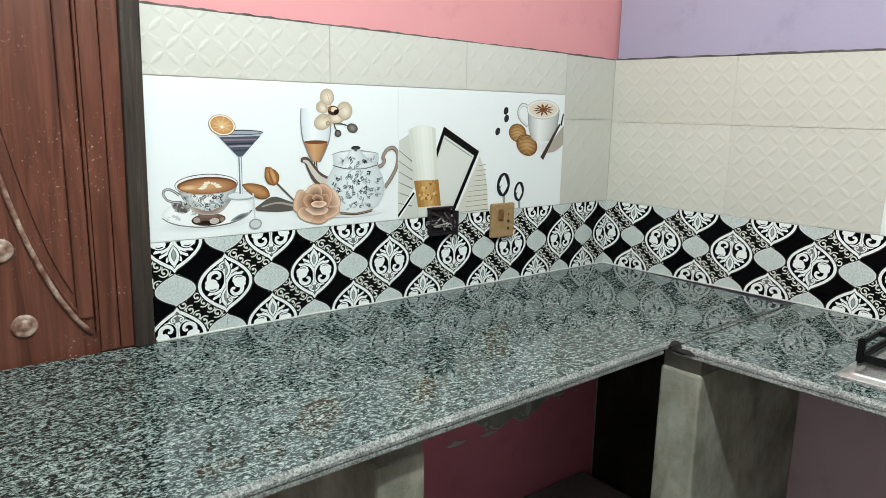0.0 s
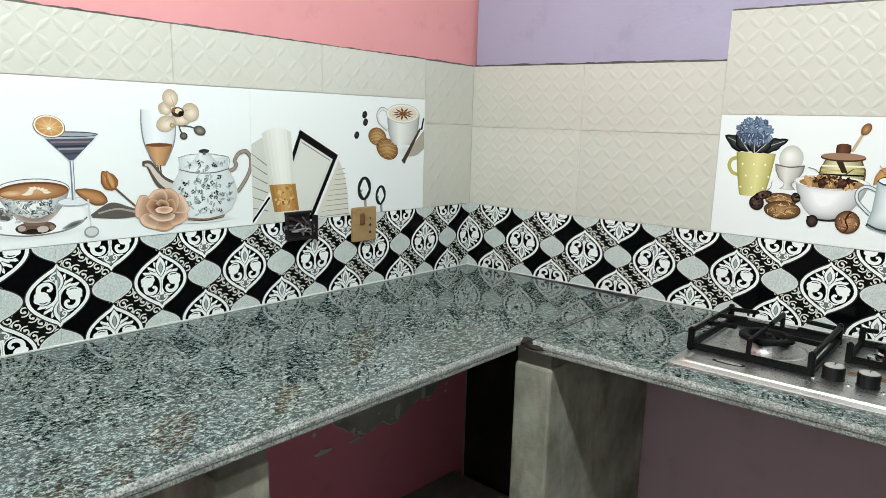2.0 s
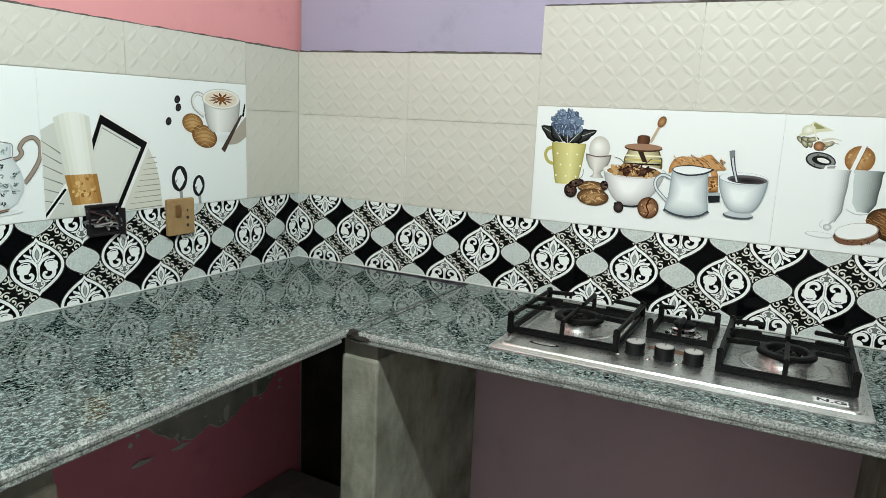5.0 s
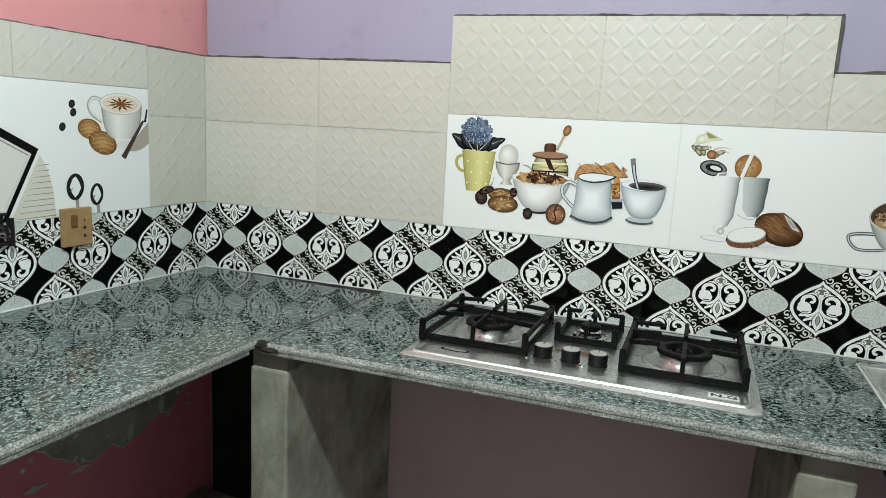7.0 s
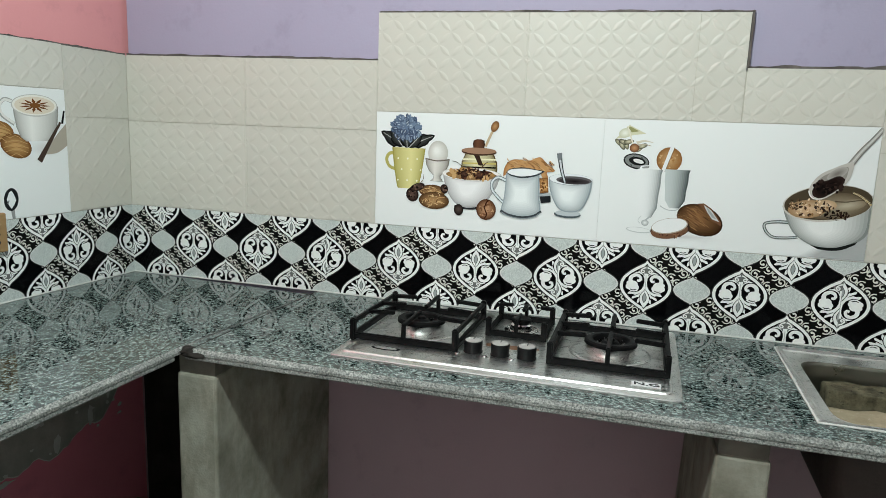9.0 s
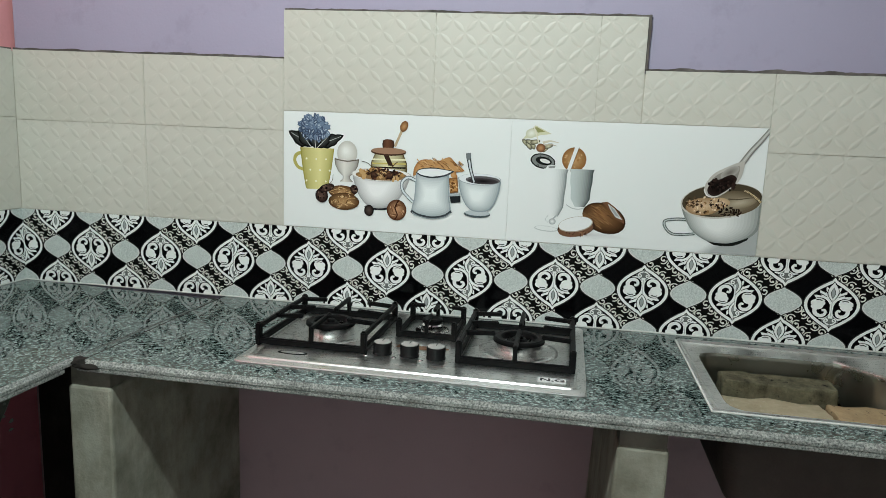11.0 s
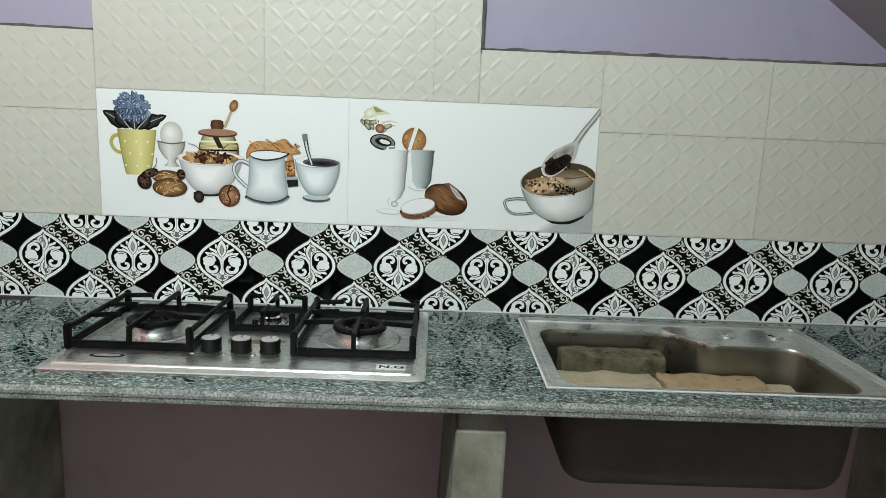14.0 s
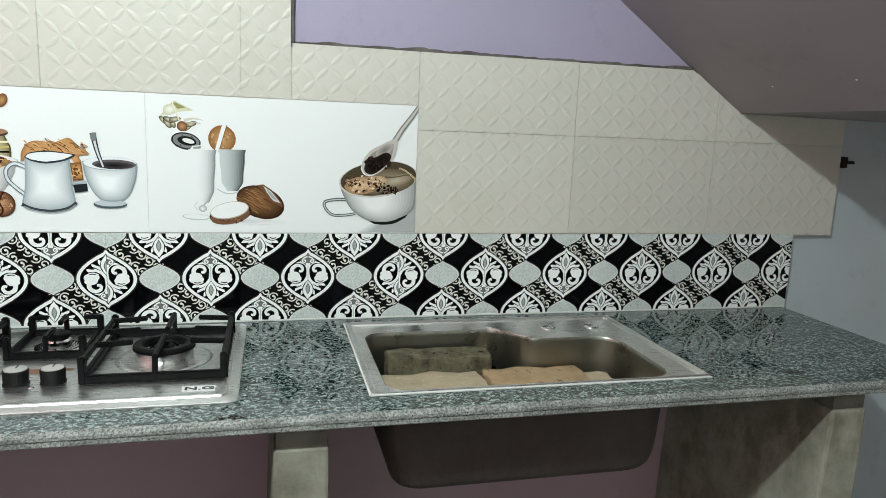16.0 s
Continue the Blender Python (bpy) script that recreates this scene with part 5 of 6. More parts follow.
k.shade(1.006, 1.117, 0.0125, 0.0145, ik(22, 18, 18), ik(84, 66, 60), 0, 4)
k.shade(1.078, 1.122, 0.0255, 0.0265, ik(84, 46, 26), ik(194, 142, 100), 0, 6)
scatter(k, rng, 30, 1.078, 1.122, 0.020, 0.021, 0.004, [ik(120, 74, 44), ik(206, 160, 118), ik(150, 98, 62)], 0.5)
k.tube(swoosh((1.083, 1.147), (1.074, 1.128), (1.080, 1.110), (1.074, 1.098)), 0.004, 0.003, ik(66, 30, 18))
done(k, "printed_nuts_and_biscuits")
k = start()
roll = swoosh((1.1179, 1.2083), (1.1198, 1.229), (1.131, 1.2462), (1.1496, 1.2523), (1.1775, 1.2486), (1.196, 1.2565), (1.2099, 1.2596), (1.2239, 1.2465), (1.2463, 1.2282), (1.226, 1.2239), (1.2298, 1.2122), (1.2206, 1.2064), (1.213, 1.2244), (1.1683, 1.232), (1.1366, 1.2273), (1.1245, 1.215), (1.1179, 1.2083), n=3)
k.poly(roll, ik(112, 66, 30))
k.melt(roll, (1.1799, 1.2405), ik(176, 116, 60), ik(206, 150, 90), 4, 0.16)
for _ in range(90):
    t = rng.random()
    px, pz = 1.1287 + 0.1091 * t, 1.237 + 0.006 * math.sin(math.pi * t) + rng.uniform(-0.010, 0.010)
    k.tube(swoosh((px - 0.003, pz + 0.007 * rng.random()), (px + rng.uniform(0, 0.005), pz), (px + 0.006, pz - 0.006 * rng.random()), n=3), rng.uniform(0.001, 0.003), 0.0008, rng.choice([ik(96, 52, 22), ik(140, 86, 40), ik(226, 180, 122), ik(206, 150, 88)]))
k.melt([(1.2085, 1.2087), (1.2298, 1.2113), (1.233, 1.1748), (1.2126, 1.1722)], (1.2208, 1.1913), ik(140, 88, 40), ik(212, 154, 88), 4, 0.6)
scatter(k, rng, 18, 1.2208, 1.189, 0.0084, 0.0146, 0.0032, [ik(110, 64, 28), ik(232, 186, 124)])
k.poly([(1.2117, 1.1657), (1.2387, 1.1685), (1.2399, 1.1511), (1.2156, 1.1474)], ik(34, 38, 42))
k.poly([(1.2107, 1.1703), (1.2387, 1.1731), (1.2387, 1.1667), (1.2117, 1.1639)], ik(168, 176, 180))
done(k, "printed_croissant")
k = start()
for wide, c in ((0.0089, ik(112, 122, 128)), (0.0047, ik(216, 225, 228))):
    k.tube(swoosh((1.1273, 1.1976), (1.1057, 1.2052), (1.0906, 1.1927), (1.0924, 1.1724), (1.1094, 1.1536), (1.1207, 1.1438)), wide, wide * 0.9, c)
side = swoosh((1.1254, 1.2168), (1.1226, 1.1578), (1.1169, 1.1185), (1.1453, 1.1084), (1.1737, 1.1076), (1.1995, 1.1133), (1.2158, 1.1251), (1.2117, 1.1611), (1.2084, 1.216))
k.melt(side, (1.1616, 1.1639), ik(150, 164, 170), ik(236, 243, 245), 10, 0.7)
k.tube(swoosh((1.115, 1.1221), (1.1359, 1.1127), (1.1689, 1.1084), (1.1995, 1.1143), (1.2177, 1.1271)), 0.0070, 0.0061, ik(60, 68, 74))
k.tube(swoosh((1.1179, 1.1185), (1.1368, 1.1099), (1.169, 1.1056), (1.1991, 1.1114), (1.2159, 1.1224)), 0.0023, 0.0023, ik(150, 160, 164))
k.poly(swoosh((1.1245, 1.2186), (1.1357, 1.2281), (1.1683, 1.2329), (1.2009, 1.2294), (1.2213, 1.2265)) + swoosh((1.2167, 1.2218), (1.1964, 1.212), (1.1638, 1.2063), (1.1366, 1.2108)), ik(52, 58, 64))
k.poly(swoosh((1.1273, 1.2192), (1.1366, 1.2264), (1.1683, 1.2302), (1.2009, 1.2276), (1.2148, 1.2253)) + swoosh((1.2102, 1.2225), (1.1945, 1.2155), (1.1638, 1.2104), (1.1376, 1.214)), ik(236, 240, 241))
done(k, "printed_milk_jug")
k = start()
k.oval(1.2822, 1.124, 0.0327, 0.0088, ik(78, 90, 96))
k.oval(1.2831, 1.1268, 0.0308, 0.0070, ik(188, 198, 202))
side = swoosh((1.2317, 1.2132), (1.2348, 1.1877), (1.2454, 1.1577), (1.2615, 1.1362), (1.2812, 1.1295), (1.3081, 1.1334), (1.3235, 1.1506), (1.3339, 1.1794), (1.3375, 1.2059))
k.melt(side, (1.2759, 1.1681), ik(146, 160, 166), ik(236, 243, 245), 10, 0.7)
k.oval(1.2849, 1.2095, 0.0524, 0.0141, ik(150, 160, 166))
k.oval(1.2849, 1.21, 0.0511, 0.0132, ik(230, 236, 239))
k.oval(1.2928, 1.208, 0.0425, 0.0100, ik(96, 92, 94))
k.shade(1.2928, 1.2057, 0.0368, 0.0073, ik(66, 60, 62), ik(28, 24, 26), 0, 3)
for wide, c in ((24, ik(52, 58, 62)), (11, ik(206, 212, 216))):
    k.tube(swoosh((1.254, 1.2718), (1.257, 1.2539), (1.2619, 1.2315), (1.2716, 1.2018)), wide * 0.0005, wide * 0.0003, c)
k.oval(1.255, 1.2638, 0.0060, 0.0090, ik(120, 126, 130))
done(k, "printed_cup")

# milk glasses with fruit, coconut, cup of coffee
start, done = picture(wall_east, PE[1], PE[2], PE[3], PE[4])
k = start()
k.poly([(1.384, 1.312), (1.413, 1.345), (1.452, 1.326), (1.424, 1.322), (1.404, 1.314)], ik(214, 212, 176))
k.poly([(1.406, 1.338), (1.416, 1.341), (1.436, 1.331), (1.420, 1.328)], ik(150, 150, 92))
k.shade(1.404, 1.326, 0.014, 0.011, ik(206, 206, 176), ik(238, 238, 226), 20, 3)
for i, (x, z, t) in enumerate(((1.392, 1.303, -40), (1.399, 1.297, -55), (1.409, 1.299, -70), (1.402, 1.305, -20), (1.440, 1.292, 50), (1.446, 1.297, 20), (1.414, 1.306, 10))):
    k.shade(x, z, 0.012, 0.0055, (ik(96, 92, 70), ik(64, 62, 50))[i % 2], ik(206, 200, 164), t, 3)
k.tube(swoosh((1.432, 1.304), (1.450, 1.309), (1.470, 1.306)), 0.007, 0.001, ik(214, 206, 184))
k.tube(swoosh((1.436, 1.299), (1.452, 1.301), (1.466, 1.298)), 0.004, 0.001, ik(190, 178, 156))
k.tube([(1.409, 1.342), (1.425, 1.298)], 0.0032, 0.003, ik(228, 222, 200))
k.shade(1.428, 1.292, 0.0108, 0.0105, ik(112, 66, 40), ik(196, 140, 92), 0, 5)
k.oval(1.4350, 1.2610, 0.0300, 0.0180, ik(34, 36, 36), -10)
k.oval(1.4355, 1.2612, 0.0270, 0.0150, ik(128, 132, 130), -10)
k.oval(1.4370, 1.2615, 0.0195, 0.0095, ik(28, 30, 30), -10)
k.oval(1.4400, 1.2615, 0.0125, 0.0048, ik(230, 230, 226), -14)
for x, z, t in ((1.428, 1.272, 60), (1.447, 1.270, -60), (1.424, 1.252, 120)):
    k.oval(x, z, 0.003, 0.0015, ik(70, 74, 72), t, 8)
k.poly([(1.441, 1.241), (1.447, 1.251), (1.468, 1.254), (1.468, 1.236)], GLAZE)
k.poly([(1.449, 1.249), (1.466, 1.252), (1.464, 1.246), (1.450, 1.245)], ik(150, 152, 150))
k.shade(1.5085, 1.268, 0.0285, 0.0290, ik(150, 98, 48), ik(200, 152, 96), 0, 5)
scatter(k, rng, 40, 1.5085, 1.268, 0.022, 0.023, 0.0028, [ik(168, 114, 60), ik(206, 162, 108), ik(182, 130, 76)])
k.tube([(1.5140, 1.299), (1.4965, 1.240)], 0.0090, 0.0080, ik(236, 238, 238))
k.tube([(1.5185, 1.297), (1.5010, 1.240)], 0.0015, 0.0012, ik(120, 84, 48))
done(k, "printed_fruit_garnish")
k = start()
# the tall glasses run from white on one side to grey on the other
for x, half, low, high, pale, dark in ((1.468, 0.027, 1.130, 1.244, ik(236, 239, 239), ik(84, 98, 98)), (1.529, 0.027, 1.156, 1.246, ik(196, 206, 205), ik(44, 56, 55))):
    for i in range(14):
        t0, t1 = i / 14, (i + 1) / 14
        tone = t0 ** (3.2 if x < 1.5 else 1.6)
        col = tuple(a + (c - a) * tone for a, c in zip(pale, dark))
        wall_x = lambda t, h: x + half * (2 * t - 1) * (0.97 - 0.12 * math.sin(math.pi * min(1.0, h * 1.5)) + 0.10 * (h > 0.95) - 0.55 * max(0.0, 0.22 - h) / 0.22)
        hs = [q / 10 for q in range(11)]
        k.poly([(wall_x(t0, h), low + (high - low) * h) for h in hs] + [(wall_x(t1, h), low + (high - low) * h) for h in hs[::-1]], col)
k.tube(swoosh((1.497, 1.160), (1.512, 1.152), (1.530, 1.151), (1.552, 1.160)), 0.002, 0.002, ik(186, 192, 192))
k.tube(swoosh((1.478, 1.134), (1.470, 1.126), (1.466, 1.120)), 0.004, 0.003, ik(176, 184, 184))
k.shade(1.4665, 1.117, 0.0085, 0.0075, ik(170, 178, 178), ik(236, 238, 238), 0, 3)
k.oval(1.453, 1.0985, 0.0290, 0.0068, ik(196, 202, 202), -3)
k.oval(1.453, 1.0992, 0.0265, 0.0052, GLAZE, -3)
k.tube(swoosh((1.456, 1.132), (1.450, 1.122), (1.456, 1.114)), 0.0014, 0.001, ik(196, 202, 202))
done(k, "printed_milk_glasses")
k = start()
k.shade(1.560, 1.090, 0.085, 0.008, GLAZE, ik(214, 215, 215))
k.shade(1.588, 1.132, 0.053, 0.035, ik(58, 34, 18), ik(150, 102, 58), -20, 6, -0.012, 0.012)
for _ in range(90):
    a, r = rng.uniform(0, 6.28), math.sqrt(rng.random())
    px, pz = 1.578 + 0.036 * r * math.cos(a), 1.136 + 0.025 * r * math.sin(a)
    k.tube([(px - 0.006, pz + 0.003), (px, pz + 0.0008), (px + 0.006, pz - 0.004)], 0.0014, 0.0006, rng.choice([ik(186, 138, 84), ik(100, 62, 34), ik(164, 116, 66), ik(70, 42, 24)]))
k.poly([(1.580, 1.170), (1.594, 1.172), (1.612, 1.160), (1.634, 1.132), (1.636, 1.121), (1.614, 1.133), (1.600, 1.152)], ik(120, 78, 52))
k.poly([(1.594, 1.168), (1.611, 1.157), (1.631, 1.131), (1.615, 1.136), (1.603, 1.152)], ik(206, 208, 206))
k.poly([(1.600, 1.164), (1.610, 1.154), (1.624, 1.137), (1.615, 1.140), (1.605, 1.152)], ik(158, 164, 164))
k.oval(1.5245, 1.1060, 0.0450, 0.0225, ik(60, 38, 28), 12)
k.oval(1.5235, 1.1020, 0.0420, 0.0185, ik(122, 82, 58), 12)
scatter(k, rng, 24, 1.526, 1.094, 0.034, 0.008, 0.004, [ik(150, 104, 74), ik(84, 52, 38)], 0.5)
k.oval(1.5225, 1.1135, 0.0415, 0.0185, ik(176, 160, 144), 12)
k.oval(1.5220, 1.1142, 0.0395, 0.0168, ik(238, 240, 240), 12)
done(k, "printed_coconut")
k = start()
k.poly([(1.835, 1.094), (1.905, 1.118), (1.938, 1.140), (1.938, 1.066), (1.850, 1.066)], ik(176, 180, 180))
for i in range(9):
    k.poly([(1.800 + 0.004 * i, 1.066), (1.826 + 0.004 * i, 1.086), (1.938, 1.086), (1.938, 1.066)], tuple(g + (c - g) * i / 8 for g, c in zip(GLAZE, ik(176, 180, 180))))
for wide, c in ((0.0076, ik(92, 100, 98)), (0.0027, ik(196, 204, 202))):
    k.tube(swoosh((1.7786, 1.1408), (1.7538, 1.1407), (1.7292, 1.1352), (1.7301, 1.1207), (1.7463, 1.1059), (1.7731, 1.1052), (1.7986, 1.1089)), wide, wide * 0.8, c)
side = swoosh((1.7614, 1.1725), (1.772, 1.1459), (1.7919, 1.115), (1.8281, 1.0929), (1.873, 1.0857), (1.9155, 1.1038), (1.9392, 1.1345), (1.939, 1.197))
k.melt(side, (1.8386, 1.1305), ik(138, 144, 140), ik(236, 238, 236), 11, 0.72)
k.poly(swoosh((1.8273, 1.0928), (1.8505, 1.0902), (1.8813, 1.0924), (1.9187, 1.1075)) + swoosh((1.9158, 1.1011), (1.8905, 1.0873), (1.8643, 1.0835), (1.842, 1.0853)), ik(26, 28, 27))
k.oval(1.8499, 1.1888, 0.0908, 0.0409, ik(206, 200, 190), 8)
k.oval(1.8503, 1.1901, 0.0879, 0.0383, ik(78, 66, 48), 8)
k.shade(1.8652, 1.1831, 0.0705, 0.0293, ik(104, 88, 66), ik(158, 142, 116), 8, 5)
k.shade(1.889, 1.1862, 0.0390, 0.0133, ik(140, 124, 98), ik(186, 172, 146), 14, 4)
k.tube(swoosh((1.8644, 1.1942), (1.8862, 1.1941), (1.9162, 1.1997), (1.9321, 1.1967)), 0.003, 0.0015, ik(92, 78, 58))
k.shade(1.8111, 1.1735, 0.0394, 0.0205, ik(170, 132, 92), ik(222, 186, 146), 6, 4)
k.shade(1.8476, 1.1847, 0.0218, 0.0116, ik(196, 160, 118), ik(222, 190, 152), 0, 3)
scatter(k, rng, 110, 1.8175, 1.1764, 0.0438, 0.0197, 0.0030, [ik(236, 208, 170), ik(150, 108, 66), ik(206, 166, 122), ik(66, 44, 30)])
scatter(k, rng, 40, 1.8721, 1.1633, 0.0240, 0.0107, 0.0042, [ik(24, 14, 12), ik(44, 28, 22)], 0.6)
scatter(k, rng, 26, 1.7863, 1.1824, 0.0150, 0.0134, 0.0034, [ik(60, 42, 28), ik(96, 72, 48)], 0.6)
scatter(k, rng, 22, 1.8436, 1.1801, 0.0218, 0.0089, 0.0028, [ik(30, 18, 14), ik(56, 38, 28)])
for i in range(12):
    t = i / 11
    x, z = 1.8998 + 0.0344 * t, 1.2141 + -0.0226 * t ** 1.4
    k.oval(x, z, 0.0042, 0.0036, ik(70, 56, 38), 0, 8)
    k.oval(x, z, 0.0028, 0.0024, (ik(236, 216, 170), ik(206, 180, 128))[i % 2], 0, 8)
done(k, "printed_coffee")
k = start()
for wide, c in ((24, ik(122, 118, 112)), (15, ik(176, 173, 167)), (5, ik(212, 210, 205))):
    k.tube(swoosh((1.9388, 1.3554), (1.9222, 1.3309), (1.9029, 1.3053), (1.8893, 1.2831), (1.881, 1.2689)), wide * 0.0004, wide * 0.0006, c)
blade = swoosh((1.8086, 1.2135), (1.8134, 1.2314), (1.8293, 1.2523), (1.8543, 1.2671), (1.8751, 1.2774), (1.8904, 1.2805), (1.8898, 1.256), (1.8812, 1.2338), (1.8628, 1.2137), (1.8379, 1.1968), (1.8186, 1.1979), (1.8086, 1.2135))
k.melt(blade, (1.8479, 1.2379), ik(132, 126, 118), ik(222, 218, 212), 6, 0.30)
k.melt(blade, (1.8493, 1.2309), ik(196, 190, 182), ik(150, 144, 136), 2, 0.22)
k.shade(1.8617, 1.2551, 0.0225, 0.0105, ik(176, 170, 162), ik(128, 122, 114), 34, 4)
k.melt(swoosh((1.8156, 1.2138), (1.8232, 1.23), (1.8434, 1.2395), (1.8652, 1.2499), (1.8779, 1.2425), (1.8726, 1.2273), (1.8543, 1.2107), (1.8351, 1.1994), (1.8199, 1.2033), (1.8156, 1.2138)), (1.8455, 1.2237), ik(46, 32, 28), ik(20, 12, 11), 4, 0.5)
scatter(k, rng, 70, 1.8471, 1.2255, 0.0287, 0.0158, 0.0040, [ik(16, 10, 9), ik(30, 18, 16), ik(52, 36, 30)])
k.tube(swoosh((1.8094, 1.2145), (1.8138, 1.2031), (1.823, 1.1972), (1.84, 1.1987)), 0.003, 0.002, ik(236, 233, 228))
done(k, "printed_spoon")

# ---- hob ----
def brushed(name, color, rough, stretch, metal=1.0):
    m, b = surface(name, color, rough, metal)
    g = grain(m, coords(m, stretch), 40, 4, 0.6)
    put(m, b.inputs["Roughness"], ramp(m, g, [(0.3, (rough * 0.75,) * 3), (0.7, (rough * 1.35,) * 3)]))
    blot = ramp(m, grain(m, coords(m), 7, 5), [(0.4, tuple(0.82 * c for c in color)), (0.7, color)])
    put(m, b.inputs["Base Color"], blot)
    put(m, b.inputs["Normal"], bump(m, g, 0.05, 0.001))
    return m


M_STEEL = brushed("brushed_steel", (0.86, 0.865, 0.845), 0.30, (0.6, 14, 14))
M_RIM = brushed("satin_rim_steel", (0.95, 0.95, 0.935), 0.31, (0.6, 14, 14))
M_CHROME = brushed("polished_chrome", (0.90, 0.90, 0.89), 0.12, (1, 1, 1))
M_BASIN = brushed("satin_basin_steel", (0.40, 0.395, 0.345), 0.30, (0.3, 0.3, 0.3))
M_IRON, _b = surface("black_enamelled_iron", (0.006, 0.006, 0.0065), 0.45, spec=0.12)
put(M_IRON, _b.inputs["Normal"], bump(M_IRON, grain(M_IRON, coords(M_IRON), 260, 3), 0.3, 0.001))
put(M_IRON, _b.inputs["Base Color"], ramp(M_IRON, grain(M_IRON, coords(M_IRON), 30, 4), [(0.4, (0.0025, 0.0025, 0.003)), (0.8, (0.008, 0.0075, 0.007))]))
M_KNOB = surface("black_plastic", (0.005, 0.005, 0.0055), 0.4, spec=0.25)[0]
M_CAP = surface("pale_knob_cap", (0.50, 0.49, 0.46), 0.35, 0.3)[0]
M_STICKER = surface("white_sticker", (0.72, 0.73, 0.72), 0.5)[0]
M_INK = surface("black_ink", (0.015, 0.015, 0.016), 0.5)[0]
M_BRASS = brushed("heat_stained_steel", (0.52, 0.28, 0.17), 0.35, (6, 6, 6))

hob = new("gas_hob")
hob.matrix_basis = EAST @ Matrix.Translation((1.2145, -0.255, TOP))
tagged(hob, "brushed steel three-burner gas hob with black iron pan supports", "hob")
HX, HY = 0.3425, 0.225
tray = bmesh.new()
# sheet-steel tray: an outer turned-down edge, a raised rim and a slightly sunken field
loops = [(HX, HY, 0.0), (HX, HY, 0.0030), (HX - 0.002, HY - 0.002, 0.0045), (HX - 0.017, HY - 0.017, 0.0070), (HX - 0.019, HY - 0.019, 0.0098), (HX - 0.023, HY - 0.023, 0.0104), (HX - 0.030, HY - 0.031, 0.0085), (HX - 0.12, HY - 0.10, 0.0085)]
ringv = []
for a, b, z in loops:
    pts = []
    for sx, sy, a0 in ((1, 1, 0), (-1, 1, 90), (-1, -1, 180), (1, -1, 270)):
        for i in range(5):
            t = radians(a0 + 22.5 * i)
            pts.append(tray.verts.new((sx * (a - 0.012) + 0.012 * math.cos(t), sy * (b - 0.012) + 0.012 * math.sin(t), z)))
    ringv.append(pts)
for a, b in zip(ringv, ringv[1:]):
    for i in range(20):
        tray.faces.new((a[i], a[(i + 1) % 20], b[(i + 1) % 20], b[i]))
tray.faces.new(ringv[-1])
tray.faces.new(ringv[0][::-1])
part("tray", tray, M_STEEL, hob)
FZ = 0.0085


def trivet(x0, x1, y0, y1, h, side_fingers, bar=0.0095):
    """A cast pan support: a low square frame, corner posts, top side rails and fingers pointing at the burner."""
    bm = bmesh.new()
    z0, z1 = FZ + 0.0075, FZ + h
    cx, cy = (x0 + x1) / 2, (y0 + y1) / 2
    rods(bm, [(x0, y0, z0), (x1, y0, z0), (x1, y1, z0), (x0, y1, z0), (x0, y0, z0)], bar, bar * 1.5)
    for x in (x0, x1):
        s = 1 if x == x0 else -1
        for y in (y0, y1):
            rods(bm, [(x, y, z0 - 0.005), (x, y, z1)], bar * 1.35, bar * 1.35)
        if side_fingers:
            rods(bm, [(x, y0, z1 - 0.003), (x, y1, z1 - 0.003)], bar * 1.05, bar)
            for k in (0.33, 0.63, 0.93):
                y = y0 + (y1 - y0) * k
                rods(bm, [(x + s * 0.003, y, z1 - 0.002), (x + s * 0.060, y, z1 + 0.001)], bar * 0.85, bar)
        else:
            rods(bm, [(x, y1, z1), (x + s * 0.026, y1 - 0.002, z1 + 0.002)], bar * 0.9, bar)
    rods(bm, [(cx, y0, z0), (cx, y0 + 0.004, z1), (cx, cy - 0.018, z1 + 0.002)], bar * 0.95, bar)
    rods(bm, [(cx, y1, z0), (cx, y1 - 0.004, z1 + 0.004), (cx, cy + 0.03, z1 + 0.002)], bar * 0.95, bar)
    return bm


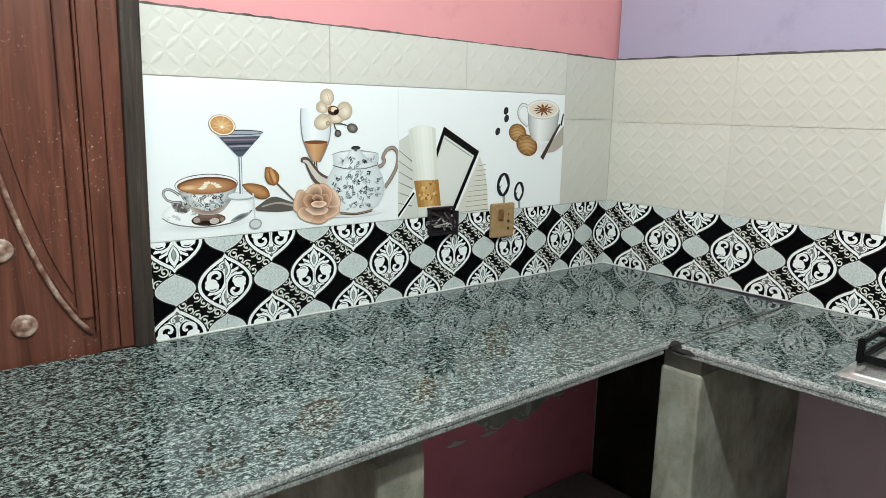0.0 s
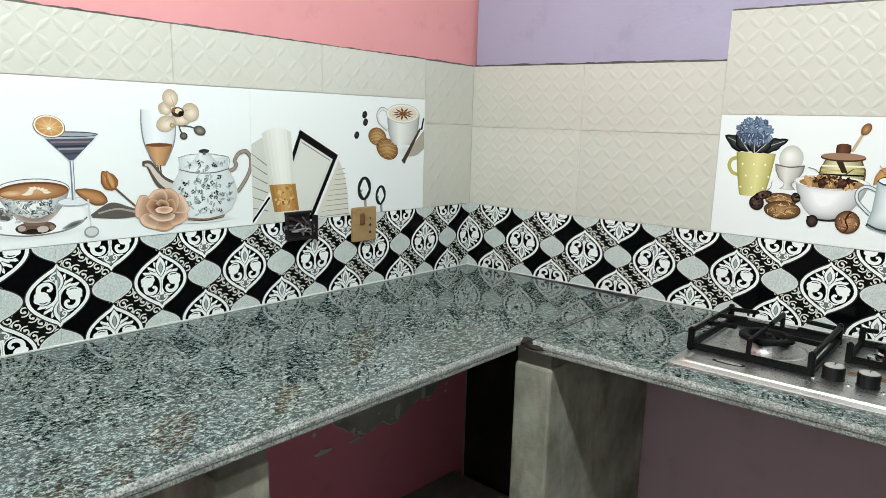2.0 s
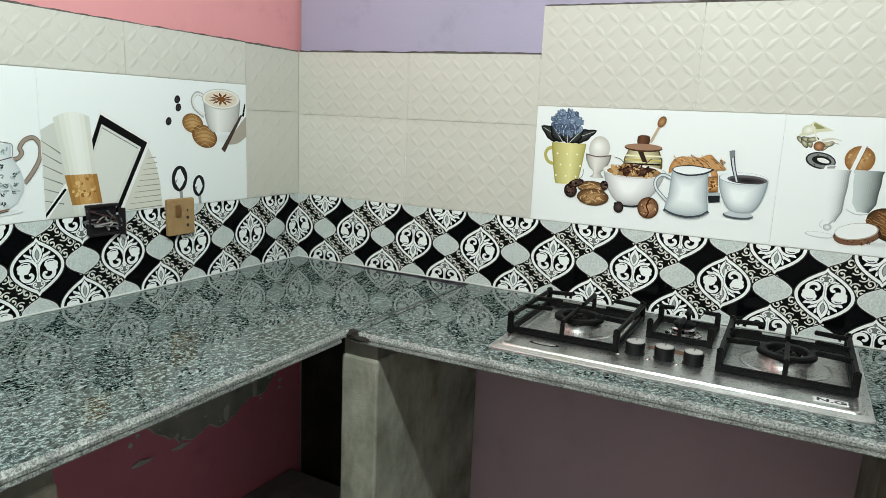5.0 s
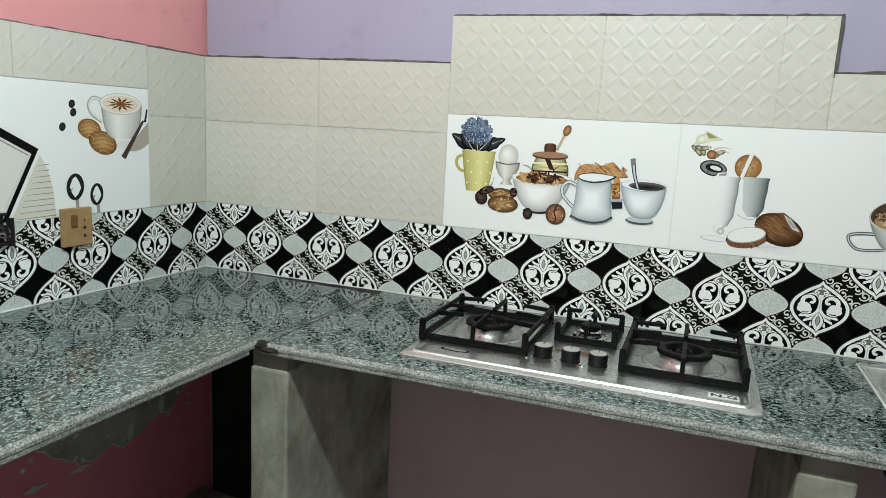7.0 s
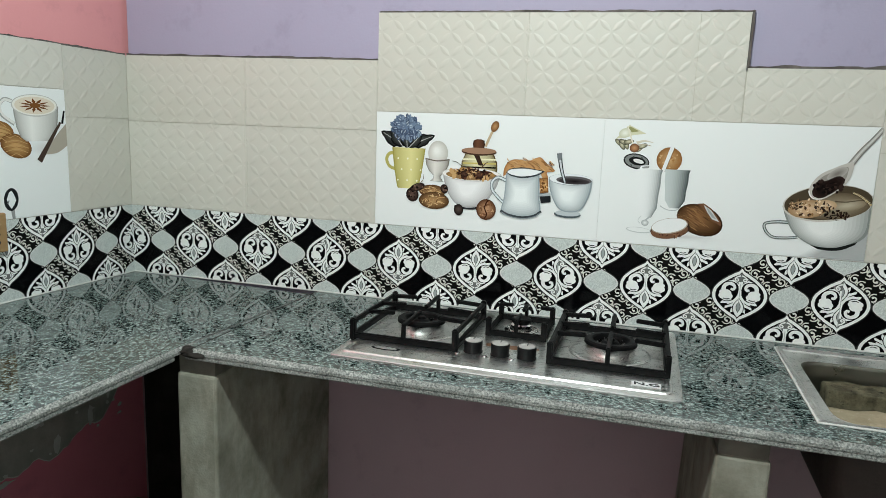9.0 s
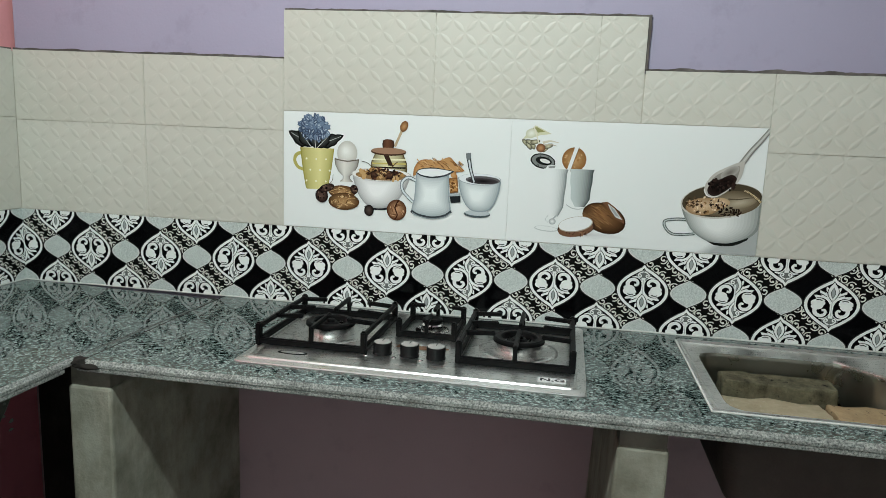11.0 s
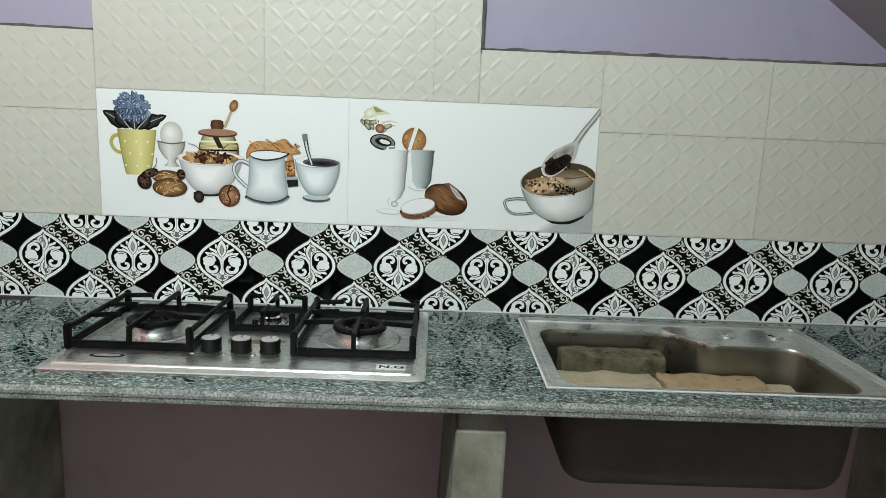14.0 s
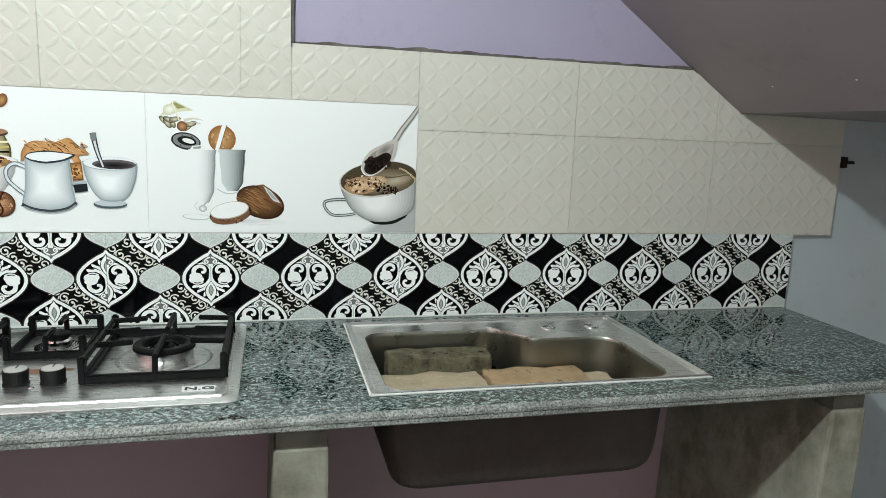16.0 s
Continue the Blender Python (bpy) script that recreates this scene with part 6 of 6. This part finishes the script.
def burner(x, y, r, big=True):
    if big:
        dish = lathe([(r * 1.62, 0.0), (r * 1.60, 0.0014), (r * 1.45, 0.0020), (r * 1.36, 0.0008), (r * 1.05, 0.0012)], 40)
        part("burner_dish", dish, M_STEEL, hob, smooth=True, matrix=Matrix.Translation((x, y, FZ)))
        part("burner_cup", lathe([(r * 0.98, 0.0), (r * 0.98, 0.020), (r * 0.90, 0.022), (r * 0.5, 0.022), (r * 0.48, 0.010), (r * 0.2, 0.010)], 64), M_CHROME, hob, smooth=False, matrix=Matrix.Translation((x, y, FZ + 0.0012)))
        ring = bmesh.new()
        prof = [(r * 0.70, 0.0225), (r * 0.71, 0.029), (r * 0.76, 0.0315), (r * 0.96, 0.0315), (r * 1.04, 0.0285), (r * 1.05, 0.0225)]
        seg = 48
        rr = [[ring.verts.new((a * math.cos(2 * math.pi * i / seg), a * math.sin(2 * math.pi * i / seg), z)) for i in range(seg)] for a, z in prof]
        for a, b in zip(rr, rr[1:] + rr[:1]):
            for i in range(seg):
                ring.faces.new((a[i], b[i], b[(i + 1) % seg], a[(i + 1) % seg]))
        bmesh.ops.recalc_face_normals(ring, faces=ring.faces)
        part("burner_ring", ring, M_IRON, hob, "matt black flame ring", matrix=Matrix.Translation((x, y, FZ)))
        part("burner_core", lathe([(r * 0.36, 0.012), (r * 0.36, 0.024), (r * 0.27, 0.028), (r * 0.18, 0.028), (r * 0.15, 0.033), (r * 0.05, 0.034)], 28), M_IRON, hob, matrix=Matrix.Translation((x, y, FZ)))
    else:
        part("burner_dish", lathe([(r * 1.9, 0.0), (r * 1.85, 0.0015), (r * 1.4, 0.002)], 32), M_CHROME, hob, matrix=Matrix.Translation((x, y, FZ)))
        part("burner_cup", lathe([(r * 1.25, 0.0), (r * 1.2, 0.012), (r * 0.9, 0.018)], 32), M_CHROME, hob, matrix=Matrix.Translation((x, y, FZ + 0.001)))
        part("burner_ring", lathe([(r * 1.05, 0.018), (r * 1.12, 0.021), (r * 1.10, 0.026), (r * 0.9, 0.0285), (r * 0.2, 0.029)], 32), M_IRON, hob, matrix=Matrix.Translation((x, y, FZ)))


LX, RX, CX, CY = 0.994 - 1.2145, 1.418 - 1.2145, 1.212 - 1.2145, -0.008
burner(LX + 0.006, CY, 0.052)
burner(RX, CY, 0.052)
burner(CX, 0.088, 0.021, False)
part("trivet", trivet(LX - 0.112, LX + 0.116, -0.122, 0.137, 0.041, True), M_IRON, hob, "black cast-iron pan support")
part("trivet", trivet(RX - 0.112, RX + 0.112, -0.122, 0.137, 0.041, True), M_IRON, hob, "black cast-iron pan support")
part("trivet", trivet(CX - 0.062, CX + 0.062, 0.016, 0.158, 0.037, False, 0.0090), M_IRON, hob, "small black cast-iron pan support")
for i, kx in enumerate((1.146, 1.203, 1.258)):
    kb = lathe([(0.0200, 0.0), (0.0200, 0.002), (0.0187, 0.003), (0.0195, 0.022), (0.0185, 0.0245), (0.0165, 0.0245)], 32)
    kn = part("knob", kb, M_KNOB, hob, "black plastic knob with a pale cap", matrix=Matrix.Translation((kx - 1.2145, -0.109, FZ)))
    part("cap", lathe([(0.0172, 0.0235), (0.0172, 0.0255), (0.0160, 0.0262), (0.002, 0.0262)], 28), M_CAP, kn)
    part("pointer", boxed(-0.0010, 0.0010, 0.002, 0.016, 0.0262, 0.0269), M_INK, kn)
for bx in (1.118, 1.176, 1.231):
    part("screw", lathe([(0.0052, 0.0), (0.0050, 0.0012), (0.0030, 0.0020), (0.0008, 0.0020)], 14), M_CHROME, hob, "small chrome screw", smooth=True, matrix=Matrix.Translation((bx - 1.2145, -0.131, FZ)))
st = bmesh.new()
for ox, oy, orx, ory in ((1.190, -0.050, 0.030, 0.010), (1.222, -0.054, 0.034, 0.013), (1.254, -0.049, 0.022, 0.009), (1.176, -0.057, 0.016, 0.006)):
    st.faces.new([st.verts.new((ox - 1.2145 + orx * (1 + 0.3 * noise.noise((q, ox * 40, 0))) * math.cos(q * math.pi / 8), oy + ory * (1 + 0.3 * noise.noise((q, ox * 40, 3))) * math.sin(q * math.pi / 8), FZ + 0.0003 + 0.0001 * (ox * 100 % 3))) for q in range(16)])
part("stain", st, M_BRASS, hob, "reddish heat stain")
sticker = part("sticker", boxed(1.466 - 1.2145, 1.519 - 1.2145, -0.184, -0.160, FZ + 0.0002, FZ + 0.0007), M_STICKER, hob, "white sticker with black letters")
tx = bpy.data.curves.new("gas_letters", "FONT")
tx.body, tx.size, tx.align_x, tx.align_y, tx.extrude = "N.G", 0.022, "CENTER", "CENTER", 0.0002
letters = new("gas_letters", tx)
tx.materials.append(M_INK)
tx.offset = 0.0006
letters.parent = sticker
letters.matrix_basis = Matrix.Translation((1.4935 - 1.2145, -0.172, FZ + 0.0009)) @ Matrix.Diagonal((1.25, 0.85, 1, 1))
part("plain_badge", lathe([(0.032, 0.0), (0.031, 0.0008), (0.028, 0.0010), (0.027, 0.0004), (0.002, 0.0004)], 32), M_IRON, hob, "dark oval badge", matrix=Matrix.Translation((0.972 - 1.2145, -0.160, FZ)) @ Matrix.Diagonal((1.0, 0.34, 1, 1)))
part("badge_face", lathe([(0.0275, 0.0), (0.0270, 0.0006), (0.002, 0.0006)], 32), M_STEEL, hob, matrix=Matrix.Translation((0.972 - 1.2145, -0.160, FZ + 0.0008)) @ Matrix.Diagonal((0.92, 0.255, 1, 1)))

# ---- sink ----
sink = new("kitchen_sink")
sink.matrix_basis = EAST @ Matrix.Translation((0, 0, TOP))
tagged(sink, "stainless steel inset sink with a stepped tap ledge", "sink")


def rounded(pts, radii, n=6):
    """A closed outline with rounded corners."""
    out = []
    for i, p in enumerate(pts):
        a, b, p = Vector(pts[i - 1]), Vector(pts[(i + 1) % len(pts)]), Vector(p)
        u, v = (a - p).normalized(), (b - p).normalized()
        t = radii[i]
        p0, p1 = p + u * t, p + v * t
        for k in range(n + 1):
            s = k / n
            out.append(tuple((1 - s) ** 2 * p0 + 2 * s * (1 - s) * p + s * s * p1))
    return out


MOUTH = rounded([(1.803, -0.4660), (2.362, -0.4660), (2.362, -0.205), (2.165, -0.205), (2.105, -0.125), (1.803, -0.125)], [0.05, 0.06, 0.06, 0.03, 0.03, 0.05])
RIM = rounded([(1.772, -0.480), (2.425, -0.480), (2.425, -0.050), (1.772, -0.050)], [0.004] * 4, 2)
rim = bmesh.new()
cxr, cyr = (1.772 + 2.425) / 2, -0.265
steps = [(0.0, 0.0004), (0.0, 0.0050), (0.0015, 0.0062), (0.0050, 0.0060), (0.0115, 0.0014)]
rings = [[rim.verts.new((x - math.copysign(d, x - cxr), y - math.copysign(d, y - cyr), z)) for x, y in RIM] for d, z in steps]
for a, b in zip(rings, rings[1:]):
    for i in range(len(RIM)):
        j = (i + 1) % len(RIM)
        rim.faces.new((a[i], a[j], b[j], b[i]))
ri = [rim.verts.new((x, y, 0.0014)) for x, y in MOUTH]
es = [rim.edges.get((v[i], v[(i + 1) % len(v)])) or rim.edges.new((v[i], v[(i + 1) % len(v)])) for v in (rings[-1], ri) for i in range(len(v))]
bmesh.ops.triangle_fill(rim, edges=es, use_beauty=True)
bmesh.ops.recalc_face_normals(rim, faces=rim.faces)
part("rim", rim, M_RIM, sink, "pale steel rim")
BEADS = [((1.785, -0.066), (2.412, -0.066), 0.0022, 0.005), ((2.412, -0.066), (2.412, -0.468), 0.0022, 0.005), ((1.785, -0.066), (1.785, -0.468), 0.0022, 0.004), ((2.098, -0.112), (2.165, -0.192), 0.0022, 0.010)]
for p, q, z, w in BEADS:
    ledge = bmesh.new()
    rods(ledge, [(p[0], p[1], z), (q[0], q[1], z)], w, 0.004)
    part("pressed_bead", ledge, M_RIM, sink)
part("sealant", boxed(1.770, 2.427, -0.4825, -0.4795, 0.0001, 0.0030, bevel=0.0008), M_GROUT, sink, "white sealant line")
part("sealant", boxed(1.7695, 1.7722, -0.4825, -0.048, 0.0001, 0.0030, bevel=0.0008), M_GROUT, sink, "white sealant line")
for hx, hy in ((2.235, -0.130), (2.345, -0.130)):
    part("tap_hole_cover", lathe([(0.018, 0.0), (0.018, 0.002), (0.014, 0.0035), (0.002, 0.0040)], 24), M_CHROME, sink, smooth=True, matrix=Matrix.Translation((hx, hy, 0.0015)))


def bowl(grow, levels):
    mx, my = 2.075, -0.30
    bm = bmesh.new()
    rs = []
    for z, s in levels:
        rs.append([bm.verts.new((mx + (x - mx) * s + math.copysign(grow, x - mx), my + (y - my) * s + math.copysign(grow, y - my), z)) for x, y in MOUTH])
    n = len(MOUTH)
    for a, b in zip(rs, rs[1:]):
        for i in range(n):
            bm.faces.new((a[i], b[i], b[(i + 1) % n], a[(i + 1) % n]))
    bm.faces.new(rs[-1][::-1])
    bmesh.ops.recalc_face_normals(bm, faces=bm.faces)
    return bm


bw = bowl(0.0, [(0.0014, 1.0), (0.0002, 0.997), (-0.003, 0.991), (-0.008, 0.988), (-0.125, 0.960), (-0.150, 0.952), (-0.168, 0.940), (-0.181, 0.922), (-0.190, 0.894), (-0.194, 0.85)])
for f in bw.faces:
    f.normal_flip()
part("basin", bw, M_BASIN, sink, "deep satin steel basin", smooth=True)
M_COAT = cement("grey_sound_coating", (0.066, 0.053, 0.048), (0.050, 0.040, 0.036), (0.085, 0.070, 0.064), 0.6, 0.3)
shell = bowl(0.003, [(-0.023, 0.985), (-0.125, 0.962), (-0.150, 0.954), (-0.168, 0.942), (-0.182, 0.924), (-0.191, 0.898), (-0.1965, 0.86), (-0.1975, 0.82)])
part("basin_shell", shell, M_COAT, sink, "dark coated underside", smooth=True)
part("drain", lathe([(0.045, 0.0), (0.045, 0.002), (0.036, 0.003), (0.033, 0.0005), (0.004, 0.0005)], 28), M_CHROME, sink, matrix=Matrix.Translation((2.22, -0.33, -0.194)))


# ---- bricks lying in the sink ----
def brick_mat(name, a, b_, c_):
    m, b = surface(name, a, 0.9, spec=0.2)
    v = coords(m)
    col = mix(m, ramp(m, grain(m, v, 22, 6, 0.7), [(0.35, (0, 0, 0)), (0.65, (1, 1, 1))]), a, b_)
    col = mix(m, ramp(m, grain(m, v, 60, 4, 0.7), [(0.60, (0, 0, 0)), (0.68, (1, 1, 1))]), col, c_)
    put(m, b.inputs["Base Color"], col)
    put(m, b.inputs["Normal"], bump(m, grain(m, v, 80, 6, 0.7), 0.8, 0.006))
    return m


M_BRICK_PALE = brick_mat("pale_sandy_brick", (0.50, 0.42, 0.29), (0.40, 0.33, 0.22), (0.56, 0.48, 0.36))
M_BRICK_OLD = brick_mat("orange_sandy_brick", (0.48, 0.35, 0.20), (0.37, 0.26, 0.15), (0.11, 0.075, 0.05))
M_BRICK_MOSS = brick_mat("mossy_grey_brick", (0.20, 0.18, 0.115), (0.05, 0.044, 0.028), (0.012, 0.010, 0.008))


def brick(x, y, z, l, w, h, material, label, turn=0.0, tip=0.0, seed=0):
    """A worn brick with chipped edges, lying with its base at z."""
    bm = bmesh.new()
    box(bm, -l / 2, l / 2, -w / 2, w / 2, 0, h, bevel=0.006)
    bmesh.ops.subdivide_edges(bm, edges=bm.edges, cuts=5, use_grid_fill=True)
    for v in bm.verts:
        v.co += 0.0045 * noise.noise_vector(v.co * 26 + Vector((seed, 0, 0))) + 0.0030 * noise.noise_vector(v.co * 90 + Vector((0, seed, 0)))
        v.co.z = max(v.co.z, 0.0)
    ob = part("brick", bm, material, smooth=True, matrix=EAST @ Matrix.Translation((x, y, TOP + z)) @ Matrix.Rotation(radians(turn), 4, "Z") @ Matrix.Rotation(radians(tip), 4, "X"))
    return tagged(ob, label, "brick", "bricks in the sink")


ZB = -0.1935
brick(1.936, -0.270, ZB, 0.215, 0.105, 0.068, M_BRICK_MOSS, "grey brick lying at the bottom of the sink", 1, 0, 1)
brick(2.160, -0.285, ZB, 0.215, 0.105, 0.066, M_BRICK_OLD, "brown brick lying at the bottom of the sink", -1, 0, 2)
brick(1.934, -0.272, ZB + 0.069, 0.208, 0.105, 0.066, M_BRICK_PALE, "pale sandy brick lying on another in the sink", -1, 0, 3)
brick(2.158, -0.268, ZB + 0.067, 0.218, 0.110, 0.068, M_BRICK_OLD, "orange worn brick lying on another in the sink", -2, 0, 4)
brick(1.958, -0.183, ZB, 0.215, 0.065, 0.066, M_BRICK_MOSS, "grey brick lying at the back of the sink", 0, 0, 8)
brick(1.962, -0.181, ZB + 0.067, 0.225, 0.066, 0.098, M_BRICK_MOSS, "mossy grey brick standing on its side in the sink", 0, 0, 5)
brick(2.292, -0.300, ZB, 0.062, 0.095, 0.130, M_BRICK_PALE, "pale broken brick standing in the sink", -6, 0, 6)

# ---- electrical boxes on the wall ----
M_BAKELITE = brick_mat("brown_switch_plate", (0.41, 0.265, 0.125), (0.34, 0.21, 0.095), (0.47, 0.32, 0.17))
M_DARKBOX = surface("black_box_plastic", (0.012, 0.009, 0.011), 0.55, spec=0.25)[0]
swb = tagged(part("switch_socket", boxed(-0.503, -0.4205, -0.017, -0.004, 0.990, 1.084, bevel=0.003), M_BAKELITE), "brown switch and socket plate on the border tiles", "switch")
part("rocker", boxed(-0.482, -0.465, -0.0215, -0.0172, 1.038, 1.068, bevel=0.003), brick_mat("dark_rocker", (0.20, 0.10, 0.04), (0.16, 0.08, 0.03), (0.26, 0.14, 0.06)), swb, "darker rocker switch")
for hx, hz in ((-0.444, 1.034), (-0.444, 1.014)):
    part("socket_hole", lathe([(0.0042, 0.0), (0.0042, 0.0008), (0.001, 0.0008)], 14), M_INK, swb, matrix=Matrix.Translation((hx, -0.0172, hz)) @ Matrix.Rotation(radians(90), 4, "X"))
part("socket_hole", boxed(-0.4455, -0.4425, -0.0178, -0.0171, 1.050, 1.056), M_INK, swb)
jb = bmesh.new()
for a in ((-0.718, -0.638, 1.082, 1.088), (-0.712, -0.634, 1.015, 1.020), (-0.716, -0.711, 1.019, 1.082), (-0.641, -0.636, 1.019, 1.060)):
    box(jb, a[0], a[1], -0.016, -0.0035, a[2], a[3], bevel=0.0012)
box(jb, -0.711, -0.641, -0.006, -0.0035, 1.019, 1.082)
jbx = tagged(part("junction_box", jb, M_DARKBOX), "open black junction box with loose wires on the border tiles", "junction box")
flap = boxed(-0.0025, 0.0025, -0.016, 0.0, -0.034, 0.030, bevel=0.001)
part("flap", flap, M_DARKBOX, jbx, matrix=Matrix.Translation((-0.634, -0.006, 1.046)) @ Matrix.Rotation(radians(28), 4, "Z"))
M_WIRES = [surface("pale_wire", (0.34, 0.32, 0.30), 0.4)[0], surface("dark_red_wire", (0.05, 0.018, 0.02), 0.4)[0], surface("black_wire", (0.02, 0.02, 0.022), 0.35)[0], surface("grey_wire", (0.12, 0.115, 0.125), 0.4)[0]]
for i in range(9):
    r2 = random.Random(50 + i)
    p0 = (r2.uniform(-0.70, -0.64), r2.uniform(1.025, 1.075))
    pts = swoosh(p0, (p0[0] + r2.uniform(-0.03, 0.03), p0[1] + r2.uniform(-0.02, 0.01)), (r2.uniform(-0.705, -0.635), r2.uniform(1.022, 1.06)), (r2.uniform(-0.705, -0.635), r2.uniform(1.022, 1.075)), n=5)
    bead("wire", pts, 0.0020, -0.008 - 0.0008 * i, M_WIRES[i % 4], jbx, 6)

# ---- wall hook, flecks of paint, hanging bulb ----
hook = tagged(part("wall_hook", boxed(3.128, 3.148, -0.014, 0.0135, 1.257, 1.266, bevel=0.003), M_DARKBOX, matrix=EAST), "small dark metal peg in the plaster wall", "hook")
part("peg_plate", boxed(3.120, 3.134, -0.004, 0.0136, 1.246, 1.276, bevel=0.002), M_DARKBOX, hook)
pend = new("hanging_bulb")
pend.matrix_basis = Matrix.Translation((BULB[0], BULB[1], 2.95))
tagged(pend, "white bulb hanging on a short black cord from the ceiling", "lamp")
part("ceiling_rose", lathe([(0.04, 0.0), (0.04, -0.012), (0.02, -0.028), (0.006, -0.03)], 24), M_CEILING, pend)
part("cord", lathe([(0.004, -0.03), (0.004, -0.50)], 10), M_KNOB, pend)
part("lamp_holder", lathe([(0.012, -0.49), (0.02, -0.50), (0.021, -0.545), (0.016, -0.55)], 20), M_KNOB, pend)
M_GLOW, _b = surface("lit_glass", (0.9, 0.9, 0.88), 0.3)
_b.inputs["Emission Color"].default_value = (1, 0.98, 0.94, 1)
_b.inputs["Emission Strength"].default_value = 6.0
part("bulb", lathe([(0.014, -0.55), (0.022, -0.565), (0.030, -0.585), (0.031, -0.60), (0.026, -0.615), (0.012, -0.622)], 24), M_GLOW, pend, smooth=True)


# a dried smear of mortar where the two worktops meet, and two flecks of paint on the soffit
def blob(name, parent, x, y, z, rx, ry, rz, material, seed, label=""):
    bm = bmesh.new()
    bmesh.ops.create_icosphere(bm, subdivisions=3, radius=1.0)
    for v in bm.verts:
        v.co *= 1 + 0.45 * noise.noise(v.co * 1.7 + Vector((seed, 0, 0)))
    bmesh.ops.transform(bm, matrix=Matrix.Translation((x, y, z)) @ Matrix.Diagonal((rx, ry, rz, 1)), verts=bm.verts)
    return part(name, bm, material, parent, label, smooth=True)


blob("mortar_smear", worktop_b, 0.588, -0.541, TOP - 0.006, 0.016, 0.016, 0.009, M_NEARBLACK, 2, "dark dried mortar smear")
blob("mortar_smear", worktop_b, 0.606, -0.549, TOP - 0.012, 0.030, 0.006, 0.006, M_NEARBLACK, 5, "dark dried mortar smear")
for px, pd in ((2.708, -0.203), (2.706, -0.439)):
    pz = 1.378 + (2.784 - px) * (2.95 - 1.378) / (2.784 - 0.55)
    blob("paint_fleck", stairs, px, pd, pz, 0.0028, 0.0020, 0.0015, M_GROUT, px)
